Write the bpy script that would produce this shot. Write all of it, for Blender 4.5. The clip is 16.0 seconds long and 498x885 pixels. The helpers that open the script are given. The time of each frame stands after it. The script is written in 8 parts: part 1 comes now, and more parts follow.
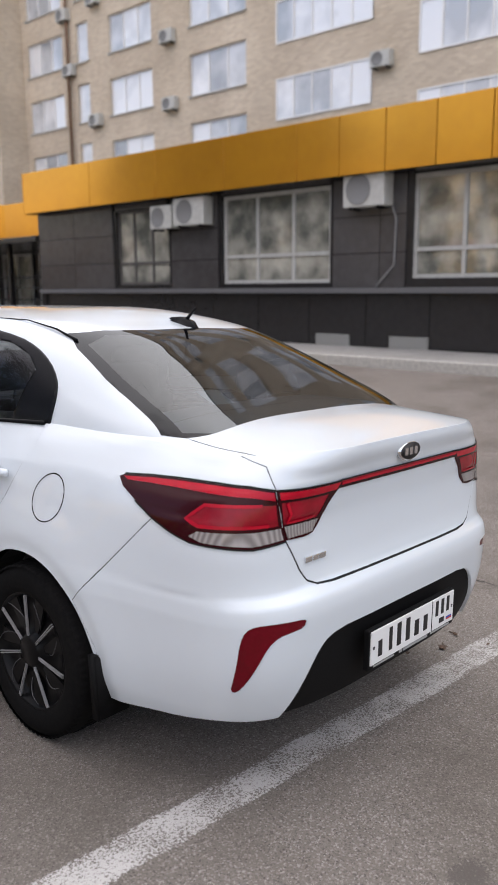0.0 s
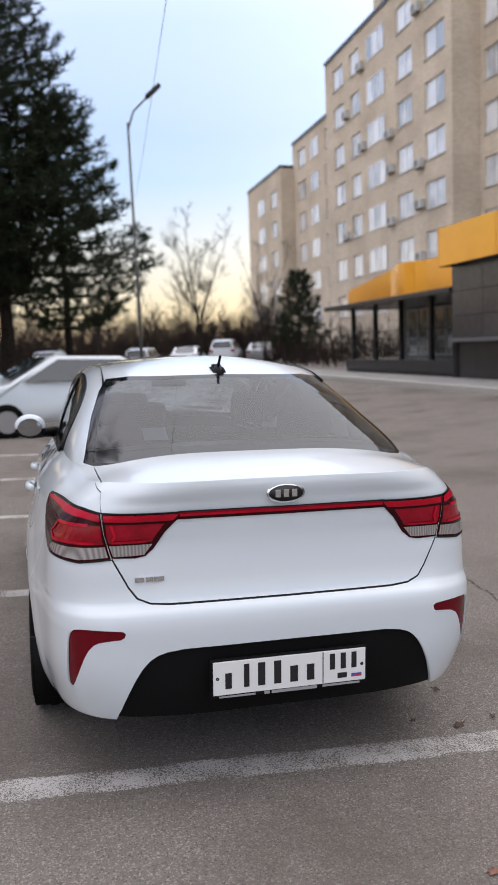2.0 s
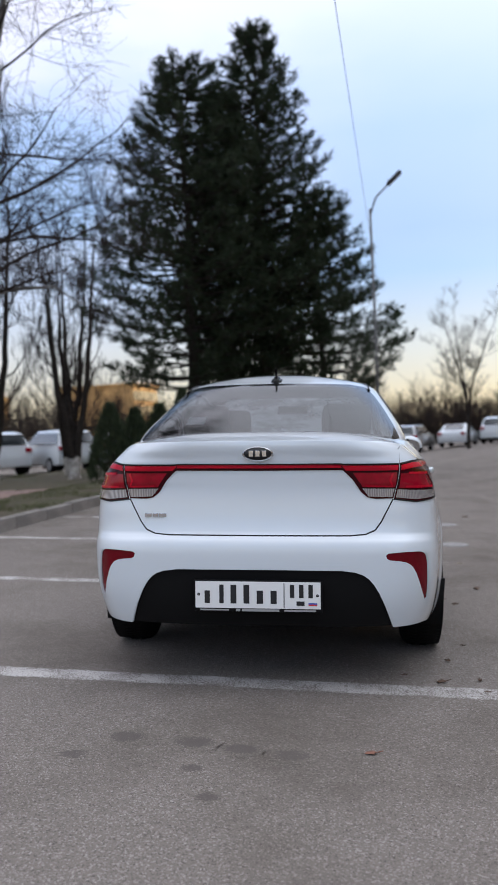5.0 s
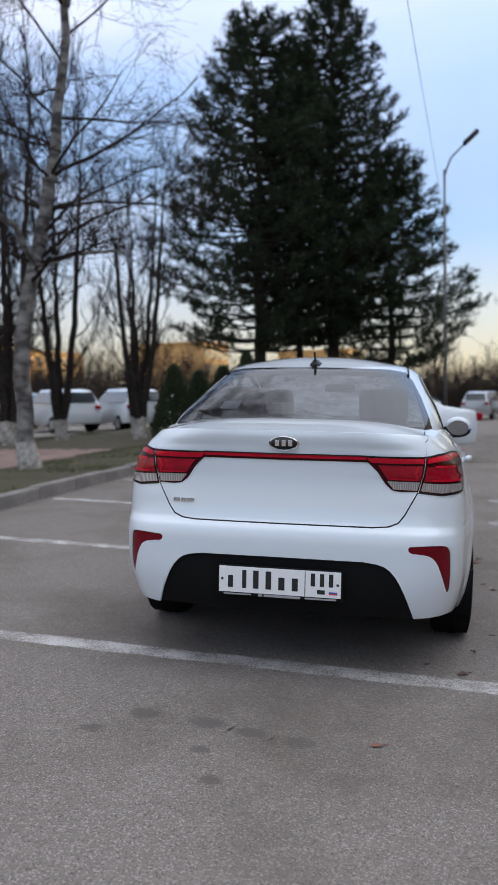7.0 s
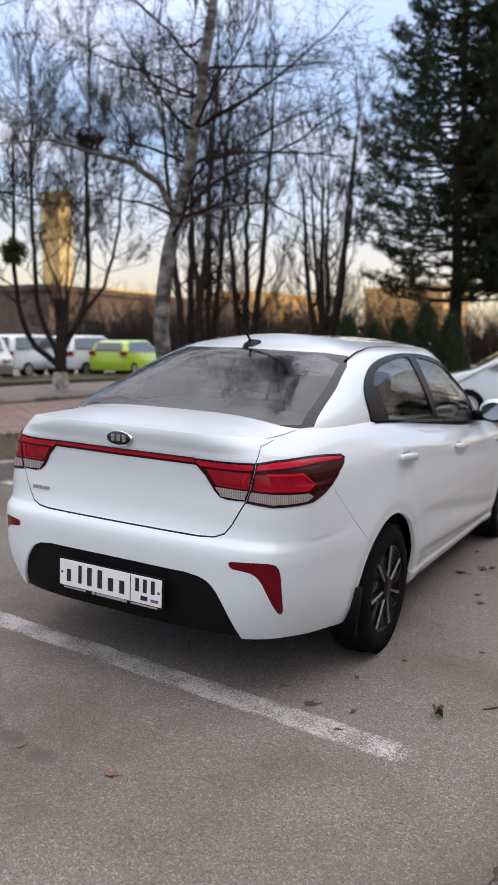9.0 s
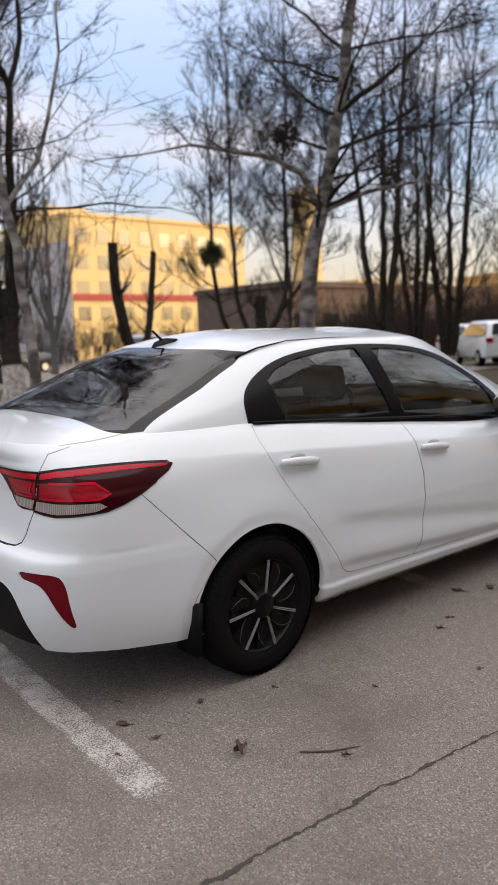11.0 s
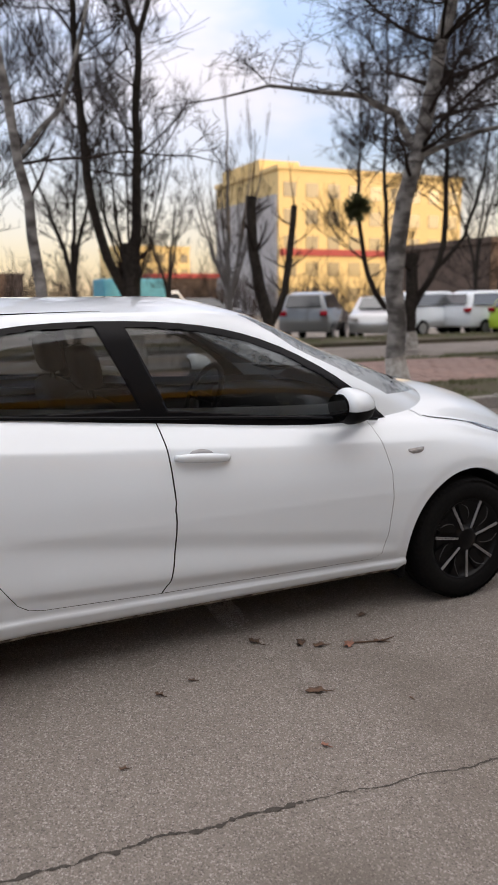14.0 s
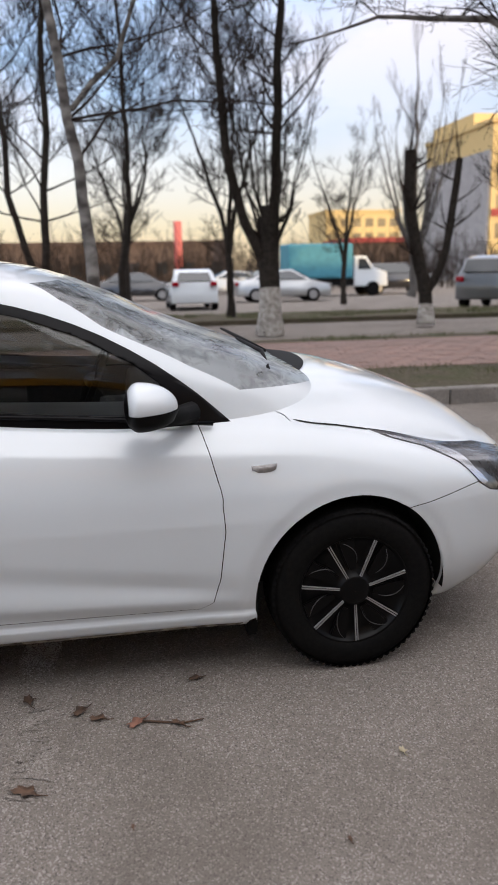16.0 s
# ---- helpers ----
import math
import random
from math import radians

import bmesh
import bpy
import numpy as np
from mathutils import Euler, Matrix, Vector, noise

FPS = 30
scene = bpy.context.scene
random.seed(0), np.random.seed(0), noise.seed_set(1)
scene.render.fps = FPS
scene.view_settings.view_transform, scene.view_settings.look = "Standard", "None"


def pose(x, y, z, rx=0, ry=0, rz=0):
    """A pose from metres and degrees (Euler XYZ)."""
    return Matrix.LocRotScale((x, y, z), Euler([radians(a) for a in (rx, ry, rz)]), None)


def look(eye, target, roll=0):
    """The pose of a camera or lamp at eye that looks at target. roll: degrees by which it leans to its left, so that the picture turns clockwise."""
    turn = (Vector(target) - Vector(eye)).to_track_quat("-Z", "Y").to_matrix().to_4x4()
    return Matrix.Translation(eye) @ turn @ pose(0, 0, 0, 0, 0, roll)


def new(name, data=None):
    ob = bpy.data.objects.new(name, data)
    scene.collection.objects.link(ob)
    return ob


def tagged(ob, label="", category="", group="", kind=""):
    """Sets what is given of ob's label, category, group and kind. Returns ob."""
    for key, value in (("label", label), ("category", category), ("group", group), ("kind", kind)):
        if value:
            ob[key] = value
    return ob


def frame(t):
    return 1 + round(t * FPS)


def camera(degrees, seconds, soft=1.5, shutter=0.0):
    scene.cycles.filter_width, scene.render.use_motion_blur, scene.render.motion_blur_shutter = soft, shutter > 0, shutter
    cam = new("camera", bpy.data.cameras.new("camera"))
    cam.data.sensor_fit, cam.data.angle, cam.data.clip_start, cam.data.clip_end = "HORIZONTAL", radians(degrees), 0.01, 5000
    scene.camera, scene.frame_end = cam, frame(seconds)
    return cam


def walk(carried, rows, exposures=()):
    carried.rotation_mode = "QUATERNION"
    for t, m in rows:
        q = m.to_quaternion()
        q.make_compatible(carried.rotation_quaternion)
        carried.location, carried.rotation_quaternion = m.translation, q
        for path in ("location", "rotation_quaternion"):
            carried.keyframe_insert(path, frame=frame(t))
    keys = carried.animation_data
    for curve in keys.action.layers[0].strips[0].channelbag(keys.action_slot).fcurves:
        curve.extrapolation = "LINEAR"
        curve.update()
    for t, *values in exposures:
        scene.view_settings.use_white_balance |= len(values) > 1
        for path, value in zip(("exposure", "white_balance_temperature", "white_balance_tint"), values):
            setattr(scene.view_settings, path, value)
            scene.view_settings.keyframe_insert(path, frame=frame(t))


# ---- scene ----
cam = camera(35.2, 16.0)
PATH = [
    (0, (-2.196, -1.257, 1.47), (-0.737, 0.066, 1.126), 0.8),
    (0.5, (-1.849, -1.629, 1.467), (-0.638, -0.062, 1.187), 1.1),
    (1, (-1.465, -1.886, 1.463), (-0.485, -0.158, 1.23), 0.3),
    (1.5, (-1.096, -2.201, 1.48), (-0.372, -0.35, 1.255), -0.2),
    (2, (-0.726, -2.382, 1.47), (-0.244, -0.454, 1.243), -0.5),
    (2.5, (-0.308, -2.575, 1.472), (-0.066, -0.602, 1.25), -0.7),
    (3, (0.075, -2.583, 1.449), (0.097, -0.592, 1.261), -0.8),
    (3.5, (0.361, -2.591, 1.446), (0.236, -0.599, 1.318), -0.9),
    (4, (0.446, -2.75, 1.413), (0.254, -0.761, 1.35), -1.0),
    (4.2, (0.434, -2.886, 1.36), (0.223, -0.897, 1.326), -1.0),
    (6.3, (0.234, -3.35, 0.789), (-0.032, -1.367, 0.783), 0.7),
    (6.5, (0.272, -3.349, 0.829), (-0.024, -1.371, 0.797), 0.7),
    (7, (0.524, -3.25, 1.208), (0.122, -1.294, 1.093), 1.0),
    (7.5, (0.788, -3.13, 1.382), (0.245, -1.216, 1.181), 1.5),
    (8, (1.156, -2.916, 1.408), (0.463, -1.059, 1.145), 2.1),
    (8.5, (1.604, -2.72, 1.435), (0.77, -0.923, 1.16), 2.3),
    (8.7, (1.747, -2.604, 1.44), (0.861, -0.832, 1.165), 2.3),
    (10.8, (3.091, -1.37, 1.493), (1.681, 0.018, 1.2), -0.5),
    (11, (3.17, -1.199, 1.494), (1.699, 0.121, 1.19), -1.0),
    (11.5, (3.329, -0.873, 1.491), (1.731, 0.283, 1.161), -1.6),
    (12, (3.43, -0.552, 1.488), (1.719, 0.419, 1.131), -1.7),
    (12.5, (3.5, -0.172, 1.499), (1.733, 0.684, 1.118), -1.3),
    (13, (3.617, 0.215, 1.543), (1.847, 1.059, 1.148), -0.6),
    (13.5, (3.632, 0.605, 1.548), (1.872, 1.467, 1.148), -0.1),
    (14, (3.642, 1.022, 1.537), (1.883, 1.884, 1.13), 0.1),
    (14.5, (3.617, 1.422, 1.536), (1.837, 2.232, 1.116), 0.0),
    (15, (3.503, 1.87, 1.52), (1.678, 2.562, 1.082), -0.3),
    (15.5, (3.435, 2.314, 1.512), (1.563, 2.847, 1.053), -0.7),
    (16, (3.306, 2.739, 1.498), (1.399, 3.097, 1.012), -0.8),
]
# the parking bay leans: the car's own frame is turned about its long axis
LEAN = 1.8
TILT = pose(0, 0, 0, 0, LEAN, 0)
walk(cam, [(t, TILT @ look(eye, target, roll)) for t, eye, target, roll in PATH], [(0.0, 0.34, 6490, 10), (2.0, 0.15, 6420, 10), (3.5, 0.09, 6270, 10), (6.5, -0.09, 5790, 7), (7.0, -0.05, 5870, 7), (7.5, 0.11, 6140, 8), (8.0, 0.26, 6240, 9), (11.0, 0.13, 6790, 11), (14.5, 0.15, 6740, 11), (16.0, 0.15, 6490, 10)])
# the phone keeps the car sharp and softens the distance
cam.data.dof.use_dof = True
cam.data.dof.focus_distance, cam.data.dof.aperture_fstop = 2.9, 4.0

# ---- world and light ----
SUN_AZ, SUN_EL = 50.0, 13.0
world = bpy.data.worlds.new("sky")
scene.world = world
world.use_nodes = True
wn = world.node_tree
bg = wn.nodes["Background"]
sky = wn.nodes.new("ShaderNodeTexSky")
sky.sky_type, sky.sun_disc = "NISHITA", False
sky.sun_elevation, sky.sun_rotation = radians(SUN_EL), radians(SUN_AZ)
sky.air_density, sky.dust_density, sky.ozone_density = 1.0, 1.5, 1.5
wn.links.new(sky.outputs[0], bg.inputs[0])
bg.inputs[1].default_value = 0.05
# thin high cloud: dim and warm at the horizon, bright overhead
tcw = wn.nodes.new("ShaderNodeTexCoord")
sxyz = wn.nodes.new("ShaderNodeSeparateXYZ")
wn.links.new(tcw.outputs["Generated"], sxyz.inputs[0])
ramp = wn.nodes.new("ShaderNodeValToRGB")
cr = ramp.color_ramp
cr.elements[0].position, cr.elements[0].color = 0.0, (0.80, 0.58, 0.36, 1)
cr.elements[1].position, cr.elements[1].color = 1.0, (0.98, 0.95, 0.94, 1)
for pos, col in ((0.05, (0.84, 0.68, 0.48)), (0.12, (0.80, 0.76, 0.74)), (0.20, (0.48, 0.66, 0.96)), (0.36, (0.52, 0.65, 0.94)), (0.55, (0.80, 0.79, 0.83))):
    e = cr.elements.new(pos)
    e.color = (*col, 1)
wn.links.new(sxyz.outputs[2], ramp.inputs[0])
cloud = wn.nodes.new("ShaderNodeTexNoise")
cloud.inputs["Scale"].default_value, cloud.inputs["Detail"].default_value = 2.2, 7
mp = wn.nodes.new("ShaderNodeMapping")
mp.inputs["Scale"].default_value = (1, 1, 2.6)
wn.links.new(tcw.outputs["Generated"], mp.inputs[0])
wn.links.new(mp.outputs[0], cloud.inputs["Vector"])
cmask = wn.nodes.new("ShaderNodeMapRange")
cmask.inputs[1].default_value, cmask.inputs[2].default_value, cmask.inputs[3].default_value, cmask.inputs[4].default_value = 0.41, 0.58, 0.0, 0.95
wn.links.new(cloud.outputs[0], cmask.inputs[0])
high = wn.nodes.new("ShaderNodeMapRange")
high.inputs[1].default_value, high.inputs[2].default_value = 0.06, 0.25
wn.links.new(sxyz.outputs[2], high.inputs[0])
cm = wn.nodes.new("ShaderNodeMath")
cm.operation = "MULTIPLY"
wn.links.new(cmask.outputs[0], cm.inputs[0])
wn.links.new(high.outputs[0], cm.inputs[1])
cmix = wn.nodes.new("ShaderNodeMix")
cmix.data_type = "RGBA"
cmix.inputs[7].default_value = (1.0, 0.92, 0.98, 1)
# the clouds stand over one half of the sky, the rest is clear
west = wn.nodes.new("ShaderNodeVectorMath")
west.operation = "DOT_PRODUCT"
west.inputs[1].default_value = (-1.0, 0.1, 0.35)
wn.links.new(tcw.outputs["Generated"], west.inputs[0])
bank = wn.nodes.new("ShaderNodeMapRange")
bank.inputs[1].default_value, bank.inputs[2].default_value, bank.inputs[3].default_value, bank.inputs[4].default_value = 0.15, 0.65, 0.12, 1.0
wn.links.new(west.outputs["Value"], bank.inputs[0])
cm2 = wn.nodes.new("ShaderNodeMath")
cm2.operation = "MULTIPLY"
wn.links.new(cm.outputs[0], cm2.inputs[0])
wn.links.new(bank.outputs[0], cm2.inputs[1])
wn.links.new(cm2.outputs[0], cmix.inputs[0])
wn.links.new(ramp.outputs[0], cmix.inputs[6])
glow = wn.nodes.new("ShaderNodeMapRange")
glow.inputs[1].default_value, glow.inputs[2].default_value, glow.inputs[3].default_value, glow.inputs[4].default_value = 0.25, 1.0, 0.76, 2.05
wn.links.new(sxyz.outputs[2], glow.inputs[0])
bg2 = wn.nodes.new("ShaderNodeBackground")
wn.links.new(cmix.outputs[2], bg2.inputs[0])
# the half of the sky towards the low sun is brighter
vdot = wn.nodes.new("ShaderNodeVectorMath")
vdot.operation = "DOT_PRODUCT"
vdot.inputs[1].default_value = (0.97, 0.0, 0.25)
wn.links.new(tcw.outputs["Generated"], vdot.inputs[0])
sunward = wn.nodes.new("ShaderNodeMapRange")
sunward.interpolation_type = "SMOOTHSTEP"
sunward.inputs[1].default_value, sunward.inputs[2].default_value, sunward.inputs[3].default_value, sunward.inputs[4].default_value = 0.25, 1.0, 1.0, 1.75
wn.links.new(vdot.outputs["Value"], sunward.inputs[0])
both_glow = wn.nodes.new("ShaderNodeMath")
both_glow.operation = "MULTIPLY"
wn.links.new(glow.outputs[0], both_glow.inputs[0])
away = wn.nodes.new("ShaderNodeMapRange")
away.interpolation_type = "SMOOTHSTEP"
away.inputs[1].default_value, away.inputs[2].default_value, away.inputs[3].default_value, away.inputs[4].default_value = -1.0, -0.2, 1.10, 1.0
wn.links.new(vdot.outputs["Value"], away.inputs[0])
sides = wn.nodes.new("ShaderNodeMath")
sides.operation = "MULTIPLY"
wn.links.new(sunward.outputs[0], sides.inputs[0])
wn.links.new(away.outputs[0], sides.inputs[1])
wn.links.new(sides.outputs[0], both_glow.inputs[1])
wn.links.new(both_glow.outputs[0], bg2.inputs[1])
addw = wn.nodes.new("ShaderNodeAddShader")
wn.links.new(bg.outputs[0], addw.inputs[0])
wn.links.new(bg2.outputs[0], addw.inputs[1])
wn.links.new(addw.outputs[0], wn.nodes["World Output"].inputs[0])
sun_data = bpy.data.lights.new("sun", "SUN")
sun_data.energy, sun_data.angle, sun_data.color = 3.4, radians(0.5), (1.0, 0.68, 0.34)
sun = new("sun", sun_data)
sun.matrix_world = look((math.sin(radians(SUN_AZ)) * math.cos(radians(SUN_EL)) * 60, math.cos(radians(SUN_AZ)) * math.cos(radians(SUN_EL)) * 60, math.sin(radians(SUN_EL)) * 60), (0, 0, 0))
scene.view_settings.exposure = 0.0

# ---- materials ----
MATS = {}


def mat(name, color=(0.5, 0.5, 0.5), rough=0.5, metal=0.0, grain=0.0, scale=20.0, bump=0.0, coat=0.0, second=None, blotch=0.0, blotch_scale=2.0, spec=0.5, rand=0.0):
    """A principled material with two scales of variation: fine grain and broad blotches."""
    if name in MATS:
        return MATS[name]
    m = bpy.data.materials.new(name)
    m.use_nodes = True
    nt = m.node_tree
    p = nt.nodes["Principled BSDF"]
    p.inputs["Roughness"].default_value, p.inputs["Metallic"].default_value = rough, metal
    p.inputs["Coat Weight"].default_value, p.inputs["Coat Roughness"].default_value = coat, 0.03
    p.inputs["Specular IOR Level"].default_value = spec
    p.inputs["Base Color"].default_value = (*color, 1)
    tc = nt.nodes.new("ShaderNodeTexCoord")
    if grain or blotch or rand:
        second = second or tuple(c * 0.55 for c in color)
        n1 = nt.nodes.new("ShaderNodeTexNoise")
        n1.inputs["Scale"].default_value, n1.inputs["Detail"].default_value = scale, 6
        n2 = nt.nodes.new("ShaderNodeTexNoise")
        n2.inputs["Scale"].default_value, n2.inputs["Detail"].default_value = blotch_scale, 4
        nt.links.new(tc.outputs["Object"], n1.inputs["Vector"])
        nt.links.new(tc.outputs["Object"], n2.inputs["Vector"])
        a = nt.nodes.new("ShaderNodeMapRange")
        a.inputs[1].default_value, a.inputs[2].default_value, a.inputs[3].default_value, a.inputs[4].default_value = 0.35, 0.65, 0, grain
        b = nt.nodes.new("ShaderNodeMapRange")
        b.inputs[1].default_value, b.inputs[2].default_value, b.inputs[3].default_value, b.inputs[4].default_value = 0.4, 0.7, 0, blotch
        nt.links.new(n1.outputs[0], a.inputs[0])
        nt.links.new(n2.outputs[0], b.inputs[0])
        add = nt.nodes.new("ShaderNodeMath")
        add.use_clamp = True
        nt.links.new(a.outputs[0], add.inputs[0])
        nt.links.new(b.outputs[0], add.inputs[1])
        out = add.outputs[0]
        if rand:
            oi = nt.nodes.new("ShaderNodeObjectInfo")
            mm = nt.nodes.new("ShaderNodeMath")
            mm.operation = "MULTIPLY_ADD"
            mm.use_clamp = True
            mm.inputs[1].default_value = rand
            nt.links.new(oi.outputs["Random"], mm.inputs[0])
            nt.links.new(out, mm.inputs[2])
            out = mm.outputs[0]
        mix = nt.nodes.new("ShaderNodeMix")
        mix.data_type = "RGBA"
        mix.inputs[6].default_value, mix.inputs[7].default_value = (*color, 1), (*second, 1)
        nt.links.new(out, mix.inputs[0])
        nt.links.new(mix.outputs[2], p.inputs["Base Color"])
        if bump:
            bp = nt.nodes.new("ShaderNodeBump")
            bp.inputs["Strength"].default_value, bp.inputs["Distance"].default_value = 1.0, bump
            nt.links.new(n1.outputs[0], bp.inputs["Height"])
            nt.links.new(bp.outputs[0], p.inputs["Normal"])
    MATS[name] = m
    return m


def glass(name, tint=(0.6, 0.6, 0.6), ior=1.5, rough=0.0):
    """Thin tinted glass: sees through, with a mirror gloss by Fresnel."""
    if name in MATS:
        return MATS[name]
    m = bpy.data.materials.new(name)
    m.use_nodes = True
    nt = m.node_tree
    nt.nodes.remove(nt.nodes["Principled BSDF"])
    tr, gl, fr, mx = (nt.nodes.new("ShaderNode" + k) for k in ("BsdfTransparent", "BsdfGlossy", "Fresnel", "MixShader"))
    tr.inputs[0].default_value, gl.inputs["Roughness"].default_value, fr.inputs[0].default_value = (*tint, 1), rough, ior
    nt.links.new(fr.outputs[0], mx.inputs[0])
    nt.links.new(tr.outputs[0], mx.inputs[1])
    nt.links.new(gl.outputs[0], mx.inputs[2])
    nt.links.new(mx.outputs[0], nt.nodes["Material Output"].inputs[0])
    MATS[name] = m
    return m


PAINT = mat("white_car_paint", (0.665, 0.715, 0.755), 0.3, coat=1.0, grain=0.05, scale=3.0, second=(0.62, 0.63, 0.64), blotch=0.06)
BLACK = mat("black_plastic", (0.004, 0.004, 0.0045), 0.6, spec=0.12, grain=0.5, scale=300, second=(0.009, 0.009, 0.009))
GLOSSBLACK = mat("gloss_black_trim", (0.005, 0.005, 0.006), 0.25, spec=0.12)
BORDER = mat("black_glazed_border", (0.004, 0.004, 0.005), 0.03, spec=0.38)
HUBBLACK = mat("hubcap_black", (0.003, 0.003, 0.0035), 0.3, spec=0.15)
GAP = mat("dark_joint", (0.004, 0.004, 0.004), 0.9)
RUBBER = mat("tyre_rubber", (0.004, 0.004, 0.0045), 0.8, spec=0.08, grain=0.6, scale=60, second=(0.009, 0.0085, 0.008), blotch=0.3)
SILVER = mat("silver_spoke", (0.40, 0.40, 0.41), 0.35, metal=0.6)
CHROME = mat("chrome", (0.75, 0.76, 0.78), 0.12, metal=1.0)
REDLENS = mat("red_lamp_lens", (0.30, 0.001, 0.014), 0.2, coat=0.25, spec=0.3, grain=0.6, scale=16, second=(0.17, 0.001, 0.005))
REDDARK = mat("dark_red_lamp_lens", (0.030, 0.0006, 0.003), 0.2, coat=0.15, spec=0.15)
REFLRED = mat("reflector_red", (0.15, 0.001, 0.008), 0.25, spec=0.25, grain=0.6, scale=30, second=(0.10, 0.001, 0.004))
HEADLENS = mat("headlamp_lens", (0.11, 0.11, 0.115), 0.08, coat=1.0, grain=0.8, scale=9, second=(0.025, 0.025, 0.027))
HEADSILVER = mat("headlamp_reflector", (0.55, 0.56, 0.58), 0.2, metal=0.7, coat=1.0)
REDBRIGHT = mat("bright_red_lamp_lens", (0.50, 0.002, 0.018), 0.25, coat=0.15, spec=0.25, grain=0.5, scale=12, second=(0.26, 0.0015, 0.016))
CLEARLENS = mat("clear_lamp_lens", (0.40, 0.38, 0.37), 0.15, coat=1.0, grain=0.6, scale=60, second=(0.16, 0.15, 0.15))


def ribbed(name, light, dark, scale):
    """Clear moulded plastic with fine ribs."""
    m = mat(name, light, 0.18, coat=0.8)
    nt = m.node_tree
    tc, wv, rp, bp = (nt.nodes.new("ShaderNode" + k) for k in ("TexCoord", "TexWave", "ValToRGB", "Bump"))
    wv.bands_direction = "DIAGONAL"
    wv.inputs["Scale"].default_value, wv.inputs["Distortion"].default_value, wv.inputs["Detail"].default_value = scale, 0.6, 2.0
    rp.color_ramp.elements[0].color, rp.color_ramp.elements[1].color = (*dark, 1), (*light, 1)
    bp.inputs["Distance"].default_value = 0.002
    mpg = nt.nodes.new("ShaderNodeMapping")
    mpg.inputs["Scale"].default_value = (1.0, 1.0, 0.0)
    nt.links.new(tc.outputs["Object"], mpg.inputs[0])
    nt.links.new(mpg.outputs[0], wv.inputs["Vector"])
    nt.links.new(wv.outputs["Fac"], rp.inputs[0])
    nt.links.new(rp.outputs[0], nt.nodes["Principled BSDF"].inputs["Base Color"])
    nt.links.new(wv.outputs["Fac"], bp.inputs["Height"])
    nt.links.new(bp.outputs[0], nt.nodes["Principled BSDF"].inputs["Normal"])
    return m


RIBLENS = ribbed("ribbed_clear_lens", (0.36, 0.33, 0.32), (0.20, 0.18, 0.175), 60.0)
CARGLASS = glass("tinted_car_glass", (0.50, 0.51, 0.50), 1.6)


def frosted(name, base, tint):
    """Glass with a thin uneven film of frost on it."""
    m = base.copy()
    m.name = name
    nt = m.node_tree
    out = nt.nodes["Material Output"]
    clear = out.inputs[0].links[0].from_socket
    tc, nz, fine, rg, ad, di, tl, film, mx = (nt.nodes.new("ShaderNode" + k) for k in ("TexCoord", "TexNoise", "TexNoise", "MapRange", "Math", "BsdfDiffuse", "BsdfTranslucent", "MixShader", "MixShader"))
    nz.inputs["Scale"].default_value, nz.inputs["Detail"].default_value = 3.5, 7
    fine.inputs["Scale"].default_value, fine.inputs["Detail"].default_value, fine.inputs["Distortion"].default_value = 16, 5, 1.5
    ad.operation = "MULTIPLY_ADD"
    ad.inputs[1].default_value = 0.5
    for q in (nz, fine):
        nt.links.new(tc.outputs["Object"], q.inputs["Vector"])
    nt.links.new(fine.outputs[0], ad.inputs[0])
    nt.links.new(nz.outputs[0], ad.inputs[2])
    rg.inputs[1].default_value, rg.inputs[2].default_value, rg.inputs[3].default_value, rg.inputs[4].default_value = 0.56, 0.86, 0.12, 0.62
    nt.links.new(ad.outputs[0], rg.inputs[0])
    di.inputs[0].default_value, tl.inputs[0].default_value = (*tint, 1), (*tint, 1)
    nt.links.new(di.outputs[0], film.inputs[1])
    nt.links.new(tl.outputs[0], film.inputs[2])
    nt.links.new(rg.outputs[0], mx.inputs[0])
    nt.links.new(clear, mx.inputs[1])
    nt.links.new(film.outputs[0], mx.inputs[2])
    nt.links.new(mx.outputs[0], out.inputs[0])
    MATS[name] = m
    return m


SCREENGLASS = frosted("frosted_windscreen", glass("windscreen_glass", (0.66, 0.70, 0.70), 2.2), (0.72, 0.78, 0.82))
REARGLASS = glass("rear_window_glass", (0.31, 0.34, 0.36), 1.85)
CABIN = mat("dark_cabin_cloth", (0.022, 0.021, 0.021), 0.85, grain=0.6, scale=90, second=(0.04, 0.038, 0.036))
PLATEWHITE = mat("plate_white", (0.75, 0.75, 0.74), 0.4)
INK = mat("plate_ink", (0.01, 0.01, 0.012), 0.5)


# ---- building helpers ----
def finish(name, bm, material, smooth=True):
    me = bpy.data.meshes.new(name)
    lay = bm.verts.layers.float_vector.get("surface_normal")
    normals = [tuple(v[lay]) for v in bm.verts] if lay else None
    bm.to_mesh(me)
    bm.free()
    for m in (material if isinstance(material, (list, tuple)) else [material]):
        me.materials.append(m)
    if smooth:
        me.polygons.foreach_set("use_smooth", [True] * len(me.polygons))
    if normals:
        me.normals_split_custom_set_from_vertices(normals)
    return me


def part(name, bm, material, parent, label="", smooth=True):
    ob = new(name, finish(name, bm, material, smooth))
    ob.parent = parent
    if label:
        tagged(ob, label)
    return ob


def thing(name, m, label, category, group="", kind=""):
    ob = new(name)
    ob.matrix_basis = m
    return tagged(ob, label, category, group, kind)


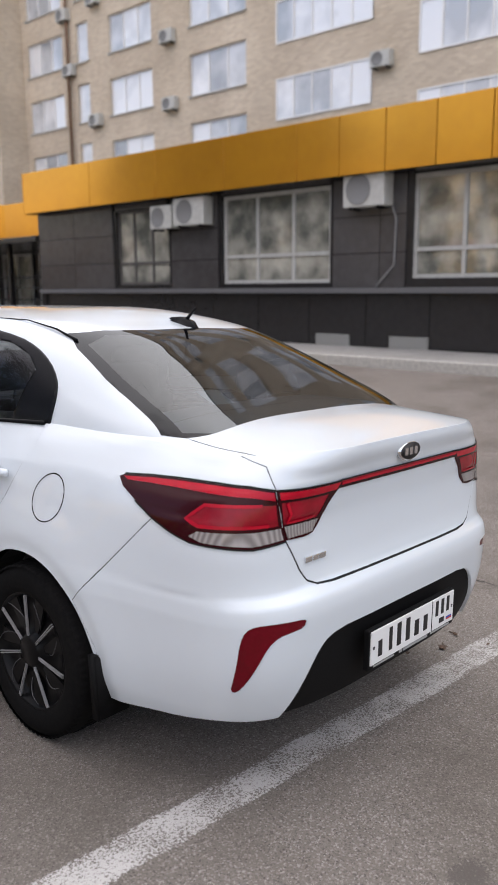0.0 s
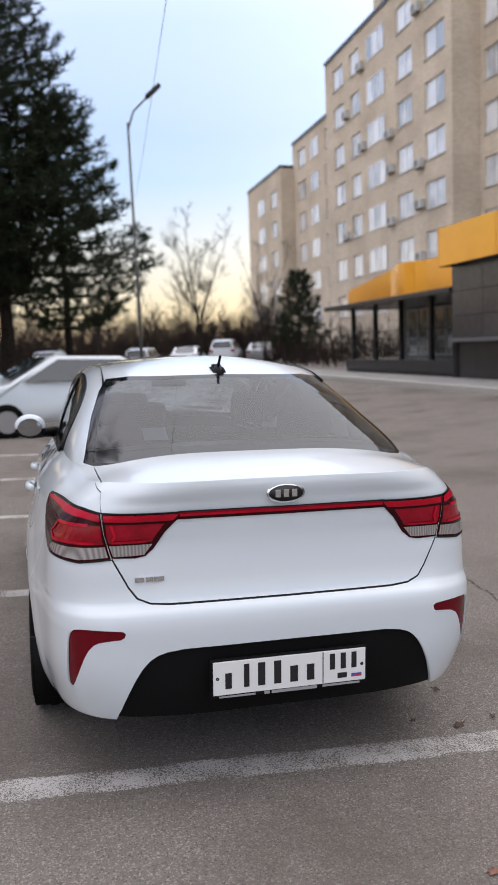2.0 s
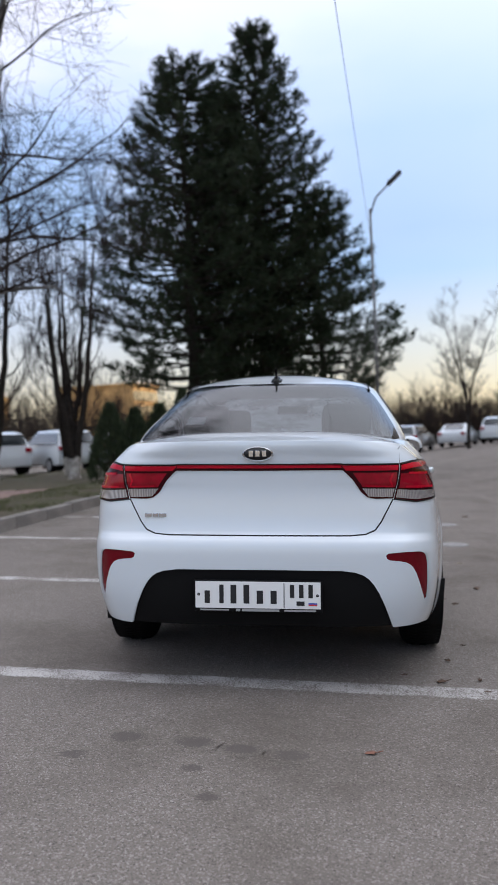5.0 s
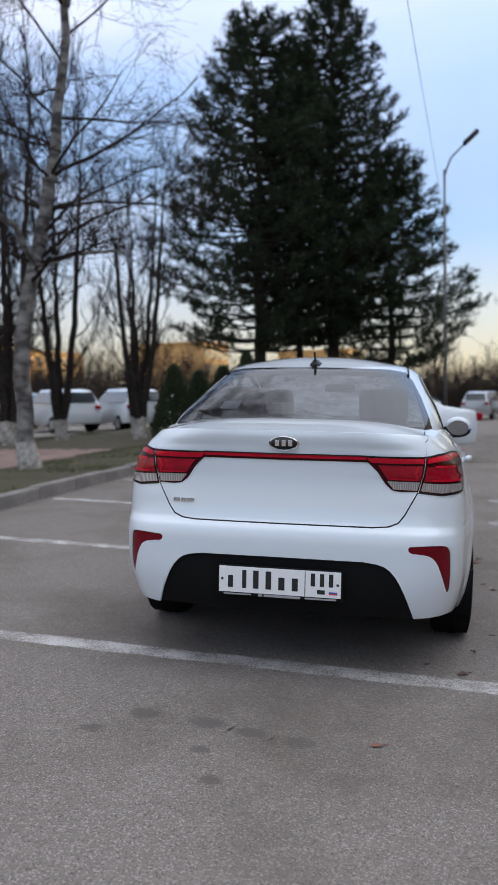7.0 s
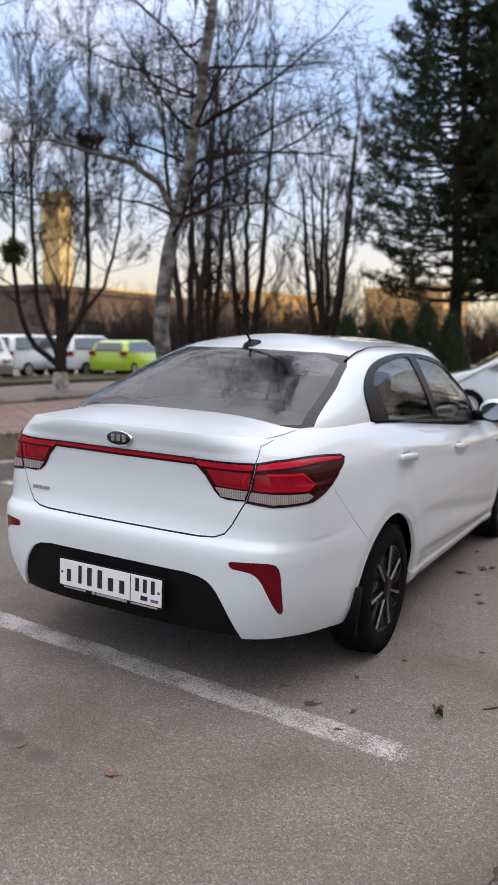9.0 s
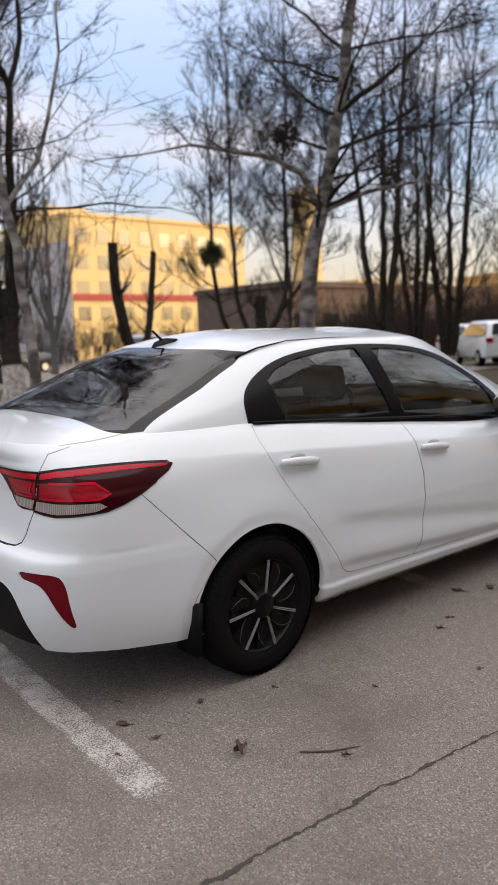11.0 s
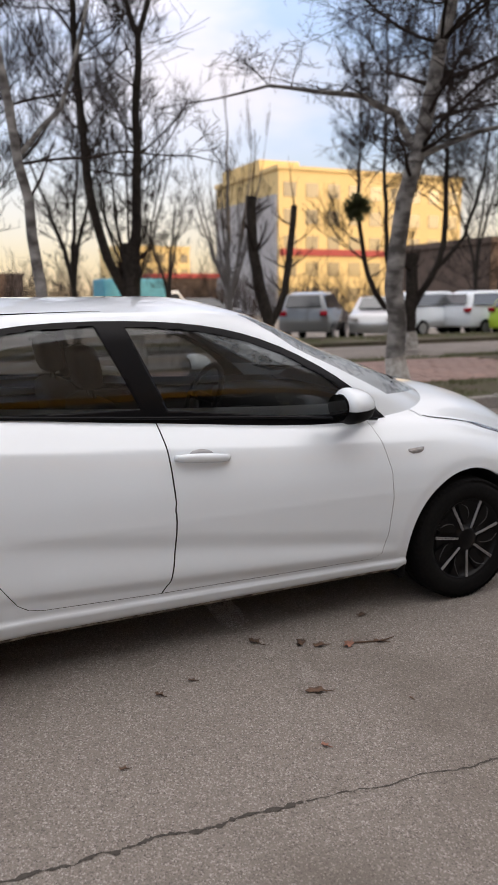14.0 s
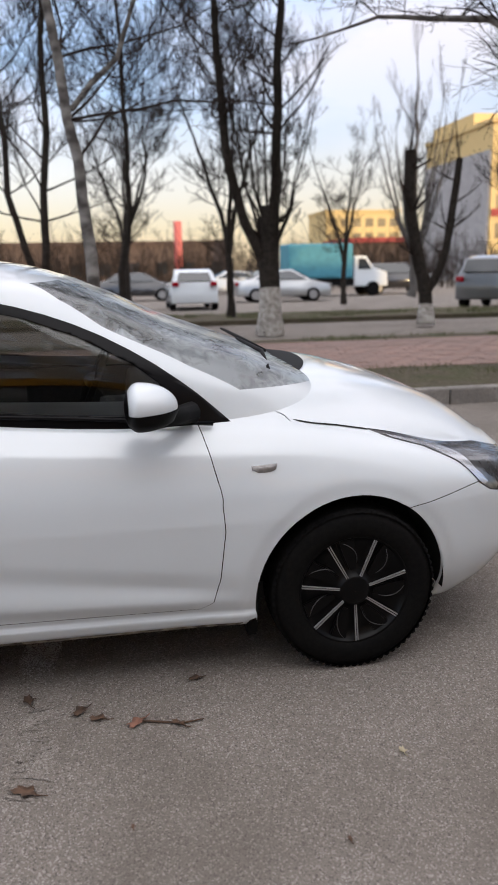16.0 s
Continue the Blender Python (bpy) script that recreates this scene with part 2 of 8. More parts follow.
def solid(name, bm, material, label, category, m=None, group="", kind="", smooth=False):
    ob = new(name, finish(name, bm, material, smooth))
    if m is not None:
        ob.matrix_basis = m
    return tagged(ob, label, category, group, kind)


def box(bm, x0, x1, y0, y1, z0, z1, bevel=0.0, m=None, mi=0):
    before = set(bm.faces)
    r = bmesh.ops.create_cube(bm, size=1.0)
    vs = r["verts"]
    for v in vs:
        v.co = Vector(((x0 + x1) / 2 + v.co.x * (x1 - x0), (y0 + y1) / 2 + v.co.y * (y1 - y0), (z0 + z1) / 2 + v.co.z * (z1 - z0)))
    if bevel:
        es = {e for v in vs for e in v.link_edges}
        r2 = bmesh.ops.bevel(bm, geom=list(es), offset=bevel, segments=2, affect="EDGES", profile=0.6)
        vs = list({v for f in set(bm.faces) - before for v in f.verts})
    if m is not None:
        bmesh.ops.transform(bm, matrix=m, verts=vs)
    if mi:
        for f in set(bm.faces) - before:
            f.material_index = mi
    return vs


def prism(bm, poly, axis, a, b, bevel=0.0):
    """A flat outline (list of 2D points) pushed from a to b along an axis."""
    def at(p, d):
        return {"x": (d, p[0], p[1]), "y": (p[0], d, p[1]), "z": (p[0], p[1], d)}[axis]
    lo, hi = [bm.verts.new(at(p, a)) for p in poly], [bm.verts.new(at(p, b)) for p in poly]
    n = len(poly)
    fs = [bm.faces.new(lo), bm.faces.new(hi[::-1])] + [bm.faces.new((lo[i], hi[i], hi[(i + 1) % n], lo[(i + 1) % n])) for i in range(n)]
    bmesh.ops.recalc_face_normals(bm, faces=fs)
    if bevel:
        es = list({e for f in fs[:2] for e in f.edges})
        bmesh.ops.bevel(bm, geom=es, offset=bevel, segments=2, affect="EDGES")


def tube(bm, pts, radii, sides=8, cap=True):
    """A tapering tube along points."""
    rings = []
    up = Vector((0.31, 0.17, 0.93)).normalized()
    for i, p in enumerate(pts):
        d = (Vector(pts[min(i + 1, len(pts) - 1)]) - Vector(pts[max(i - 1, 0)])).normalized()
        a = d.cross(up)
        if a.length < 1e-3:
            a = d.cross(Vector((1, 0, 0)))
        a.normalize()
        b = d.cross(a)
        rings.append([bm.verts.new(Vector(p) + float(radii[i]) * (math.cos(t) * a + math.sin(t) * b)) for t in (2 * math.pi * k / sides for k in range(sides))])
    for r0, r1 in zip(rings, rings[1:]):
        for k in range(sides):
            bm.faces.new((r0[k], r0[(k + 1) % sides], r1[(k + 1) % sides], r1[k]))
    if cap and sides > 2:
        bm.faces.new(rings[0][::-1])
        bm.faces.new(rings[-1])


def lathe(bm, prof, axis_m=None, seg=48):
    """Turns a profile of (radius, height) pairs about the local z axis."""
    rings = [[bm.verts.new((r * math.cos(2 * math.pi * k / seg), r * math.sin(2 * math.pi * k / seg), h)) for k in range(seg)] for r, h in prof]
    for r0, r1 in zip(rings, rings[1:]):
        for k in range(seg):
            bm.faces.new((r0[k], r0[(k + 1) % seg], r1[(k + 1) % seg], r1[k]))
    if axis_m is not None:
        bmesh.ops.transform(bm, matrix=axis_m, verts=[v for r in rings for v in r])


def curve(tab):
    """A smooth curve through (x, y) pairs, without overshoot."""
    xs, ys = np.array([p[0] for p in tab], float), np.array([p[1] for p in tab], float)
    d = np.diff(ys) / np.diff(xs)
    t = np.zeros(len(xs))
    t[0], t[-1] = d[0], d[-1]
    for i in range(1, len(xs) - 1):
        t[i] = 0 if d[i - 1] * d[i] <= 0 else 2 * d[i - 1] * d[i] / (d[i - 1] + d[i])

    def f(x):
        x = min(max(x, xs[0]), xs[-1])
        i = min(int(np.searchsorted(xs, x, side="right")) - 1, len(xs) - 2)
        h = xs[i + 1] - xs[i]
        s = (x - xs[i]) / h
        return float((2 * s**3 - 3 * s**2 + 1) * ys[i] + (s**3 - 2 * s**2 + s) * h * t[i] + (3 * s**2 - 2 * s**3) * ys[i + 1] + (s**3 - s**2) * h * t[i + 1])
    return f


def split_out(bm, poly, flat, region=None):
    """Cuts the outline poly (2D, in the plane that flat(co) gives) into bm and takes the faces inside out as a bmesh of their own.
    flat: 'xy' or 'yz' or 'xz'."""
    ia, ib = {"xy": (0, 1), "yz": (1, 2), "xz": (0, 2)}[flat]
    n = len(poly)
    amin, amax = min(p[0] for p in poly) - 0.03, max(p[0] for p in poly) + 0.03
    bmin, bmax = min(p[1] for p in poly) - 0.03, max(p[1] for p in poly) + 0.03

    def near(f):
        cs = [v.co for v in f.verts]
        return (max(c[ia] for c in cs) >= amin and min(c[ia] for c in cs) <= amax and max(c[ib] for c in cs) >= bmin and min(c[ib] for c in cs) <= bmax
                and (region is None or region(f.calc_center_median())))
    for i in range(n):
        p, q = poly[i], poly[(i + 1) % n]
        no = [0, 0, 0]
        no[ia], no[ib] = q[1] - p[1], p[0] - q[0]
        co = [0, 0, 0]
        co[ia], co[ib] = p[0], p[1]
        lo_a, hi_a, lo_b, hi_b = min(p[0], q[0]) - 0.002, max(p[0], q[0]) + 0.002, min(p[1], q[1]) - 0.002, max(p[1], q[1]) + 0.002
        fs = []
        for f in bm.faces:
            cs = [v.co for v in f.verts]
            if max(c[ia] for c in cs) >= lo_a and min(c[ia] for c in cs) <= hi_a and max(c[ib] for c in cs) >= lo_b and min(c[ib] for c in cs) <= hi_b:
                if region is None or region(f.calc_center_median()):
                    fs.append(f)
        if fs:
            geom = list({e for f in fs for e in f.edges}) + list({v for f in fs for v in f.verts}) + fs
            bmesh.ops.bisect_plane(bm, geom=geom, dist=1e-6, plane_co=co, plane_no=no)

    def inside(a, b):
        c = False
        for i in range(n):
            (xa, ya), (xb, yb) = poly[i], poly[i - 1]
            if (ya > b) != (yb > b) and a < (xb - xa) * (b - ya) / (yb - ya) + xa:
                c = not c
        return c
    got = []
    for f in bm.faces:
        c = f.calc_center_median()
        if (region is None or region(c)) and amin <= c[ia] <= amax and bmin <= c[ib] <= bmax and inside(c[ia], c[ib]):
            got.append(f)
    res = bmesh.new()
    vm = {}
    for f in got:
        vs = []
        for v in f.verts:
            if v not in vm:
                vm[v] = res.verts.new(v.co)
            vs.append(vm[v])
        res.faces.new(vs)
    bmesh.ops.delete(bm, geom=got, context="FACES")
    return res


def inset(poly, d):
    """The outline drawn in by d, corner by corner."""
    n = len(poly)
    area = sum(poly[i][0] * poly[(i + 1) % n][1] - poly[(i + 1) % n][0] * poly[i][1] for i in range(n))
    s = 1 if area > 0 else -1
    out = []
    for i in range(n):
        p, q, r = Vector(poly[i - 1]), Vector(poly[i]), Vector(poly[(i + 1) % n])
        e1, e2 = (q - p).normalized(), (r - q).normalized()
        n1, n2 = Vector((-e1.y, e1.x)) * s, Vector((-e2.y, e2.x)) * s
        m = n1 + n2
        k = d * 2 / max(m.length_squared, 0.5)
        out.append((q.x + m.x * k, q.y + m.y * k))
    return out


def shrink(bm, d):
    """Draws the open border of a flat panel in by d."""
    moves = {}
    for e in bm.edges:
        if len(e.link_faces) == 1:
            c = e.link_faces[0].calc_center_median()
            a, b = e.verts
            t = (b.co - a.co)
            if t.length < 1e-9:
                continue
            t.normalize()
            w = c - a.co
            w -= w.dot(t) * t
            if w.length < 1e-9:
                continue
            w.normalize()
            for v in e.verts:
                moves.setdefault(v, []).append(w)
    for v, ws in moves.items():
        s = Vector((0, 0, 0))
        for w in ws:
            s += w
        if s.length > 1e-6:
            v.co += s.normalized() * d


# ---- the parked white saloon: surfaces ----
YR = curve([(0.15, 0.12), (0.24, 0.065), (0.32, 0.036), (0.40, 0.022), (0.52, 0.014), (0.60, 0.010), (0.645, 0.016), (0.675, 0.045), (0.75, 0.062), (0.85, 0.068), (0.93, 0.06), (1.0, 0.045), (1.05, 0.03), (1.075, 0.035)])
YF = curve([(0.15, 4.20), (0.25, 4.33), (0.40, 4.40), (0.55, 4.40), (0.68, 4.36), (0.78, 4.27), (1.1, 4.0)])
WLOW = curve([(0.15, 0.78), (0.22, 0.810), (0.32, 0.844), (0.45, 0.860), (0.60, 0.864)])
VREL = curve([(0, 0.864), (0.25, 0.855), (0.5, 0.833), (0.7, 0.805), (0.84, 0.768), (0.93, 0.737), (1, 0.703)])
ZS = curve([(0.0, 1.072), (0.12, 1.06), (0.30, 1.045), (0.55, 1.062), (1.0, 1.064), (2.05, 0.99), (3.0, 0.922), (3.3, 0.915), (3.6, 0.897), (3.9, 0.84), (4.15, 0.765), (4.45, 0.72)])
ZB = curve([(0.0, 0.285), (0.2, 0.283), (0.35, 0.265), (0.6, 0.245), (0.95, 0.23), (1.35, 0.225), (3.1, 0.205), (3.9, 0.19), (4.4, 0.20)])
ZCENTRE = curve([(0.03, 1.078), (0.12, 1.088), (0.35, 1.108), (0.6, 1.115), (2.0, 1.06), (3.3, 1.045), (3.6, 1.02), (3.85, 0.965), (4.05, 0.895), (4.2, 0.83), (4.35, 0.74)])
YM = 2.2


def ring(w, yr, yf, nr, nf, k):
    """Half an outline in plan, from the middle of the tail to the middle of the nose, evenly spaced."""
    pts = []
    for t in np.linspace(0, math.pi / 2, 90):
        pts.append((w * math.sin(t) ** (2 / nr), YM - (YM - yr) * math.cos(t) ** (2 / nr)))
    for t in np.linspace(math.pi / 2, 0, 90)[1:]:
        pts.append((w * math.sin(t) ** (2 / nf), YM + (yf - YM) * math.cos(t) ** (2 / nf)))
    p = np.array(pts)
    s = np.concatenate([[0], np.cumsum(np.hypot(*np.diff(p, axis=0).T))])
    u = np.linspace(0, s[-1], k)
    return np.column_stack([np.interp(u, s, p[:, 0]), np.interp(u, s, p[:, 1])])


NA, DZ = 361, 0.0125
LEVELS = np.arange(0.15, 1.12, DZ)
PLAN = ring(0.83, 0.03, 4.38, 5.0, 5.0, NA)


def body_width(z, zs):
    if z <= 0.6 or zs <= 0.62:
        return WLOW(z)
    u = (z - 0.6) / (zs - 0.6)
    return VREL(u) if u <= 1 else 0.703 - 0.5 * (u - 1)


CORNER = curve([(0.15, 0.02), (0.30, 0.035), (0.50, 0.060), (0.65, 0.062), (0.80, 0.076), (0.95, 0.076), (1.08, 0.048)])


def corner(q, z):
    """Squares the rounded corners of the tail: pushes the outline out where it turns."""
    d = np.gradient(q, axis=0)
    n = np.column_stack([d[:, 1], -d[:, 0]]) / np.hypot(d[:, 0], d[:, 1])[:, None]
    s = np.concatenate([[0], np.cumsum(np.hypot(*np.diff(q, axis=0).T))])
    mid = s[int(np.argmin(np.abs(d[:NA // 3, 0] - d[:NA // 3, 1])))]
    return q + n * (CORNER(z) * np.exp(-((s - mid) / 0.20) ** 2))[:, None]


TABLE = np.zeros((len(LEVELS), NA, 2))
TOPZ = np.array([ZS(y) for y in PLAN[:, 1]])
for i, z in enumerate(LEVELS):
    narrow, wide = ring(0.5, YR(z), YF(z), 5.0, 5.0, NA), ring(0.9, YR(z), YF(z), 5.0, 5.0, NA)
    u = np.array([(body_width(z, zs) - 0.5) / 0.4 for zs in TOPZ])[:, None]
    TABLE[i] = corner(narrow * (1 - u) + wide * u, z)


def ease(t):
    t = min(max(t, 0.0), 1.0)
    return t * t * (3 - 2 * t)


def relief(y, z):
    """Pressed shapes of the flank: a scallop low on the doors, the sill, a soft waist line, flared wheel openings."""
    d = 0.0
    if 1.15 < y < 3.4:
        fade = ease((y - 1.2) / 0.45) * ease((3.22 - y) / 0.35)
        top, low = 0.525 - 0.13 * (y - 2.0), 0.372 - 0.055 * (y - 2.0)
        d -= fade * 0.007 * ease((top + 0.045 - z) / 0.07)
        d += fade * 0.015 * ease((top - 0.02 - z) / max(top - 0.02 - low, 0.05))
        d -= fade * 0.011 * ease((low + 0.006 - z) / 0.05)
        sill = 0.316 - 0.022 * (y - 1.5)
        d += 0.014 * ease((y - 1.25) / 0.1) * ease((3.3 - y) / 0.1) * ease((sill - 0.012 - z) / 0.022)
        d -= 0.012 * ease((0.245 - 0.012 * (y - 1.5) - z) / 0.03)
    if 0.5 < y < 3.5:
        zc = 0.935 - 0.06 * (y - 1.2)
        d += 0.007 * min(1, (y - 0.5) / 0.5, (3.5 - y) / 0.4) * math.exp(-abs(z - zc) / 0.05)
    if y < 0.8:
        d += 0.015 * math.exp(-((z - 0.90) / 0.13) ** 2) * ease((0.78 - y) / 0.4)
    for cy in (0.968, 3.578):
        r = math.hypot(y - cy, z - 0.30)
        if r < 0.62:
            d += 0.008 * ease((0.56 - r) / 0.16) - 0.005 * ease((0.418 - r) / 0.05)
    return d


def wall(a, z, off=0.0):
    """The flank, tail and nose: a runs along the half outline in metres of plan (0 at the tail's middle), z is the height."""
    def at(a, z):
        fi = min(max((z - 0.15) / DZ, 0), len(LEVELS) - 1.001)
        fj = min(max(a / ALEN * (NA - 1), 0), NA - 1.001)
        i, j = int(fi), int(fj)
        u, v = fi - i, fj - j
        p = (TABLE[i, j] * (1 - u) + TABLE[i + 1, j] * u) * (1 - v) + (TABLE[i, j + 1] * (1 - u) + TABLE[i + 1, j + 1] * u) * v
        return Vector((p[0] + relief(p[1], z) * min(1, p[0] / 0.6), p[1], z))
    p = at(a, z)
    if off:
        e = 0.006
        d1, d2 = at(min(a + e, ALEN), z) - at(max(a - e, 0), z), at(a, min(z + e, 1.1)) - at(a, z - e)
        n = d1.cross(d2)
        if n.length > 1e-12:
            p = p + n.normalized() * off
    return p


ALEN = float(np.sum(np.hypot(*np.diff(PLAN, axis=0).T)))


def a_of_x(x, z=0.6):
    f = min(max((z - 0.15) / DZ, 0), len(LEVELS) - 1.001)
    i = int(f)
    r = (TABLE[i] * (1 - f + i) + TABLE[i + 1] * (f - i))[:NA // 3]
    k = int(np.argmax(r[:, 0] > 0.985 * r[:, 0].max())) + 1
    return float(np.interp(x, r[:k, 0], np.arange(k))) / (NA - 1) * ALEN


def a_of_y(y, z=0.6):
    f = min(max((z - 0.15) / DZ, 0), len(LEVELS) - 1.001)
    i = int(f)
    row = TABLE[i, :, 1] * (1 - f + i) + TABLE[i + 1, :, 1] * (f - i)
    return float(np.interp(y, row, np.arange(NA))) / (NA - 1) * ALEN


def P(*pts):
    """Outline points for the wall: ('x', x, z) on the tail, ('y', y, z) on the flank."""
    return [((a_of_x if k == "x" else a_of_y)(u, z), z) for k, u, z in pts]


def fine(*pts, step=0.036):
    """The same outline points with more between them on the flank, where they stand under one another."""
    out = []
    for (k, u, z), (k2, u2, z2) in zip(pts, pts[1:]):
        n = max(1, int(abs(z2 - z) / step + 0.5)) if k == k2 == "y" and z < 1.05 and z2 < 1.05 and min(z, z2) > 0.3 else 1
        out += [(k, u + (u2 - u) * q / n, z + (z2 - z) * q / n) for q in range(n)]
    return P(*out, pts[-1])


YRG = curve([(0.85, 0.12), (1.0, 0.26), (1.06, 0.335), (1.10, 0.40), (1.2, 0.60), (1.30, 0.82), (1.375, 1.02), (1.42, 1.25), (1.45, 1.6)])
YFG = curve([(0.85, 3.75), (1.0, 3.56), (1.06, 3.42), (1.12, 3.27), (1.22, 3.00), (1.34, 2.74), (1.40, 2.58), (1.45, 2.2)])
WG = curve([(0.85, 0.735), (0.95, 0.712), (1.06, 0.694), (1.15, 0.668), (1.25, 0.630), (1.34, 0.588), (1.385, 0.555), (1.42, 0.48), (1.45, 0.2)])
NRG = curve([(0.85, 7), (1.09, 7), (1.2, 5.5), (1.31, 4.3), (1.45, 3.0)])
NFG = curve([(0.85, 4.5), (1.1, 4.2), (1.31, 3.6), (1.45, 2.6)])
GLEV = np.linspace(0.86, 1.40, 55)
GTAB = np.array([ring(WG(z), YRG(z), YFG(z), NRG(z), NFG(z), NA) for z in GLEV])

from mathutils.kdtree import KDTree


# ---- the parked white saloon: panels ----
COLS = np.concatenate([np.linspace(0, 1.6, 81), np.linspace(1.6, ALEN, 215)[1:]])


def flat_wall():
    bm = bmesh.new()
    cols = COLS
    rows = np.concatenate([np.linspace(0, 0.44, 37), np.linspace(0.44, 1, 30)[1:]])
    g = []
    for a in cols:
        y = float(np.interp(a / ALEN * (NA - 1), np.arange(NA), PLAN[:, 1]))
        zb, zs = ZB(y), ZS(y)
        g.append([bm.verts.new((a, zb + (zs - zb) * r, 0)) for r in rows])
    for c0, c1 in zip(g, g[1:]):
        for k in range(len(rows) - 1):
            bm.faces.new((c0[k], c1[k], c1[k + 1], c0[k + 1]))
    return bm


def top_of(a):
    return ZS(float(np.interp(a / ALEN * (NA - 1), np.arange(NA), PLAN[:, 1])))


def wrap(bm, off=0.0, rim=0.0):
    """Lays a flat panel onto the body; rim turns its open border inward."""
    lay = bm.verts.layers.float_vector.new("surface_normal")
    flat = {v: (v.co.x, v.co.y) for v in bm.verts}
    edge = [e for e in bm.edges if len(e.link_faces) == 1]
    if rim:
        edge = [e for e in edge if not all(v.co.x < 1e-4 or v.co.y > top_of(v.co.x) - 0.0015 for v in e.verts)]
        for e in edge:
            e.smooth = False
        r = bmesh.ops.extrude_edge_only(bm, edges=edge)
        for e in r["geom"]:
            if isinstance(e, bmesh.types.BMVert):
                flat[e] = (e.co.x, e.co.y, -rim)
    for v, f in flat.items():
        p = wall(f[0], f[1])
        n = (wall(f[0], f[1], 0.01) - p).normalized()
        v.co = p + n * (off + (f[2] if len(f) > 2 else 0))
        v[lay] = n
    return bm


def both(bm, mirror):
    """The other half of the car: a mirrored copy, added (mirror='add') or in place (mirror=True)."""
    lay = bm.verts.layers.float_vector.get("surface_normal")
    if mirror == "add":
        r = bmesh.ops.duplicate(bm, geom=bm.verts[:] + bm.edges[:] + bm.faces[:])
        vs = [e for e in r["geom"] if isinstance(e, bmesh.types.BMVert)]
        for v in vs:
            v.co.x = -v.co.x
            if lay:
                v[lay] = (-v[lay][0], v[lay][1], v[lay][2])
        for v in bm.verts:
            if lay and abs(v.co.x) < 0.0005:
                v[lay] = (0, v[lay][1], v[lay][2])
        bmesh.ops.reverse_faces(bm, faces=[e for e in r["geom"] if isinstance(e, bmesh.types.BMFace)])
        bmesh.ops.remove_doubles(bm, verts=bm.verts[:], dist=0.0006)
    elif mirror:
        for v in bm.verts:
            v.co.x = -v.co.x
            if lay:
                v[lay] = (-v[lay][0], v[lay][1], v[lay][2])
        bmesh.ops.reverse_faces(bm, faces=bm.faces[:])
    return bm


def smooth_source(bm, edge_normal=None):
    """Remembers the normals of a whole surface, for the panels that are cut from it."""
    bm.normal_update()
    kd = KDTree(len(bm.verts))
    ns = []
    for i, v in enumerate(bm.verts):
        kd.insert(v.co, i)
        ns.append(v.normal.copy())
    kd.balance()
    return kd, ns


def smoothed(bm, source):
    """Gives a cut panel the normals of the surface that it came from."""
    kd, ns = source
    lay = bm.verts.layers.float_vector.new("surface_normal")
    for v in bm.verts:
        n = Vector((0, 0, 0))
        for co, i, d in kd.find_n(v.co, 4):
            n += ns[i] / (d + 1e-5)
        v[lay] = n.normalized()
    return bm


def ribbon(pts, width=0.012, off=-0.004):
    """A dark strip along a joint of the body, a little under the paint."""
    bm = bmesh.new()
    fine = []
    for (a0, z0), (a1, z1) in zip(pts, pts[1:]):
        n = max(2, int(math.hypot(a1 - a0, z1 - z0) / 0.02))
        fine += [(a0 + (a1 - a0) * k / n, z0 + (z1 - z0) * k / n) for k in range(n)]
    fine.append(pts[-1])
    prev = None
    for i, (a, z) in enumerate(fine):
        p, q = fine[max(i - 1, 0)], fine[min(i + 1, len(fine) - 1)]
        d = Vector((q[0] - p[0], q[1] - p[1]))
        d = d.normalized() if d.length > 1e-9 else Vector((1, 0))
        nx, nz = -d.y * width / 2, d.x * width / 2
        cur = [bm.verts.new(wall(a + s * nx, z + s * nz, off)) for s in (-1, 1)]
        if prev:
            bm.faces.new((prev[0], cur[0], cur[1], prev[1]))
        prev = cur
    return bm


car = thing("white_saloon_car", TILT, "white four-door saloon car parked on grey asphalt, slightly dusty", "car")



def soften(poly, closed=True):
    """Cuts the corners of an outline once."""
    n = len(poly)
    out = [] if closed else [poly[0]]
    for k in range(n if closed else n - 1):
        (xa, ya), (xb, yb) = poly[k], poly[(k + 1) % n]
        out += [(0.75 * xa + 0.25 * xb, 0.75 * ya + 0.25 * yb), (0.25 * xa + 0.75 * xb, 0.25 * ya + 0.75 * yb)]
    return out if closed else out + [poly[-1]]


ARCH_R = P(*[("y", 0.968 + 0.352 * math.cos(t), 0.303 + 0.357 * math.sin(t)) for t in np.linspace(-0.35, math.pi + 0.12, 40)])
ARCH_F = P(*[("y", 3.576 + 0.358 * math.cos(t), 0.299 + 0.360 * math.sin(t)) for t in np.linspace(-0.45, math.pi + 0.42, 40)])
LAMP_IN = P(("x", 0.346, 0.970), ("x", 0.45, 0.969), ("x", 0.577, 0.968), ("x", 0.566, 0.90), ("x", 0.551, 0.826), ("x", 0.48, 0.824), ("x", 0.448, 0.830), ("x", 0.42, 0.853), ("x", 0.385, 0.905), ("x", 0.346, 0.946))
LAMP_OUT = P(("x", 0.581, 0.968), ("x", 0.63, 0.977), ("y", 0.24, 0.979), ("y", 0.36, 0.977), ("y", 0.46, 0.974), ("y", 0.560, 0.967), ("y", 0.578, 0.960), ("y", 0.55, 0.935), ("y", 0.49, 0.905), ("y", 0.41, 0.866), ("y", 0.34, 0.840), ("y", 0.27, 0.822), ("x", 0.65, 0.812), ("x", 0.555, 0.824), ("x", 0.570, 0.90))
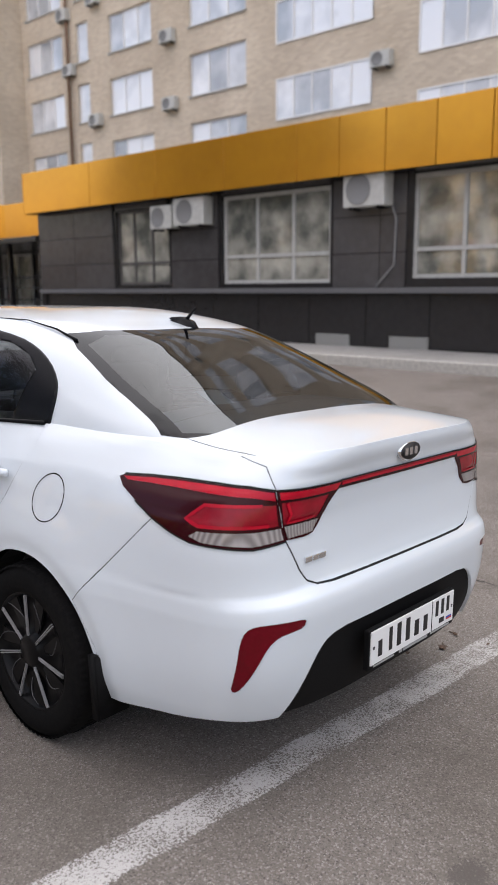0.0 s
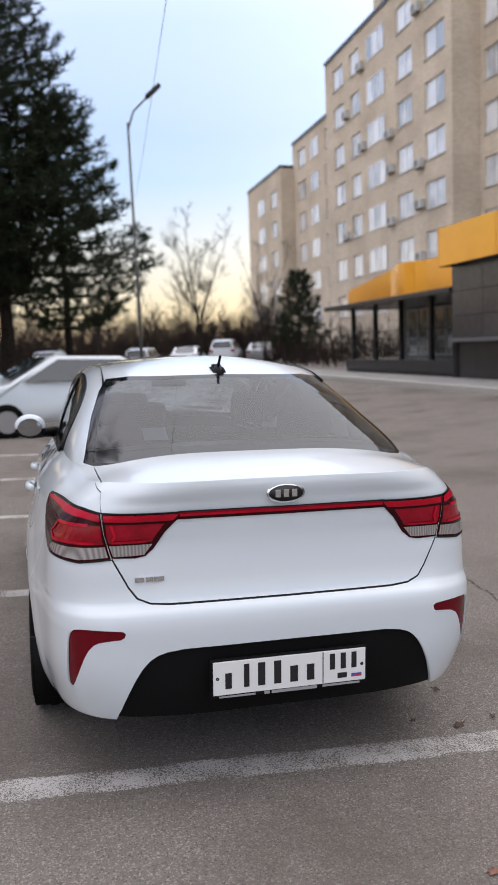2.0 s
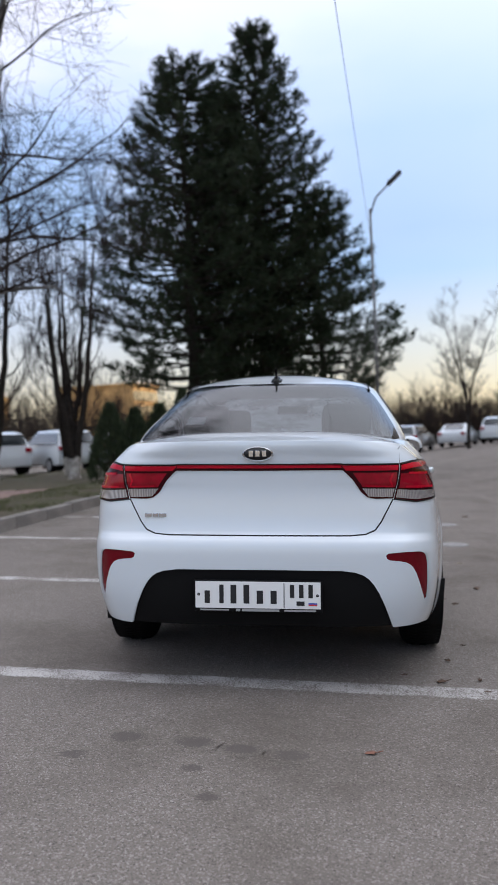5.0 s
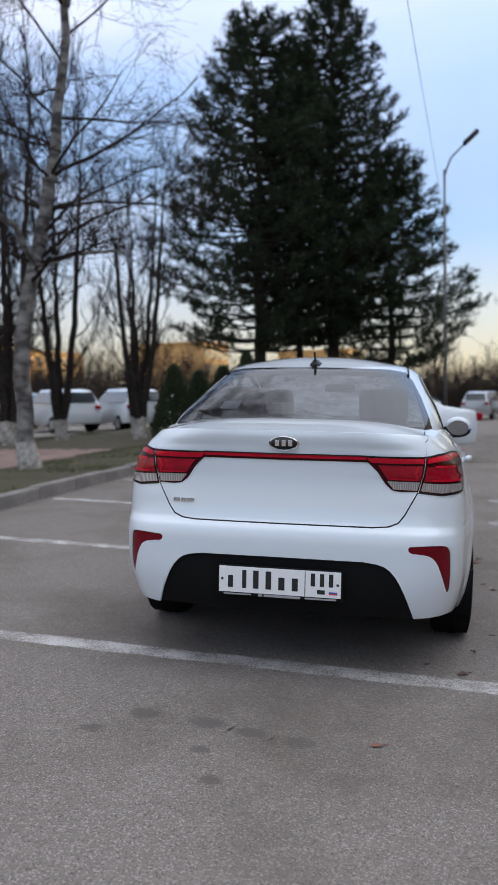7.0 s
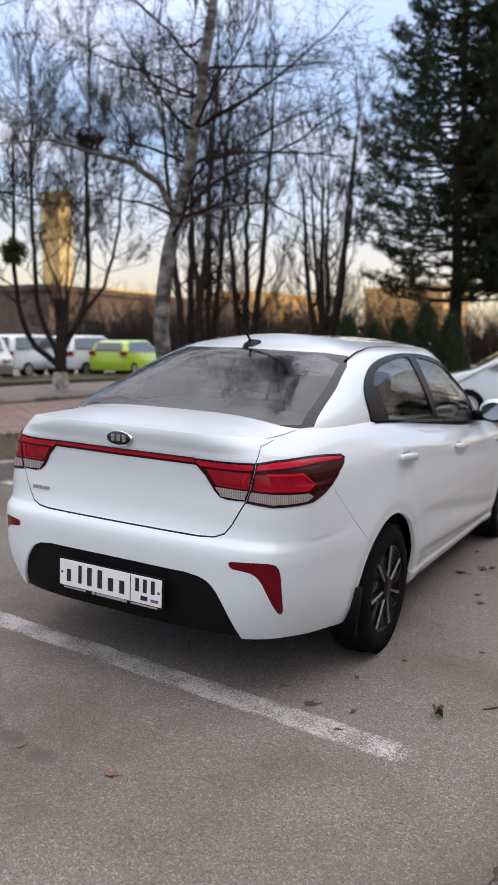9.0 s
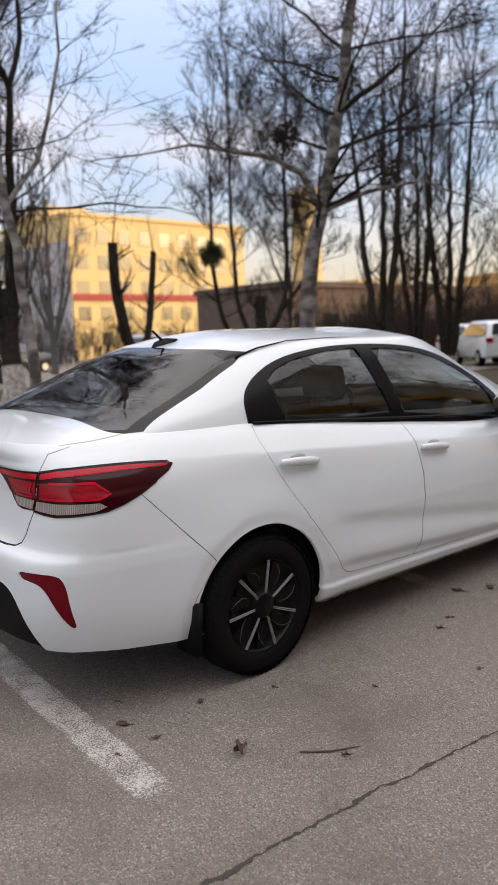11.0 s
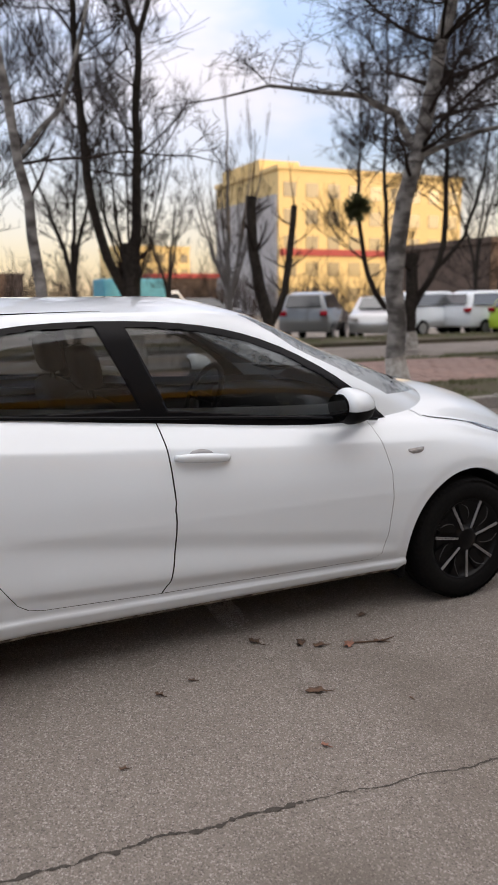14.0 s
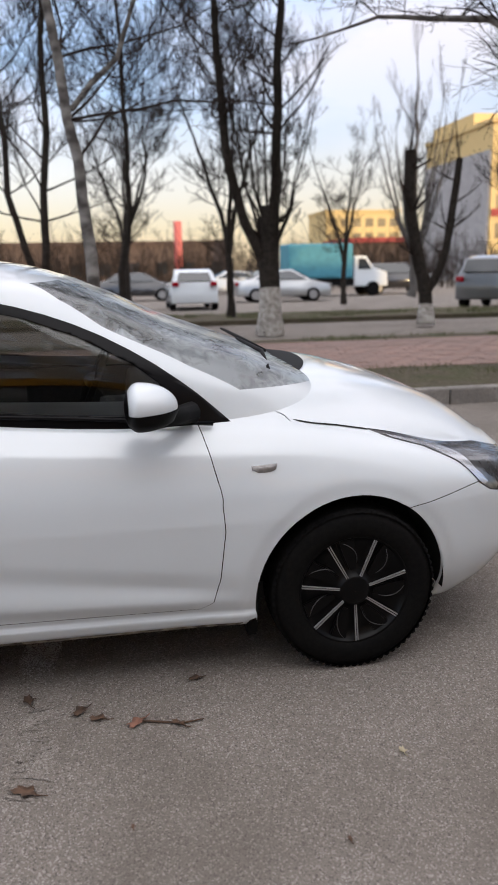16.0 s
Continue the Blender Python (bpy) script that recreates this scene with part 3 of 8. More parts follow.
BAR = P(("x", 0.0, 0.970), ("x", 0.346, 0.972), ("x", 0.346, 0.946), ("x", 0.0, 0.944)) 
BAR[0], BAR[3] = (-0.01, 0.970), (-0.01, 0.944)
LID = P(("x", 0.0, 0.672), ("x", 0.38, 0.673), ("x", 0.445, 0.678), ("x", 0.485, 0.695), ("x", 0.51, 0.730), ("x", 0.553, 0.825), ("x", 0.579, 0.968), ("x", 0.582, 1.03), ("x", 0.583, 1.1), ("x", 0.0, 1.1))
LID[0], LID[-1] = (-0.01, 0.672), (-0.01, 1.1)
DIFF = P(("x", 0.0, 0.532), *[("x", x, z) for x, z in soften([(0.34, 0.531), (0.42, 0.522), (0.468, 0.49), (0.51, 0.42), (0.555, 0.30), (0.572, 0.24)], False)], ("x", 0.0, 0.24))
DIFF[0], DIFF[-1] = (-0.01, 0.532), (-0.01, 0.24)
REFL = P(*[("x", x, z) for x, z in soften([(0.526, 0.602), (0.57, 0.606), (0.63, 0.608), (0.680, 0.606), (0.700, 0.592), (0.708, 0.555), (0.710, 0.48), (0.709, 0.42), (0.705, 0.396), (0.695, 0.392), (0.686, 0.420), (0.668, 0.48), (0.647, 0.535), (0.622, 0.562), (0.58, 0.570), (0.534, 0.574)])])
BUMPER = fine(("x", 0.0, 0.672), ("x", 0.38, 0.673), ("x", 0.445, 0.678), ("x", 0.485, 0.695), ("x", 0.51, 0.730), ("x", 0.551, 0.823), ("x", 0.65, 0.811), ("y", 0.27, 0.821), ("y", 0.34, 0.839), ("y", 0.415, 0.868), ("y", 0.475, 0.806), ("y", 0.535, 0.743), ("y", 0.595, 0.68), ("y", 0.655, 0.618), ("y", 0.712, 0.558), ("y", 0.62, 0.42), ("y", 0.60, 0.10), ("x", 0.0, 0.10))
BUMPER[0], BUMPER[-1] = (-0.01, 0.672), (-0.01, 0.10)
RDOOR = fine(("y", 1.033, 1.2), ("y", 1.033, 1.058), ("y", 1.021, 1.0), ("y", 1.042, 0.93), ("y", 1.079, 0.855), ("y", 1.127, 0.775), ("y", 1.182, 0.70), ("y", 1.242, 0.625), ("y", 1.307, 0.545), ("y", 1.377, 0.46), ("y", 1.447, 0.36), ("y", 1.487, 0.333), ("y", 1.547, 0.322), ("y", 2.007, 0.304), ("y", 2.042, 0.355), ("y", 2.055, 0.42), ("y", 2.065, 0.50), ("y", 2.070, 0.60), ("y", 2.069, 0.70), ("y", 2.064, 0.80), ("y", 2.055, 0.90), ("y", 2.042, 0.99), ("y", 2.037, 1.2))
FDOOR = fine(("y", 2.037, 1.2), ("y", 2.042, 0.99), ("y", 2.055, 0.90), ("y", 2.064, 0.80), ("y", 2.069, 0.70), ("y", 2.070, 0.60), ("y", 2.065, 0.50), ("y", 2.055, 0.42), ("y", 2.042, 0.355), ("y", 2.007, 0.304), ("y", 3.027, 0.285), ("y", 3.072, 0.31), ("y", 3.097, 0.40), ("y", 3.117, 0.57), ("y", 3.109, 0.70), ("y", 3.077, 0.83), ("y", 3.047, 0.93), ("y", 3.037, 1.2))
HEAD = P(("y", 3.668, 0.851), ("y", 3.795, 0.824), ("y", 3.93, 0.794), ("y", 4.069, 0.762), ("y", 4.283, 0.704), ("y", 4.285, 0.66), ("y", 4.262, 0.622), ("y", 4.193, 0.597), ("y", 4.13, 0.612), ("y", 4.075, 0.648), ("y", 3.99, 0.728), ("y", 3.873, 0.781), ("y", 3.74, 0.822))
HOODSIDE = P(("y", 3.40, 1.1), ("y", 3.405, 0.905), ("y", 3.45, 0.894), ("y", 3.55, 0.876), ("y", 3.668, 0.851), ("y", 3.795, 0.824), ("y", 3.93, 0.794), ("y", 4.069, 0.762), ("y", 4.283, 0.704)) + [(ALEN + 0.01, 0.69), (ALEN + 0.01, 1.1)]
NOSE = P(("y", 3.773, 0.595), ("y", 3.889, 0.616), ("y", 4.036, 0.643), ("y", 4.075, 0.648), ("y", 4.13, 0.612), ("y", 4.193, 0.597), ("y", 4.262, 0.622), ("y", 4.285, 0.66), ("y", 4.283, 0.704)) + [(ALEN + 0.01, 0.69), (ALEN + 0.01, 0.10)] + P(("y", 3.86, 0.10), ("y", 3.92, 0.30))



def joint_parts(bm, label):
    """Each connected run of a joint becomes a part of its own."""
    lay = bm.verts.layers.float_vector.get("surface_normal")
    left = set(bm.faces)
    while left:
        todo, got = [left.pop()], []
        while todo:
            f = todo.pop()
            got.append(f)
            for v in f.verts:
                for g in v.link_faces:
                    if g in left:
                        left.remove(g)
                        todo.append(g)
        res, vm = bmesh.new(), {}
        keep = res.verts.layers.float_vector.new("surface_normal") if lay else None
        for f in got:
            for v in f.verts:
                if v not in vm:
                    vm[v] = res.verts.new(v.co)
                    if lay:
                        vm[v][keep] = v[lay]
            res.faces.new([vm[v] for v in f.verts])
        if len(got) > 3:
            part("panel_joint", res, GAP, car, label)
        else:
            res.free()
    bm.free()


w0 = flat_wall()
for poly in (ARCH_R, ARCH_F):
    split_out(w0, poly, "xy").free()
pieces = {}
for key, poly in (("lamp_in", LAMP_IN), ("bar", BAR), ("lamp_out", LAMP_OUT), ("lid", LID), ("diff", DIFF), ("refl", REFL), ("bumper", BUMPER), ("rdoor", RDOOR), ("fdoor", FDOOR), ("head", HEAD), ("hoodside", HOODSIDE), ("nose", NOSE)):
    pieces[key] = split_out(w0, poly, "xy")

for key, poly in (("lid", LID), ("bumper", BUMPER), ("rdoor", RDOOR), ("fdoor", FDOOR), ("hoodside", HOODSIDE), ("nose", NOSE)):
    inner = split_out(pieces[key], inset(poly, {"rdoor": 0.0034, "fdoor": 0.0036, "lid": 0.0026}.get(key, 0.0034)), "xy")
    joint = pieces[key]
    pieces[key] = inner
    for side in (False, True):
        joint_parts(both(wrap(joint.copy(), -0.002), side), "dark narrow joint between body panels")

body = part("body", both(wrap(w0, 0, 0.02), "add"), PAINT, car)
trunk_lid = part("boot_lid", both(wrap(pieces["lid"], 0, 0.012), "add"), PAINT, car)
rear_bumper = part("rear_bumper", both(wrap(pieces["bumper"], 0, 0.012), "add"), PAINT, car)
front_bumper = part("front_bumper", both(wrap(pieces["nose"], 0, 0.012), "add"), PAINT, car)
part("diffuser", both(wrap(pieces["diff"], -0.012, 0.02), "add"), BLACK, rear_bumper, "textured black plastic bumper insert")

def sub(poly_src, polys):
    """Splits inner outlines off a lamp before it is laid on the body."""
    return [split_out(poly_src, p, "xy") for p in polys]


TOPS_IN = P(("x", 0.34, 0.966), ("x", 0.45, 0.965), ("x", 0.572, 0.964), ("x", 0.569, 0.944), ("x", 0.45, 0.944), ("x", 0.36, 0.945))
CLEAR_IN = P(("x", 0.452, 0.834), ("x", 0.547, 0.831), ("x", 0.555, 0.866), ("x", 0.424, 0.868))
GLOW_IN = P(("x", 0.426, 0.874), ("x", 0.557, 0.872), ("x", 0.565, 0.935), ("x", 0.385, 0.935))
TOPS_OUT = P(("x", 0.585, 0.964), ("x", 0.63, 0.972), ("y", 0.24, 0.974), ("y", 0.36, 0.972), ("y", 0.46, 0.969), ("y", 0.56, 0.962), ("y", 0.54, 0.954), ("y", 0.46, 0.955), ("y", 0.36, 0.955), ("y", 0.24, 0.954), ("x", 0.63, 0.951), ("x", 0.582, 0.943))
CLEAR_OUT = P(("x", 0.562, 0.830), ("x", 0.65, 0.819), ("y", 0.235, 0.825), ("y", 0.275, 0.838), ("y", 0.25, 0.854), ("x", 0.64, 0.858), ("x", 0.568, 0.863))
GLOW_OUT = P(("x", 0.572, 0.870), ("x", 0.64, 0.866), ("y", 0.24, 0.864), ("y", 0.30, 0.88), ("y", 0.25, 0.925), ("x", 0.64, 0.932), ("x", 0.580, 0.930))
HSTRIP = split_out(pieces["head"], P(("y", 3.72, 0.832), ("y", 3.80, 0.812), ("y", 3.93, 0.778), ("y", 4.02, 0.742), ("y", 4.07, 0.69), ("y", 4.12, 0.64), ("y", 4.10, 0.632), ("y", 4.06, 0.665), ("y", 4.0, 0.724), ("y", 3.89, 0.777), ("y", 3.76, 0.817)), "xy")
for side in (False, True):
    for base, tops, clear, glow, host, nm in (("lamp_in", TOPS_IN, CLEAR_IN, GLOW_IN, trunk_lid, "inner_tail_lamp"), ("lamp_out", TOPS_OUT, CLEAR_OUT, GLOW_OUT, car, "tail_lamp")):
        src = pieces[base].copy()
        a, b, c = sub(src, (tops, clear, glow))
        lamp = part(nm, both(wrap(src, 0.003, 0.012), side), REDDARK, host, "dark red tail lamp lens")
        part("light_strip", both(wrap(a, 0.004), side), REDBRIGHT, lamp if host is car else trunk_lid, "bright red upper light strip")
        part("reversing_lens", both(wrap(b, 0.0045, 0.004), side), RIBLENS, lamp if host is car else trunk_lid, "clear ribbed lower lens")
        part("brake_lens", both(wrap(c, 0.001), side), REDLENS, lamp if host is car else trunk_lid, "red brake light chamber")
    part("reflector", both(wrap(pieces["refl"].copy(), -0.006, 0.012), side), REFLRED, rear_bumper, "dark red hook-shaped bumper reflector")
    hl = part("headlamp", both(wrap(pieces["head"].copy(), 0.003, 0.012), side), HEADLENS, car, "clear headlamp with dark housing")
    part("daylight_strip", both(wrap(HSTRIP.copy(), 0.0045), side), HEADSILVER, hl, "silver upper light strip")
    part("rear_door", both(wrap(pieces["rdoor"].copy(), 0, 0.012), side), PAINT, car)
    part("front_door", both(wrap(pieces["fdoor"].copy(), 0, 0.012), side), PAINT, car)
    for nm, pts, w, m2, lb in (("light_guide", P(("x", 0.615, 0.930), ("y", 0.245, 0.925), ("y", 0.295, 0.882), ("y", 0.25, 0.868), ("x", 0.60, 0.874)), 0.009, REDBRIGHT, "glowing red light guide"),
                              ("light_guide", P(("x", 0.548, 0.932), ("x", 0.536, 0.90), ("x", 0.545, 0.876), ("x", 0.44, 0.879)), 0.008, REDBRIGHT, "glowing red light guide"),
                              ("upper_joint", P(("x", 0.342, 0.9715), ("x", 0.45, 0.971), ("x", 0.578, 0.970), ("x", 0.63, 0.979), ("y", 0.24, 0.981), ("y", 0.36, 0.979), ("y", 0.46, 0.976), ("y", 0.56, 0.969)), 0.0045, GAP, "black joint above the lamps"),
                              ("lower_joint", P(("x", 0.555, 0.823), ("x", 0.65, 0.810), ("y", 0.27, 0.820), ("y", 0.34, 0.838), ("y", 0.41, 0.864), ("y", 0.49, 0.903)), 0.005, GAP, "black joint below the lamps"),
                              ("upper_joint", [(0.0, 0.971), (a_of_x(0.346, 0.972), 0.973)], 0.005, GAP, "black joint above the light bar"),
                              ("bar_edge", [(0.0, 0.9665), (a_of_x(0.346, 0.96), 0.967)], 0.006, REDLENS, "dark red edge of the light bar")):
        part(nm, both(ribbon(pts, w, 0.0042), side), m2, trunk_lid if nm == "bar_edge" else car, lb)
HSTRIP.free()
for side in (False, True):
    part("bonnet_joint", both(ribbon(P(("y", 3.375, 0.908), ("y", 3.41, 0.898), ("y", 3.46, 0.888), ("y", 3.55, 0.874), ("y", 3.668, 0.850)), 0.005, 0.0016), side), GAP, car, "dark narrow joint along the bonnet")
strip = both(wrap(pieces["bar"], 0.003, 0.01), "add")
light_bar = part("light_bar", strip, REDDARK, trunk_lid, "narrow dark red bar between the tail lamps")
bm = ribbon([(0.0, 0.9595), (a_of_x(0.34, 0.96), 0.961)], 0.009, 0.0055)
part("light_strip", both(bm, "add"), REDBRIGHT, trunk_lid, "bright red line inside the light bar")


# top surfaces: bonnet, boot deck, and what closes the body under the glass
def cap_mesh():
    bm = bmesh.new()
    ws = np.concatenate([np.linspace(0, 0.3, 16), np.linspace(0.3, 1, 22)[1:]])
    g = []
    for a in COLS:
        p = wall(a, top_of(a))
        ty = min(max(p.y, 0.36), 4.0)
        col = []
        for w in ws:
            x, y = p.x * (1 - w), p.y + (ty - p.y) * w
            f = 1 - (1 - w) ** 3.8
            col.append(bm.verts.new((x, y, p.z + (ZCENTRE(y) - p.z) * f)))
        g.append(col)
    for c0, c1 in zip(g, g[1:]):
        for k in range(len(ws) - 1):
            if (c0[k].co - c1[k].co).length > 1e-6 or (c0[k + 1].co - c1[k + 1].co).length > 1e-6:
                bm.faces.new((c0[k], c0[k + 1], c1[k + 1], c1[k]))
    both(bm, "add")
    return bm


def turned(bm):
    """Makes the faces of a top surface look up and out."""
    bmesh.ops.recalc_face_normals(bm, faces=bm.faces[:])
    bm.normal_update()
    if sum(f.normal.z * f.calc_area() for f in bm.faces) < 0:
        bmesh.ops.reverse_faces(bm, faces=bm.faces[:])


cap = cap_mesh()
turned(cap)
cap_source = smooth_source(cap)
for a in COLS:
    p = wall(a, top_of(a))
    n = (wall(a, top_of(a), 0.01) - p).normalized()
    for s in (1, -1):
        co, i, d = cap_source[0].find((s * p.x, p.y, p.z))
        cap_source[1][i] = Vector((s * n.x, n.y, n.z))
split_out(cap, [(-0.60, 0.75), (0.60, 0.75), (0.60, 3.3), (-0.60, 3.3)], "xy").free()
DECK = [(-0.583, -0.1), (-0.583, 0.22), (-0.588, 0.35), (-0.60, 0.6), (0.60, 0.6), (0.588, 0.35), (0.583, 0.22), (0.583, -0.1)]
deck_all = split_out(cap, DECK, "xy")
deck = split_out(deck_all, inset(DECK, 0.004), "xy")
for v in deck_all.verts:
    v.co.z -= 0.006
joint_parts(deck_all, "dark narrow joint round the boot lid")
HOOD = [(-0.60, 3.25), (-0.645, 3.31), (-0.67, 3.36), (-0.72, 3.40), (-0.9, 3.42), (-0.9, 4.6), (0.9, 4.6), (0.9, 3.42), (0.72, 3.40), (0.67, 3.36), (0.645, 3.31), (0.60, 3.25)]
hood_all = split_out(cap, HOOD, "xy")
hood = split_out(hood_all, inset(HOOD, 0.004), "xy")
for v in hood_all.verts:
    v.co.z -= 0.006
joint_parts(hood_all, "dark narrow joint round the bonnet")
part("boot_deck", smoothed(deck, cap_source), PAINT, trunk_lid)
bonnet = part("bonnet", smoothed(hood, cap_source), PAINT, car)
part("bonnet_edge", both(wrap(pieces["hoodside"], 0, 0.012), "add"), PAINT, bonnet)
part("shoulder", smoothed(cap, cap_source), PAINT, car)
under = bmesh.new()
for y0, y1, x in ((0.12, 0.62, 0.50), (0.6, 1.35, 0.55), (1.35, 3.15, 0.76), (3.2, 3.95, 0.55), (3.95, 4.25, 0.5)):
    box(under, -x, x, y0, y1, 0.34 if y0 < 0.5 else 0.24, 0.38 if y0 < 0.5 else 0.28)
for y in (0.968, 3.578):
    for s in (-1, 1):
        arc = [(y + 0.357 * math.cos(t), 0.303 + 0.357 * math.sin(t)) for t in np.linspace(-0.12, math.pi + 0.12, 30)]
        outer, inner = [[under.verts.new((s * x, yy, zz)) for yy, zz in arc] for x in (0.79, 0.56)]
        for k in range(29):
            under.faces.new((outer[k], outer[k + 1], inner[k + 1], inner[k]))
        under.faces.new(inner)
for s in (-1, 1):
    for y0, y1, z0 in ((0.585, 0.605, 0.25), (3.935, 3.965, 0.29), (3.16, 3.18, 0.22), (1.34, 1.36, 0.24)):
        liner = bmesh.new()
        box(liner, min(s * 0.20, s * 0.75), max(s * 0.20, s * 0.75), y0, y1, z0, 0.55)
        part("wheel_arch_liner", liner, GAP, car, "", False)
part("underbody", under, GAP, car, "black underbody and wheel housings", False)


# glasshouse
def house():
    bm = bmesh.new()
    g = [[bm.verts.new((GTAB[i, j, 0], GTAB[i, j, 1], z)) for j in range(0, NA, 2)] for i, z in enumerate(GLEV)]
    last = GTAB[-1, ::2]
    for w in np.linspace(0, 1, 18)[1:]:
        row = []
        for x, y in last:
            ty = min(max(y, 1.55), 2.25)
            row.append(bm.verts.new((x * (1 - w), y + (ty - y) * w, 1.40 + 0.058 * (1 - (1 - w) ** 2.0))))
        g.append(row)
    for r0, r1 in zip(g, g[1:]):
        for k in range(len(r0) - 1):
            if (r0[k].co - r0[k + 1].co).length > 1e-7 or (r1[k].co - r1[k + 1].co).length > 1e-7:
                bm.faces.new((r0[k], r0[k + 1], r1[k + 1], r1[k]))
    both(bm, "add")
    return bm


gh = house()
turned(gh)
house_source = smooth_source(gh)
DLO = [(1.024, 1.03), (1.022, 1.12), (1.035, 1.17), (1.075, 1.215), (1.15, 1.262), (1.26, 1.308), (1.40, 1.343), (1.62, 1.370), (1.90, 1.376), (2.15, 1.366), (2.34, 1.344), (2.52, 1.302), (2.70, 1.235), (2.88, 1.140), (3.03, 1.035), (3.12, 0.955), (3.19, 0.89), (2.6, 0.87), (2.05, 0.93), (1.4, 0.99)]
RG = [(1.255, 1.05), (1.20, 1.235), (1.28, 1.282), (1.40, 1.316), (1.62, 1.345), (1.84, 1.352), (1.985, 1.03)]
FG = [(2.10, 1.02), (1.965, 1.348), (2.15, 1.338), (2.32, 1.316), (2.50, 1.274), (2.67, 1.210), (2.84, 1.120), (2.925, 1.055), (2.98, 0.945), (2.6, 0.965)]
REARW = [(-0.625, 1.075), (-0.605, 1.14), (-0.575, 1.22), (-0.53, 1.31), (-0.49, 1.36), (-0.4, 1.372), (0, 1.378), (0.4, 1.372), (0.49, 1.36), (0.53, 1.31), (0.575, 1.22), (0.605, 1.14), (0.625, 1.075), (0.5, 1.06), (-0.5, 1.06)]
REARG = [(-0.588, 1.085), (-0.572, 1.15), (-0.540, 1.24), (-0.498, 1.325), (-0.42, 1.356), (0, 1.364), (0.42, 1.356), (0.498, 1.325), (0.540, 1.24), (0.572, 1.15), (0.588, 1.085), (0, 1.075)]
WIND = [(-0.648, 1.012), (-0.63, 1.10), (-0.58, 1.24), (-0.53, 1.33), (-0.48, 1.385), (0, 1.392), (0.48, 1.385), (0.53, 1.33), (0.58, 1.24), (0.63, 1.10), (0.648, 1.012), (0.3, 0.99), (-0.3, 0.99)]
rear = split_out(gh, REARW, "xz", lambda c: c.y < 1.3 and abs(c.x) < 0.66 and c.z < 1.385)
wind = split_out(gh, WIND, "xz", lambda c: c.y > 2.5 and c.z < 1.395)
for side in (1, -1):
    frame_bm = split_out(gh, soften(DLO), "yz", lambda c: c.x * side > 0.42 and 0.95 < c.y < 3.3 and c.z < 1.39)
    panes = [split_out(frame_bm, p, "yz") for p in (RG, FG)]
    r = bmesh.ops.extrude_face_region(frame_bm, geom=frame_bm.faces[:])
    for v in [e for e in r["geom"] if isinstance(e, bmesh.types.BMVert)]:
        v.co.x += side * 0.006
    part("window_frame", frame_bm, GLOSSBLACK, car, "gloss black side window surround")
    for b, nm in zip(panes, ("rear_door_window", "front_door_window")):
        part(nm, smoothed(b, house_source), CARGLASS, car, "lightly tinted side window")
    bead = bmesh.new()
    tube(bead, [(side * (WG(z) + 0.012), y, z) for y, z in ((1.04, 1.066), (1.5, 1.034), (2.05, 0.995), (2.6, 0.958), (3.1, 0.916))], [0.008] * 5, 6)
    part("waist_seal", bead, GLOSSBLACK, car, "black rubber waist seal")
rear_in = split_out(rear, REARG, "xz")
part("rear_window_border", smoothed(rear, house_source), BORDER, car, "black glazed border of the rear window")
part("rear_window", smoothed(rear_in, house_source), REARGLASS, car, "dark rear window with reflections")
part("windscreen", smoothed(wind, house_source), SCREENGLASS, car, "windscreen with a thin film of frost")
liner = gh.copy()
bmesh.ops.delete(liner, geom=[f for f in liner.faces if f.calc_center_median().z < 1.05], context="FACES")
liner.normal_update()
for v in liner.verts:
    v.co -= v.normal * 0.014
part("headliner", liner, mat("pale_headliner", (0.20, 0.195, 0.185), 0.9, grain=0.4, scale=120), car, "grey cabin lining under the roof")
part("roof", smoothed(gh, house_source), PAINT, car)

sticker = bmesh.new()
vs = []
for x, z in ((-0.40, 1.150), (-0.31, 1.150), (-0.31, 1.188), (-0.40, 1.188)):
    row = int(np.argmin(np.abs(GLEV - z)))
    vs.append(sticker.verts.new((x, float(np.interp(-x, GTAB[row, :90, 0], GTAB[row, :90, 1])) + 0.02, z)))
sticker.faces.new(vs)
r = bmesh.ops.extrude_face_region(sticker, geom=sticker.faces[:])
for v in [e for e in r["geom"] if isinstance(e, bmesh.types.BMVert)]:
    v.co.y += 0.001
part("window_sticker", sticker, mat("pale_sticker", (0.55, 0.62, 0.66), 0.5), car, "small pale sticker behind the rear window", False)
# roof joints
for s in (1, -1):
    bm = bmesh.new()
    tube(bm, [(s * 0.507, 1.118, 1.338), (s * 0.502, 1.25, 1.374), (s * 0.495, 1.45, 1.4025), (s * 0.49, 1.8, 1.4085), (s * 0.487, 2.1, 1.404), (s * 0.48, 2.35, 1.392)], [0.0055, 0.0042, 0.0024, 0.002, 0.002, 0.002], 6)
    part("roof_moulding", bm, GLOSSBLACK, car, "thin black roof joint moulding")
# antenna
ant = bmesh.new()
prism(ant, [(-0.085, 0), (0.075, 0), (0.050, 0.022), (0.0, 0.038), (-0.060, 0.034), (-0.088, 0.012)], "x", -0.028, 0.028, 0.013)
bmesh.ops.transform(ant, matrix=Matrix.Translation((0, 1.115, 1.385)) @ Matrix.Rotation(radians(14), 4, "X"), verts=ant.verts[:])
mast = part("antenna", ant, GLOSSBLACK, car, "short black roof antenna")
rod = bmesh.new()
tube(rod, [(0, 1.085, 1.410), (0, 1.055, 1.435), (0, 1.030, 1.458)], [0.008, 0.006, 0.005], 8)
part("mast", rod, GLOSSBLACK, mast)


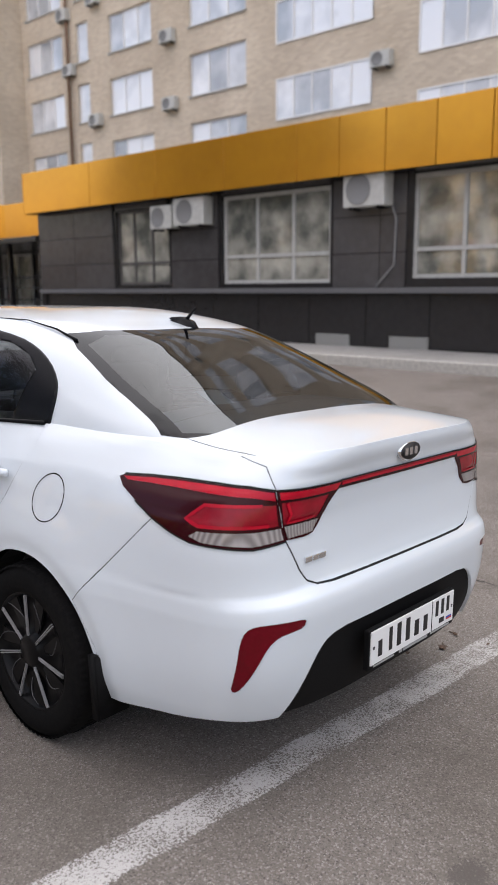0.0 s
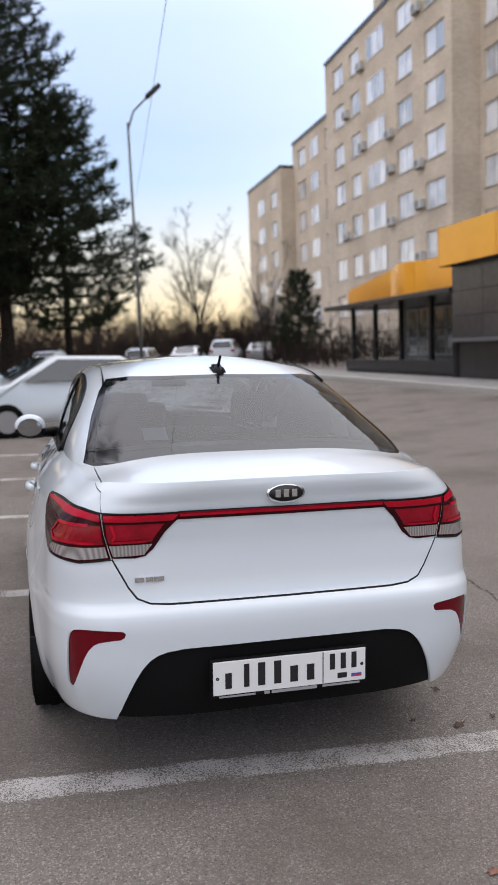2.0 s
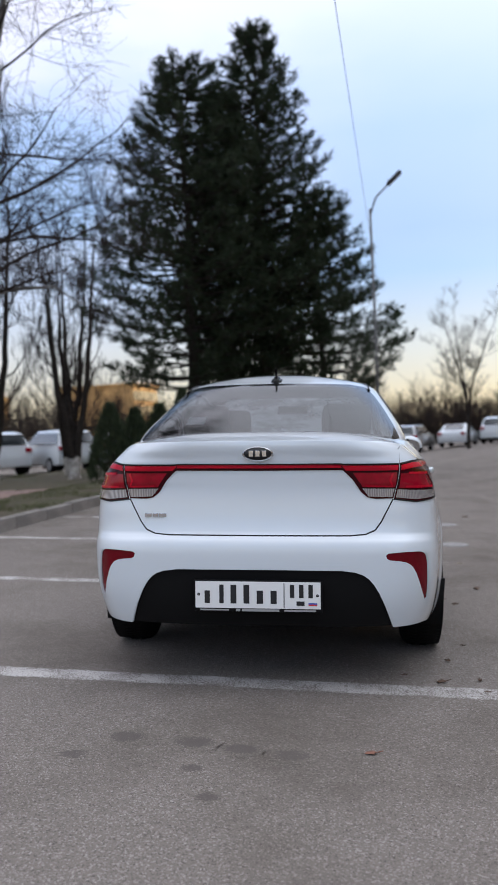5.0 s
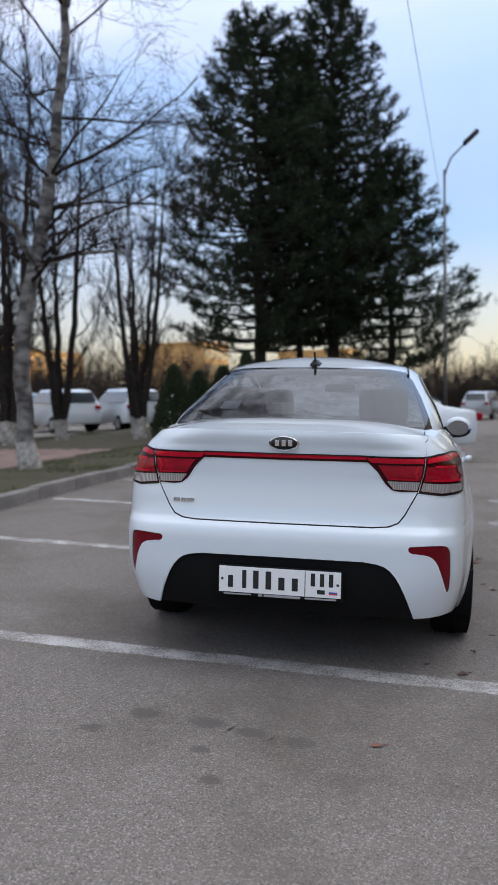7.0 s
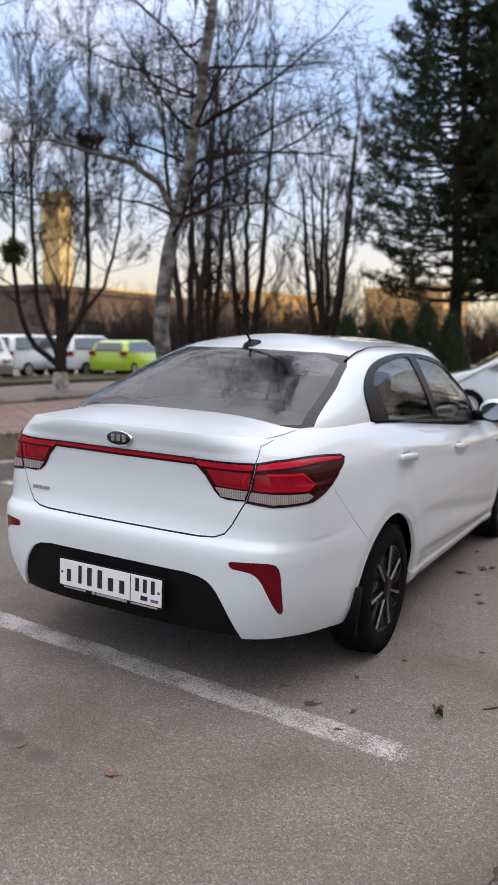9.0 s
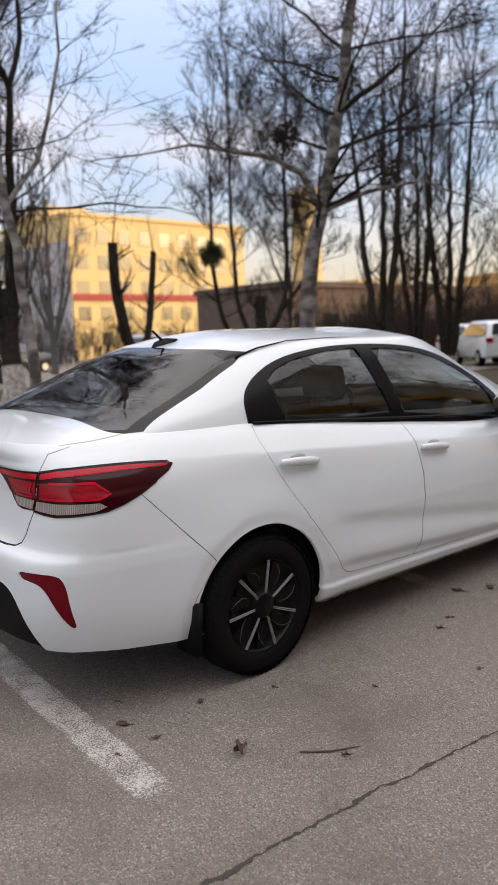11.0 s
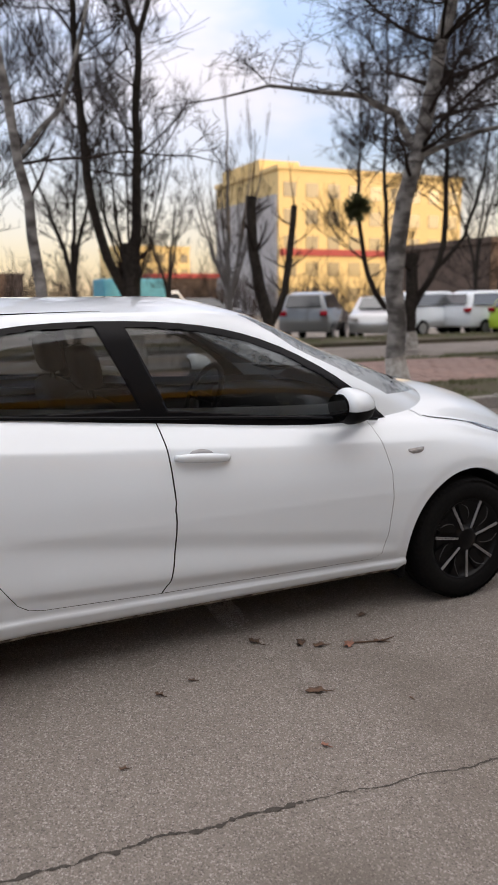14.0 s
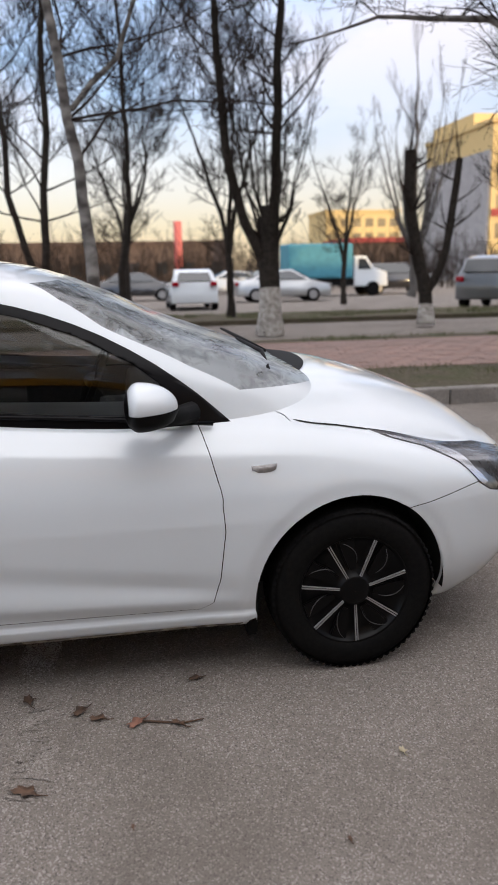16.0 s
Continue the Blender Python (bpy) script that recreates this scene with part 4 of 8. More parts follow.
# wheels
def wheel(y, s, turn):
    m = Matrix.Translation((s * 0.842, y, 0.303)) @ Matrix.Rotation(s * math.pi / 2, 4, "Y")
    hub = new("wheel")
    hub.parent, hub.matrix_basis = car, m
    bm = bmesh.new()
    prof = [(0.195, -0.175), (0.215, -0.185), (0.262, -0.190), (0.288, -0.180), (0.301, -0.160), (0.304, -0.095), (0.301, -0.03), (0.290, -0.010), (0.262, 0.004), (0.225, 0.002), (0.203, -0.006), (0.197, -0.02)]
    lathe(bm, prof, None, 72)
    rows = (-0.168, -0.165, -0.128, -0.125, -0.095, -0.068, -0.062, -0.006, -0.003)
    lug = (0.0, 1.0, 1.0, 0.0, 1.0, 1.0, 0.0, 1.0, 0.0)
    tread = []
    for h, up in zip(rows, lug):
        col = []
        for k in range(216):
            block = up * (1.0 if (k + (0 if h < -0.1 else 1)) % 3 else 0.0)
            r = 0.297 + 0.0095 * block - (0.006 if h > -0.01 or h < -0.16 else 0)
            t = 2 * math.pi * k / 216
            col.append(bm.verts.new((r * math.cos(t), r * math.sin(t), h)))
        tread.append(col)
    for r0, r1 in zip(tread, tread[1:]):
        for k in range(216):
            bm.faces.new((r0[k], r0[(k + 1) % 216], r1[(k + 1) % 216], r1[k]))
    part("tyre", bm, RUBBER, hub, "black winter tyre with blocky tread")
    bm = bmesh.new()
    lathe(bm, [(0.208, -0.012), (0.203, -0.005), (0.197, -0.010), (0.190, -0.03), (0.12, -0.034), (0.066, -0.020), (0.055, -0.006), (0.048, -0.001), (0.001, 0.001)], None, 56)
    part("hubcap", bm, HUBBLACK, hub, "black plastic hubcap")
    for k in range(7):
        t = radians(turn) + 2 * math.pi * k / 7
        for d in (-0.003, 0.003):
            bm = bmesh.new()
            prism(bm, [(0.056, d - 0.0015), (0.056, d + 0.0015), (0.120, d * 1.15 + 0.0018), (0.196, d * 1.35 + 0.002), (0.197, d * 1.35 - 0.002), (0.120, d * 1.15 - 0.0018)], "z", -0.009, -0.002, 0.0008)
            bmesh.ops.transform(bm, matrix=Matrix.Rotation(t, 4, "Z"), verts=bm.verts[:])
            if d < 0:
                both_bm = bm
            else:
                me2 = bpy.data.meshes.new("t")
                bm.to_mesh(me2)
                bm.free()
                both_bm.from_mesh(me2)
                bpy.data.meshes.remove(me2)
        part("spoke", both_bm, SILVER, hub, "silver-edged hubcap spoke", False)
        bm = bmesh.new()
        t2 = t + math.pi / 7
        prism(bm, [(0.072, -0.012), (0.072, 0.012), (0.130, 0.034), (0.192, 0.050), (0.192, -0.012), (0.130, -0.016)], "z", -0.036, -0.018, 0.004)
        bmesh.ops.transform(bm, matrix=Matrix.Rotation(t2, 4, "Z"), verts=bm.verts[:])
        part("dark_blade", bm, HUBBLACK, hub, "", False)
        bm = bmesh.new()
        arc = [(0.098 + 0.088 * q, t2 - 0.16 + 0.34 * q * q) for q in np.linspace(0, 1, 7)]
        tube(bm, [(r * math.cos(w), r * math.sin(w), -0.020 + 0.004 * q) for q, (r, w) in enumerate(arc)][:5] + [(r * math.cos(w), r * math.sin(w), -0.004) for r, w in arc[5:]], [0.0008, 0.0014, 0.0018, 0.0018, 0.0018, 0.0014, 0.0008], 5)
        part("blade_edge", bm, mat("dull_blade_edge", (0.075, 0.075, 0.078), 0.4, metal=0.4), hub, "thin dull silver edge of a dark blade")
    return hub


for y in (0.968, 3.578):
    for s in (1, -1):
        wheel(y, s, {(1, True): 158, (1, False): 172}.get((s, y > 2), 5))

# number plate: bars stand for its characters
plate = bmesh.new()
box(plate, -0.268, 0.268, -0.016, 0.004, 0.362, 0.492, 0.004)
pl = part("number_plate_frame", plate, BLACK, car, "black number plate holder", False)
bm = bmesh.new()
box(bm, -0.26, 0.26, -0.020, -0.015, 0.378, 0.488, 0.001)
pw = part("number_plate", bm, PLATEWHITE, pl, "white number plate with dark bars", False)
bm = bmesh.new()
for x0, x1, z0, z1 in ((-0.228, -0.192, 0.398, 0.450), (-0.165, -0.135, 0.398, 0.475), (-0.120, -0.080, 0.398, 0.475), (-0.066, -0.026, 0.398, 0.475), (-0.012, 0.032, 0.398, 0.452), (0.046, 0.088, 0.398, 0.452), (0.128, 0.158, 0.424, 0.478), (0.166, 0.196, 0.424, 0.478), (0.204, 0.234, 0.424, 0.478), (0.150, 0.205, 0.392, 0.410)):
    bm = bmesh.new()
    xm = (x0 + x1) / 2
    box(bm, xm - 0.3 * (x1 - x0), xm + 0.3 * (x1 - x0), -0.0212, -0.0195, z0, z1)
    part("plate_bar", bm, INK, pl, "dark bar in place of a character", False)
bm = bmesh.new()
box(bm, 0.1085, 0.1115, -0.0212, -0.0195, 0.380, 0.486)
part("plate_divider", bm, INK, pl, "", False)
for x in (-0.246, 0.247):
    bm = bmesh.new()
    lathe(bm, [(0.006, 0), (0.001, 0.0005)], Matrix.Translation((x, -0.0208, 0.434)) @ Matrix.Rotation(math.pi / 2, 4, "X"), 12)
    part("plate_bolt", bm, INK, pl)
for k, c in enumerate(((0.7, 0.7, 0.7), (0.03, 0.08, 0.4), (0.5, 0.03, 0.03))):
    bm = bmesh.new()
    box(bm, 0.210, 0.246, -0.0212, -0.0195, 0.404 - 0.006 * k, 0.410 - 0.006 * k)
    part("flag_stripe", bm, mat("flag_%d" % k, c, 0.5), pl, "", False)
bm = bmesh.new()
for x0, x1, h in ((-0.24, -0.12, 0.003), (-0.09, -0.072, 0.005), (-0.065, 0.09, 0.005), (0.11, 0.24, 0.0035)):
    bm = bmesh.new()
    box(bm, x0, x1, -0.0172, -0.0155, 0.370 - h, 0.370 + h)
    part("holder_bar", bm, mat("holder_print", (0.32, 0.32, 0.32), 0.5), pl, "pale bar in place of print", False)

# maker's badge and model badge as plain shapes
bm = bmesh.new()
N = 40
prism(bm, [(0.0645 * math.cos(2 * math.pi * k / N), 1.0165 + 0.033 * math.sin(2 * math.pi * k / N)) for k in range(N)], "y", 0.030, 0.046, 0.004)
bdg = part("badge", bm, CHROME, car, "oval chrome-rimmed black badge")
bm = bmesh.new()
prism(bm, [(0.058 * math.cos(2 * math.pi * k / N), 1.0165 + 0.027 * math.sin(2 * math.pi * k / N)) for k in range(N)], "y", 0.0285, 0.032, 0.001)
part("badge_field", bm, INK, bdg, "black badge field")
bm = bmesh.new()
for x in (-0.028, 0.0, 0.028):
    bm = bmesh.new()
    box(bm, x - 0.009, x + 0.009, 0.026, 0.029, 1.004, 1.029, 0.001)
    part("badge_bar", bm, CHROME, bdg, "chrome bar on the badge", False)
bm = bmesh.new()
for x, w in ((-0.478, 0.022), (-0.446, 0.016), (-0.415, 0.024)):
    y = wall(a_of_x(-x, 0.755), 0.755).y
    box(bm, x - w / 2 - 0.004, x + w / 2 + 0.004, y - 0.006, y + 0.002, 0.747, 0.763, 0.001)
part("model_badge", bm, CHROME, trunk_lid, "small chrome model badge as bars", False)


# handles, mirrors, small lamps, flaps
def handle(y, z, s):
    x = wall(a_of_y(y, z), z).x
    slope = radians(-4.5)
    m = Matrix.Translation((s * x, y, z)) @ Matrix.Rotation(slope, 4, "X")
    bm = bmesh.new()
    pts = []
    for t in np.linspace(-1, 1, 15):
        pts.append((s * (0.012 + 0.028 * (1 - abs(t) ** 4)), t * 0.115, 0.004 * (1 - t * t)))
    tube(bm, pts, [0.013 + 0.006 * (1 - (abs(t)) ** 3) for t in np.linspace(-1, 1, 15)], 12)
    bmesh.ops.scale(bm, vec=(0.75, 1, 1), verts=bm.verts[:])
    bmesh.ops.transform(bm, matrix=m, verts=bm.verts[:])
    h = part("door_handle", bm, PAINT, car, "white pull-type door handle")
    # no hollow is cut: a flat grey oval paints the recess's shade
    bm = bmesh.new()
    prism(bm, [(0.052 * math.cos(2 * math.pi * k / 24), 0.012 + 0.022 * math.sin(2 * math.pi * k / 24)) for k in range(24)], "x", -0.001, 0.0022 * 1)
    bmesh.ops.transform(bm, matrix=m @ Matrix.Diagonal((s, 1, 1, 1)), verts=bm.verts[:])
    part("handle_recess", bm, mat("recess_shade", (0.34, 0.34, 0.35), 0.35, coat=0.6), h, "flat grey oval painting the shade of the recess behind the handle")


for s in (1, -1):
    handle(1.20, 0.893, s)
    handle(2.195, 0.842, s)
    bm = bmesh.new()
    # mirror shell: rounded cap
    bmesh.ops.create_uvsphere(bm, u_segments=28, v_segments=18, radius=1.0)
    for v in bm.verts:
        c = v.co
        if c.y < 0:
            c.y *= 0.35
        c.x, c.y, c.z = c.x * 0.098, c.y * 0.125, c.z * 0.078 * (1 if c.z > 0 else 0.85)
        c.z += 0.0
    bmesh.ops.transform(bm, matrix=Matrix.Translation((s * 0.872, 2.845, 1.012)), verts=bm.verts[:])
    low = split_out(bm, [(2.5, 0.80), (2.5, 1.2), (2.812, 1.2), (2.812, 0.998), (2.845, 1.0), (3.2, 1.02), (3.2, 0.80)], "yz")
    for v in low.verts:
        v.co = Vector((s * 0.872, 2.845, 1.0)) + (v.co - Vector((s * 0.872, 2.845, 1.0))) * 1.03
        if v.co.z < 0.985:
            v.co.z -= 0.010
    mr = part("door_mirror", bm, PAINT, car, "white door mirror cap")
    part("mirror_base", low, BLACK, mr, "black lower mirror shell")
    bm = bmesh.new()
    tube(bm, [(s * 0.86, 2.87, 0.965), (s * 0.79, 2.96, 0.958), (s * 0.715, 3.03, 0.955)], [0.035, 0.03, 0.038], 10)
    part("mirror_arm", bm, BLACK, mr)
    bm = bmesh.new()
    bmesh.ops.create_circle(bm, cap_ends=True, radius=1, segments=28, matrix=Matrix.Translation((s * 0.872, 2.795, 1.008)) @ Matrix.Rotation(math.pi / 2, 4, "X") @ Matrix.Diagonal((0.076, 0.056, 1, 1)))
    part("mirror_glass", bm, mat("mirror_glass", (0.35, 0.36, 0.38), 0.02, metal=1.0), mr, "mirror glass")
    bm = bmesh.new()
    x = wall(a_of_y(3.255, 0.772), 0.772).x
    prism(bm, [(3.212, 0.782), (3.300, 0.786), (3.296, 0.768), (3.275, 0.757), (3.235, 0.756), (3.214, 0.768)], "x", s * (x - 0.01), s * (x + 0.006), 0.003)
    part("side_indicator", bm, CLEARLENS, car, "small clear side indicator")
    bm = bmesh.new()
    prism(bm, [(s * 0.70, 0.18), (s * 0.825, 0.18), (s * 0.84, 0.40), (s * 0.70, 0.40)], "y", 0.600, 0.640, 0.006)
    part("mudflap", bm, BLACK, car, "black mudflap behind the wheel")
    bm = bmesh.new()
    prism(bm, [(s * 0.70, 0.165), (s * 0.822, 0.165), (s * 0.830, 0.36), (s * 0.70, 0.38)], "y", 3.190, 3.228, 0.006)
    part("mudflap", bm, BLACK, car, "black mudflap behind the wheel")
fl = []
for k in range(41):
    t = 2 * math.pi * k / 40
    fl.append((a_of_y(0.868, 0.855) + 0.077 * math.cos(t), 0.853 + 0.077 * math.sin(t)))
part("fuel_flap_joint", both(ribbon(fl, 0.004, 0.0008), True), GAP, car, "round joint of the fuel filler flap")

SILLDIRT = mat("sill_dirt", (0.42, 0.39, 0.33), 0.9, grain=0.9, scale=25, second=(0.06, 0.05, 0.04), blotch=0.6, blotch_scale=4.0)
for side in (False, True):
    part("dirty_sill_edge", both(ribbon(P(*[("y", y, 0.222 - 0.006 * (y - 1.4)) for y in np.linspace(1.33, 3.17, 12)]), 0.015, 0.0012), side), SILLDIRT, car, "dirt and chipped paint along the sill edge")

# cabin
bm = bmesh.new()
box(bm, -0.66, 0.66, 1.0, 3.2, 0.25, 0.30)
box(bm, -0.66, 0.66, 0.55, 1.05, 0.95, 1.00)
for s in (1, -1):
    box(bm, s * 0.66 - 0.02, s * 0.66 + 0.02, 1.0, 3.15, 0.28, 0.93)
part("cabin_floor", bm, CABIN, car, "dark cabin floor and trim", False)


def seat(x, y, w, nm, base=0.30, back=1.02, head=True):
    bm = bmesh.new()
    box(bm, x - w / 2, x + w / 2, y, y + 0.50, base, base + 0.24, 0.06)
    b = part(nm, bm, CABIN, car, "dark grey cloth car seat")
    bm = bmesh.new()
    box(bm, x - w / 2, x + w / 2, -0.07, 0.07, 0, 0.60, 0.06)
    bmesh.ops.transform(bm, matrix=Matrix.Translation((0, y + 0.03, base + 0.16)) @ Matrix.Rotation(radians(14), 4, "X"), verts=bm.verts[:])
    part("seat_back", bm, CABIN, b)
    for hx in ([x] if w < 0.8 else [x - 0.38, x + 0.38]):
        bm = bmesh.new()
        box(bm, hx - 0.13, hx + 0.13, -0.05, 0.05, 0.62, 0.80, 0.045)
        for o in (-0.05, 0.05):
            tube(bm, [(hx + o, 0, 0.55), (hx + o, 0, 0.68)], [0.006, 0.006], 6)
        bmesh.ops.transform(bm, matrix=Matrix.Translation((0, y + 0.02, base + 0.18)) @ Matrix.Rotation(radians(12), 4, "X"), verts=bm.verts[:])
        part("headrest", bm, CABIN, b)


seat(0.36, 1.98, 0.50, "front_seat")
seat(-0.36, 1.98, 0.50, "front_seat")
seat(0.0, 1.13, 1.20, "rear_bench")
bm = bmesh.new()
box(bm, -0.66, 0.66, 2.85, 3.45, 0.62, 0.94, 0.08)
box(bm, -0.12, 0.12, 2.72, 2.9, 0.55, 0.88, 0.03)
part("dashboard", bm, CABIN, car, "dark dashboard")
bm = bmesh.new()
mm = Matrix.Translation((-0.36, 2.70, 0.90)) @ Matrix.Rotation(radians(66), 4, "X")
for k in range(32):
    t0, t1 = 2 * math.pi * k / 32, 2 * math.pi * (k + 1) / 32
    tube(bm, [mm @ Vector((0.185 * math.cos(t0), 0.185 * math.sin(t0), 0)), mm @ Vector((0.185 * math.cos(t1), 0.185 * math.sin(t1), 0))], [0.016, 0.016], 8, False)
for t in (0, math.pi, -math.pi / 2):
    tube(bm, [mm @ Vector((0, 0, 0.02)), mm @ Vector((0.18 * math.cos(t), 0.18 * math.sin(t), 0))], [0.03, 0.016], 8)
part("steering_wheel", bm, BLACK, car, "black steering wheel")
bm = bmesh.new()
box(bm, -0.11, 0.11, -0.008, 0.008, -0.03, 0.03, 0.007, Matrix.Translation((0, 2.62, 1.29)))
part("rear_view_mirror", bm, BLACK, car)
# wipers and the black cowl
bm = bmesh.new()
for j in range(0, 24):
    t0, t1 = -0.62 + 1.24 * j / 24, -0.62 + 1.24 * (j + 1) / 24
    q = []
    for x in (t0, t1):
        yb = 3.50 - 0.32 * abs(x / 0.62) ** 2.4
        q += [(x, yb - 0.06, 1.045 - 0.03 * x * x), (x, yb + 0.075, 1.036 - 0.12 * x * x)]
    bm.faces.new([bm.verts.new(q[k]) for k in (0, 1, 3, 2)])
part("cowl", bm, BLACK, car, "black plastic cowl below the windscreen")
for x0, x1 in ((0.50, -0.10), (-0.02, -0.55)):
    bm = bmesh.new()
    tube(bm, [(x0, 3.44 - 0.2 * abs(x0), 1.055), ((x0 + x1) / 2, 3.38, 1.085), (x1, 3.33, 1.105)], [0.011, 0.009, 0.006], 6)
    part("wiper", bm, BLACK, car, "black windscreen wiper")


# ---- ground ----
LT = math.tan(radians(LEAN))
RISE = curve([(-80, 0.0), (-30, 0.0), (-17, 0.08), (-9.5, 0.10), (-5, 0.10), (-3.6, 3.6 * LT), (0, 0.0), (3.0, -3.0 * LT), (5.0, -0.04), (8.0, 0.22), (9.0, 0.30), (14, 0.34), (90, 0.4)])


def ground_z(x, y=0.0):
    return -LT * x if -3.6 <= x <= 3.0 else RISE(x)


def stone_mix(name, base, dark, light, chip_scale, rough=0.9, stain=0.5, stain_scale=0.8, chip=0.5, bump=0.004, stain_color=None):
    """A ground surface of small chips in a binder, with soft stains."""
    if name in MATS:
        return MATS[name]
    m = bpy.data.materials.new(name)
    m.use_nodes = True
    nt = m.node_tree
    N, L = nt.nodes.new, nt.links.new
    p = nt.nodes["Principled BSDF"]
    p.inputs["Roughness"].default_value = rough
    p.inputs["Specular IOR Level"].default_value = 0.12
    tc = N("ShaderNodeTexCoord")
    vo = N("ShaderNodeTexVoronoi")
    vo.inputs["Scale"].default_value = chip_scale
    L(tc.outputs["Object"], vo.inputs["Vector"])
    ns = N("ShaderNodeTexNoise")
    ns.inputs["Scale"].default_value, ns.inputs["Detail"].default_value, ns.inputs["Roughness"].default_value = stain_scale, 8, 0.62
    L(tc.outputs["Object"], ns.inputs["Vector"])
    fine = N("ShaderNodeTexNoise")
    fine.inputs["Scale"].default_value, fine.inputs["Detail"].default_value = chip_scale * 1.3, 4
    L(tc.outputs["Object"], fine.inputs["Vector"])
    sep = N("ShaderNodeSeparateColor")
    L(vo.outputs["Color"], sep.inputs[0])
    r1 = N("ShaderNodeValToRGB")
    r1.color_ramp.elements[0].position, r1.color_ramp.elements[1].position = 0.0, 1.0
    r1.color_ramp.elements[0].color, r1.color_ramp.elements[1].color = (*dark, 1), (*light, 1)
    for pos in (0.22, 0.74):
        e = r1.color_ramp.elements.new(pos)
        e.color = (*base, 1)
    L(sep.outputs[0], r1.inputs[0])
    r2 = N("ShaderNodeValToRGB")
    r2.color_ramp.elements[0].position, r2.color_ramp.elements[1].position = 0.3, 0.7
    r2.color_ramp.elements[0].color, r2.color_ramp.elements[1].color = (*dark, 1), (*base, 1)
    L(fine.outputs[0], r2.inputs[0])
    m1 = N("ShaderNodeMix")
    m1.data_type = "RGBA"
    m1.inputs[0].default_value = chip
    L(r2.outputs[0], m1.inputs[6])
    L(r1.outputs[0], m1.inputs[7])
    mr = N("ShaderNodeMapRange")
    mr.inputs[1].default_value, mr.inputs[2].default_value, mr.inputs[3].default_value, mr.inputs[4].default_value = 0.47, 0.70, 0.0, stain
    L(ns.outputs[0], mr.inputs[0])
    m2 = N("ShaderNodeMix")
    m2.data_type = "RGBA"
    m2.inputs[7].default_value = (*(stain_color or dark), 1)
    L(mr.outputs[0], m2.inputs[0])
    L(m1.outputs[2], m2.inputs[6])
    L(m2.outputs[2], p.inputs["Base Color"])
    bp = N("ShaderNodeBump")
    bp.inputs["Distance"].default_value, bp.inputs["Strength"].default_value = bump, 0.8
    L(vo.outputs["Distance"], bp.inputs["Height"])
    L(bp.outputs[0], p.inputs["Normal"])
    MATS[name] = m
    return m


ASPHALT = stone_mix("worn_asphalt", (0.226, 0.200, 0.178), (0.080, 0.070, 0.061), (0.50, 0.465, 0.43), 210, stain=0.75, stain_scale=0.8, chip=0.58, bump=0.004, stain_color=(0.105, 0.090, 0.075))


def painted(name, color, dark, keep):
    """Road paint on the same asphalt, rubbed off in grains, most of all along its border."""
    m = ASPHALT.copy()
    m.name = name
    nt = m.node_tree
    N, L = nt.nodes.new, nt.links.new
    p = nt.nodes["Principled BSDF"]
    under = p.inputs["Base Color"].links[0].from_socket
    tc, at = N("ShaderNodeTexCoord"), N("ShaderNodeAttribute")
    at.attribute_name = "wear"
    grit, patch = N("ShaderNodeTexNoise"), N("ShaderNodeTexNoise")
    grit.inputs["Scale"].default_value, grit.inputs["Detail"].default_value, grit.inputs["Roughness"].default_value = 130, 5, 0.75
    patch.inputs["Scale"].default_value, patch.inputs["Detail"].default_value = 5.0, 6
    for n in (grit, patch):
        L(tc.outputs["Object"], n.inputs["Vector"])
    s1 = N("ShaderNodeMath")
    s1.operation = "MULTIPLY_ADD"
    s1.inputs[1].default_value = 0.42
    L(patch.outputs[0], s1.inputs[0])
    L(grit.outputs[0], s1.inputs[2])
    s2 = N("ShaderNodeMath")
    s2.operation = "MULTIPLY_ADD"
    s2.inputs[1].default_value = 0.26
    L(at.outputs["Fac"], s2.inputs[0])
    L(s1.outputs[0], s2.inputs[2])
    mr = N("ShaderNodeMapRange")
    mr.inputs[1].default_value, mr.inputs[2].default_value, mr.inputs[3].default_value, mr.inputs[4].default_value = keep, keep + 0.06, 1.0, 0.0
    L(s2.outputs[0], mr.inputs[0])
    tone = N("ShaderNodeMix")
    tone.data_type = "RGBA"
    tone.inputs[6].default_value, tone.inputs[7].default_value = (*color, 1), (*dark, 1)
    L(patch.outputs[0], tone.inputs[0])
    mx = N("ShaderNodeMix")
    mx.data_type = "RGBA"
    L(mr.outputs[0], mx.inputs[0])
    L(under, mx.inputs[6])
    L(tone.outputs[2], mx.inputs[7])
    L(mx.outputs[2], p.inputs["Base Color"])
    MATS[name] = m
    return m


PAVED = stone_mix("pale_concrete", (0.36, 0.35, 0.33), (0.22, 0.21, 0.20), (0.45, 0.44, 0.42), 40, stain=0.5)
SOIL = stone_mix("brown_soil", (0.10, 0.085, 0.06), (0.045, 0.038, 0.028), (0.17, 0.14, 0.10), 30, stain=0.7, stain_scale=1.6, bump=0.02, stain_color=(0.06, 0.075, 0.03))
WORN = painted("worn_white_paint", (0.62, 0.60, 0.58), (0.38, 0.36, 0.34), 0.73)
FAINT = painted("faint_white_paint", (0.36, 0.33, 0.30), (0.22, 0.20, 0.18), 0.665)
gm = bmesh.new()
xs = [-900, -300, -120, -80, -50, -30, -20, -13, -9.3, -6, -4.0, -3.6, -2, 0, 2, 3, 3.5, 4, 4.5, 5, 5.5, 6, 6.5, 7, 7.5, 8, 8.6, 9.0, 14, 30, 90, 300, 900]
ys = [-900, -300, -100, -40, -15, -5, 0, 5, 10, 20, 40, 80, 150, 300, 900]
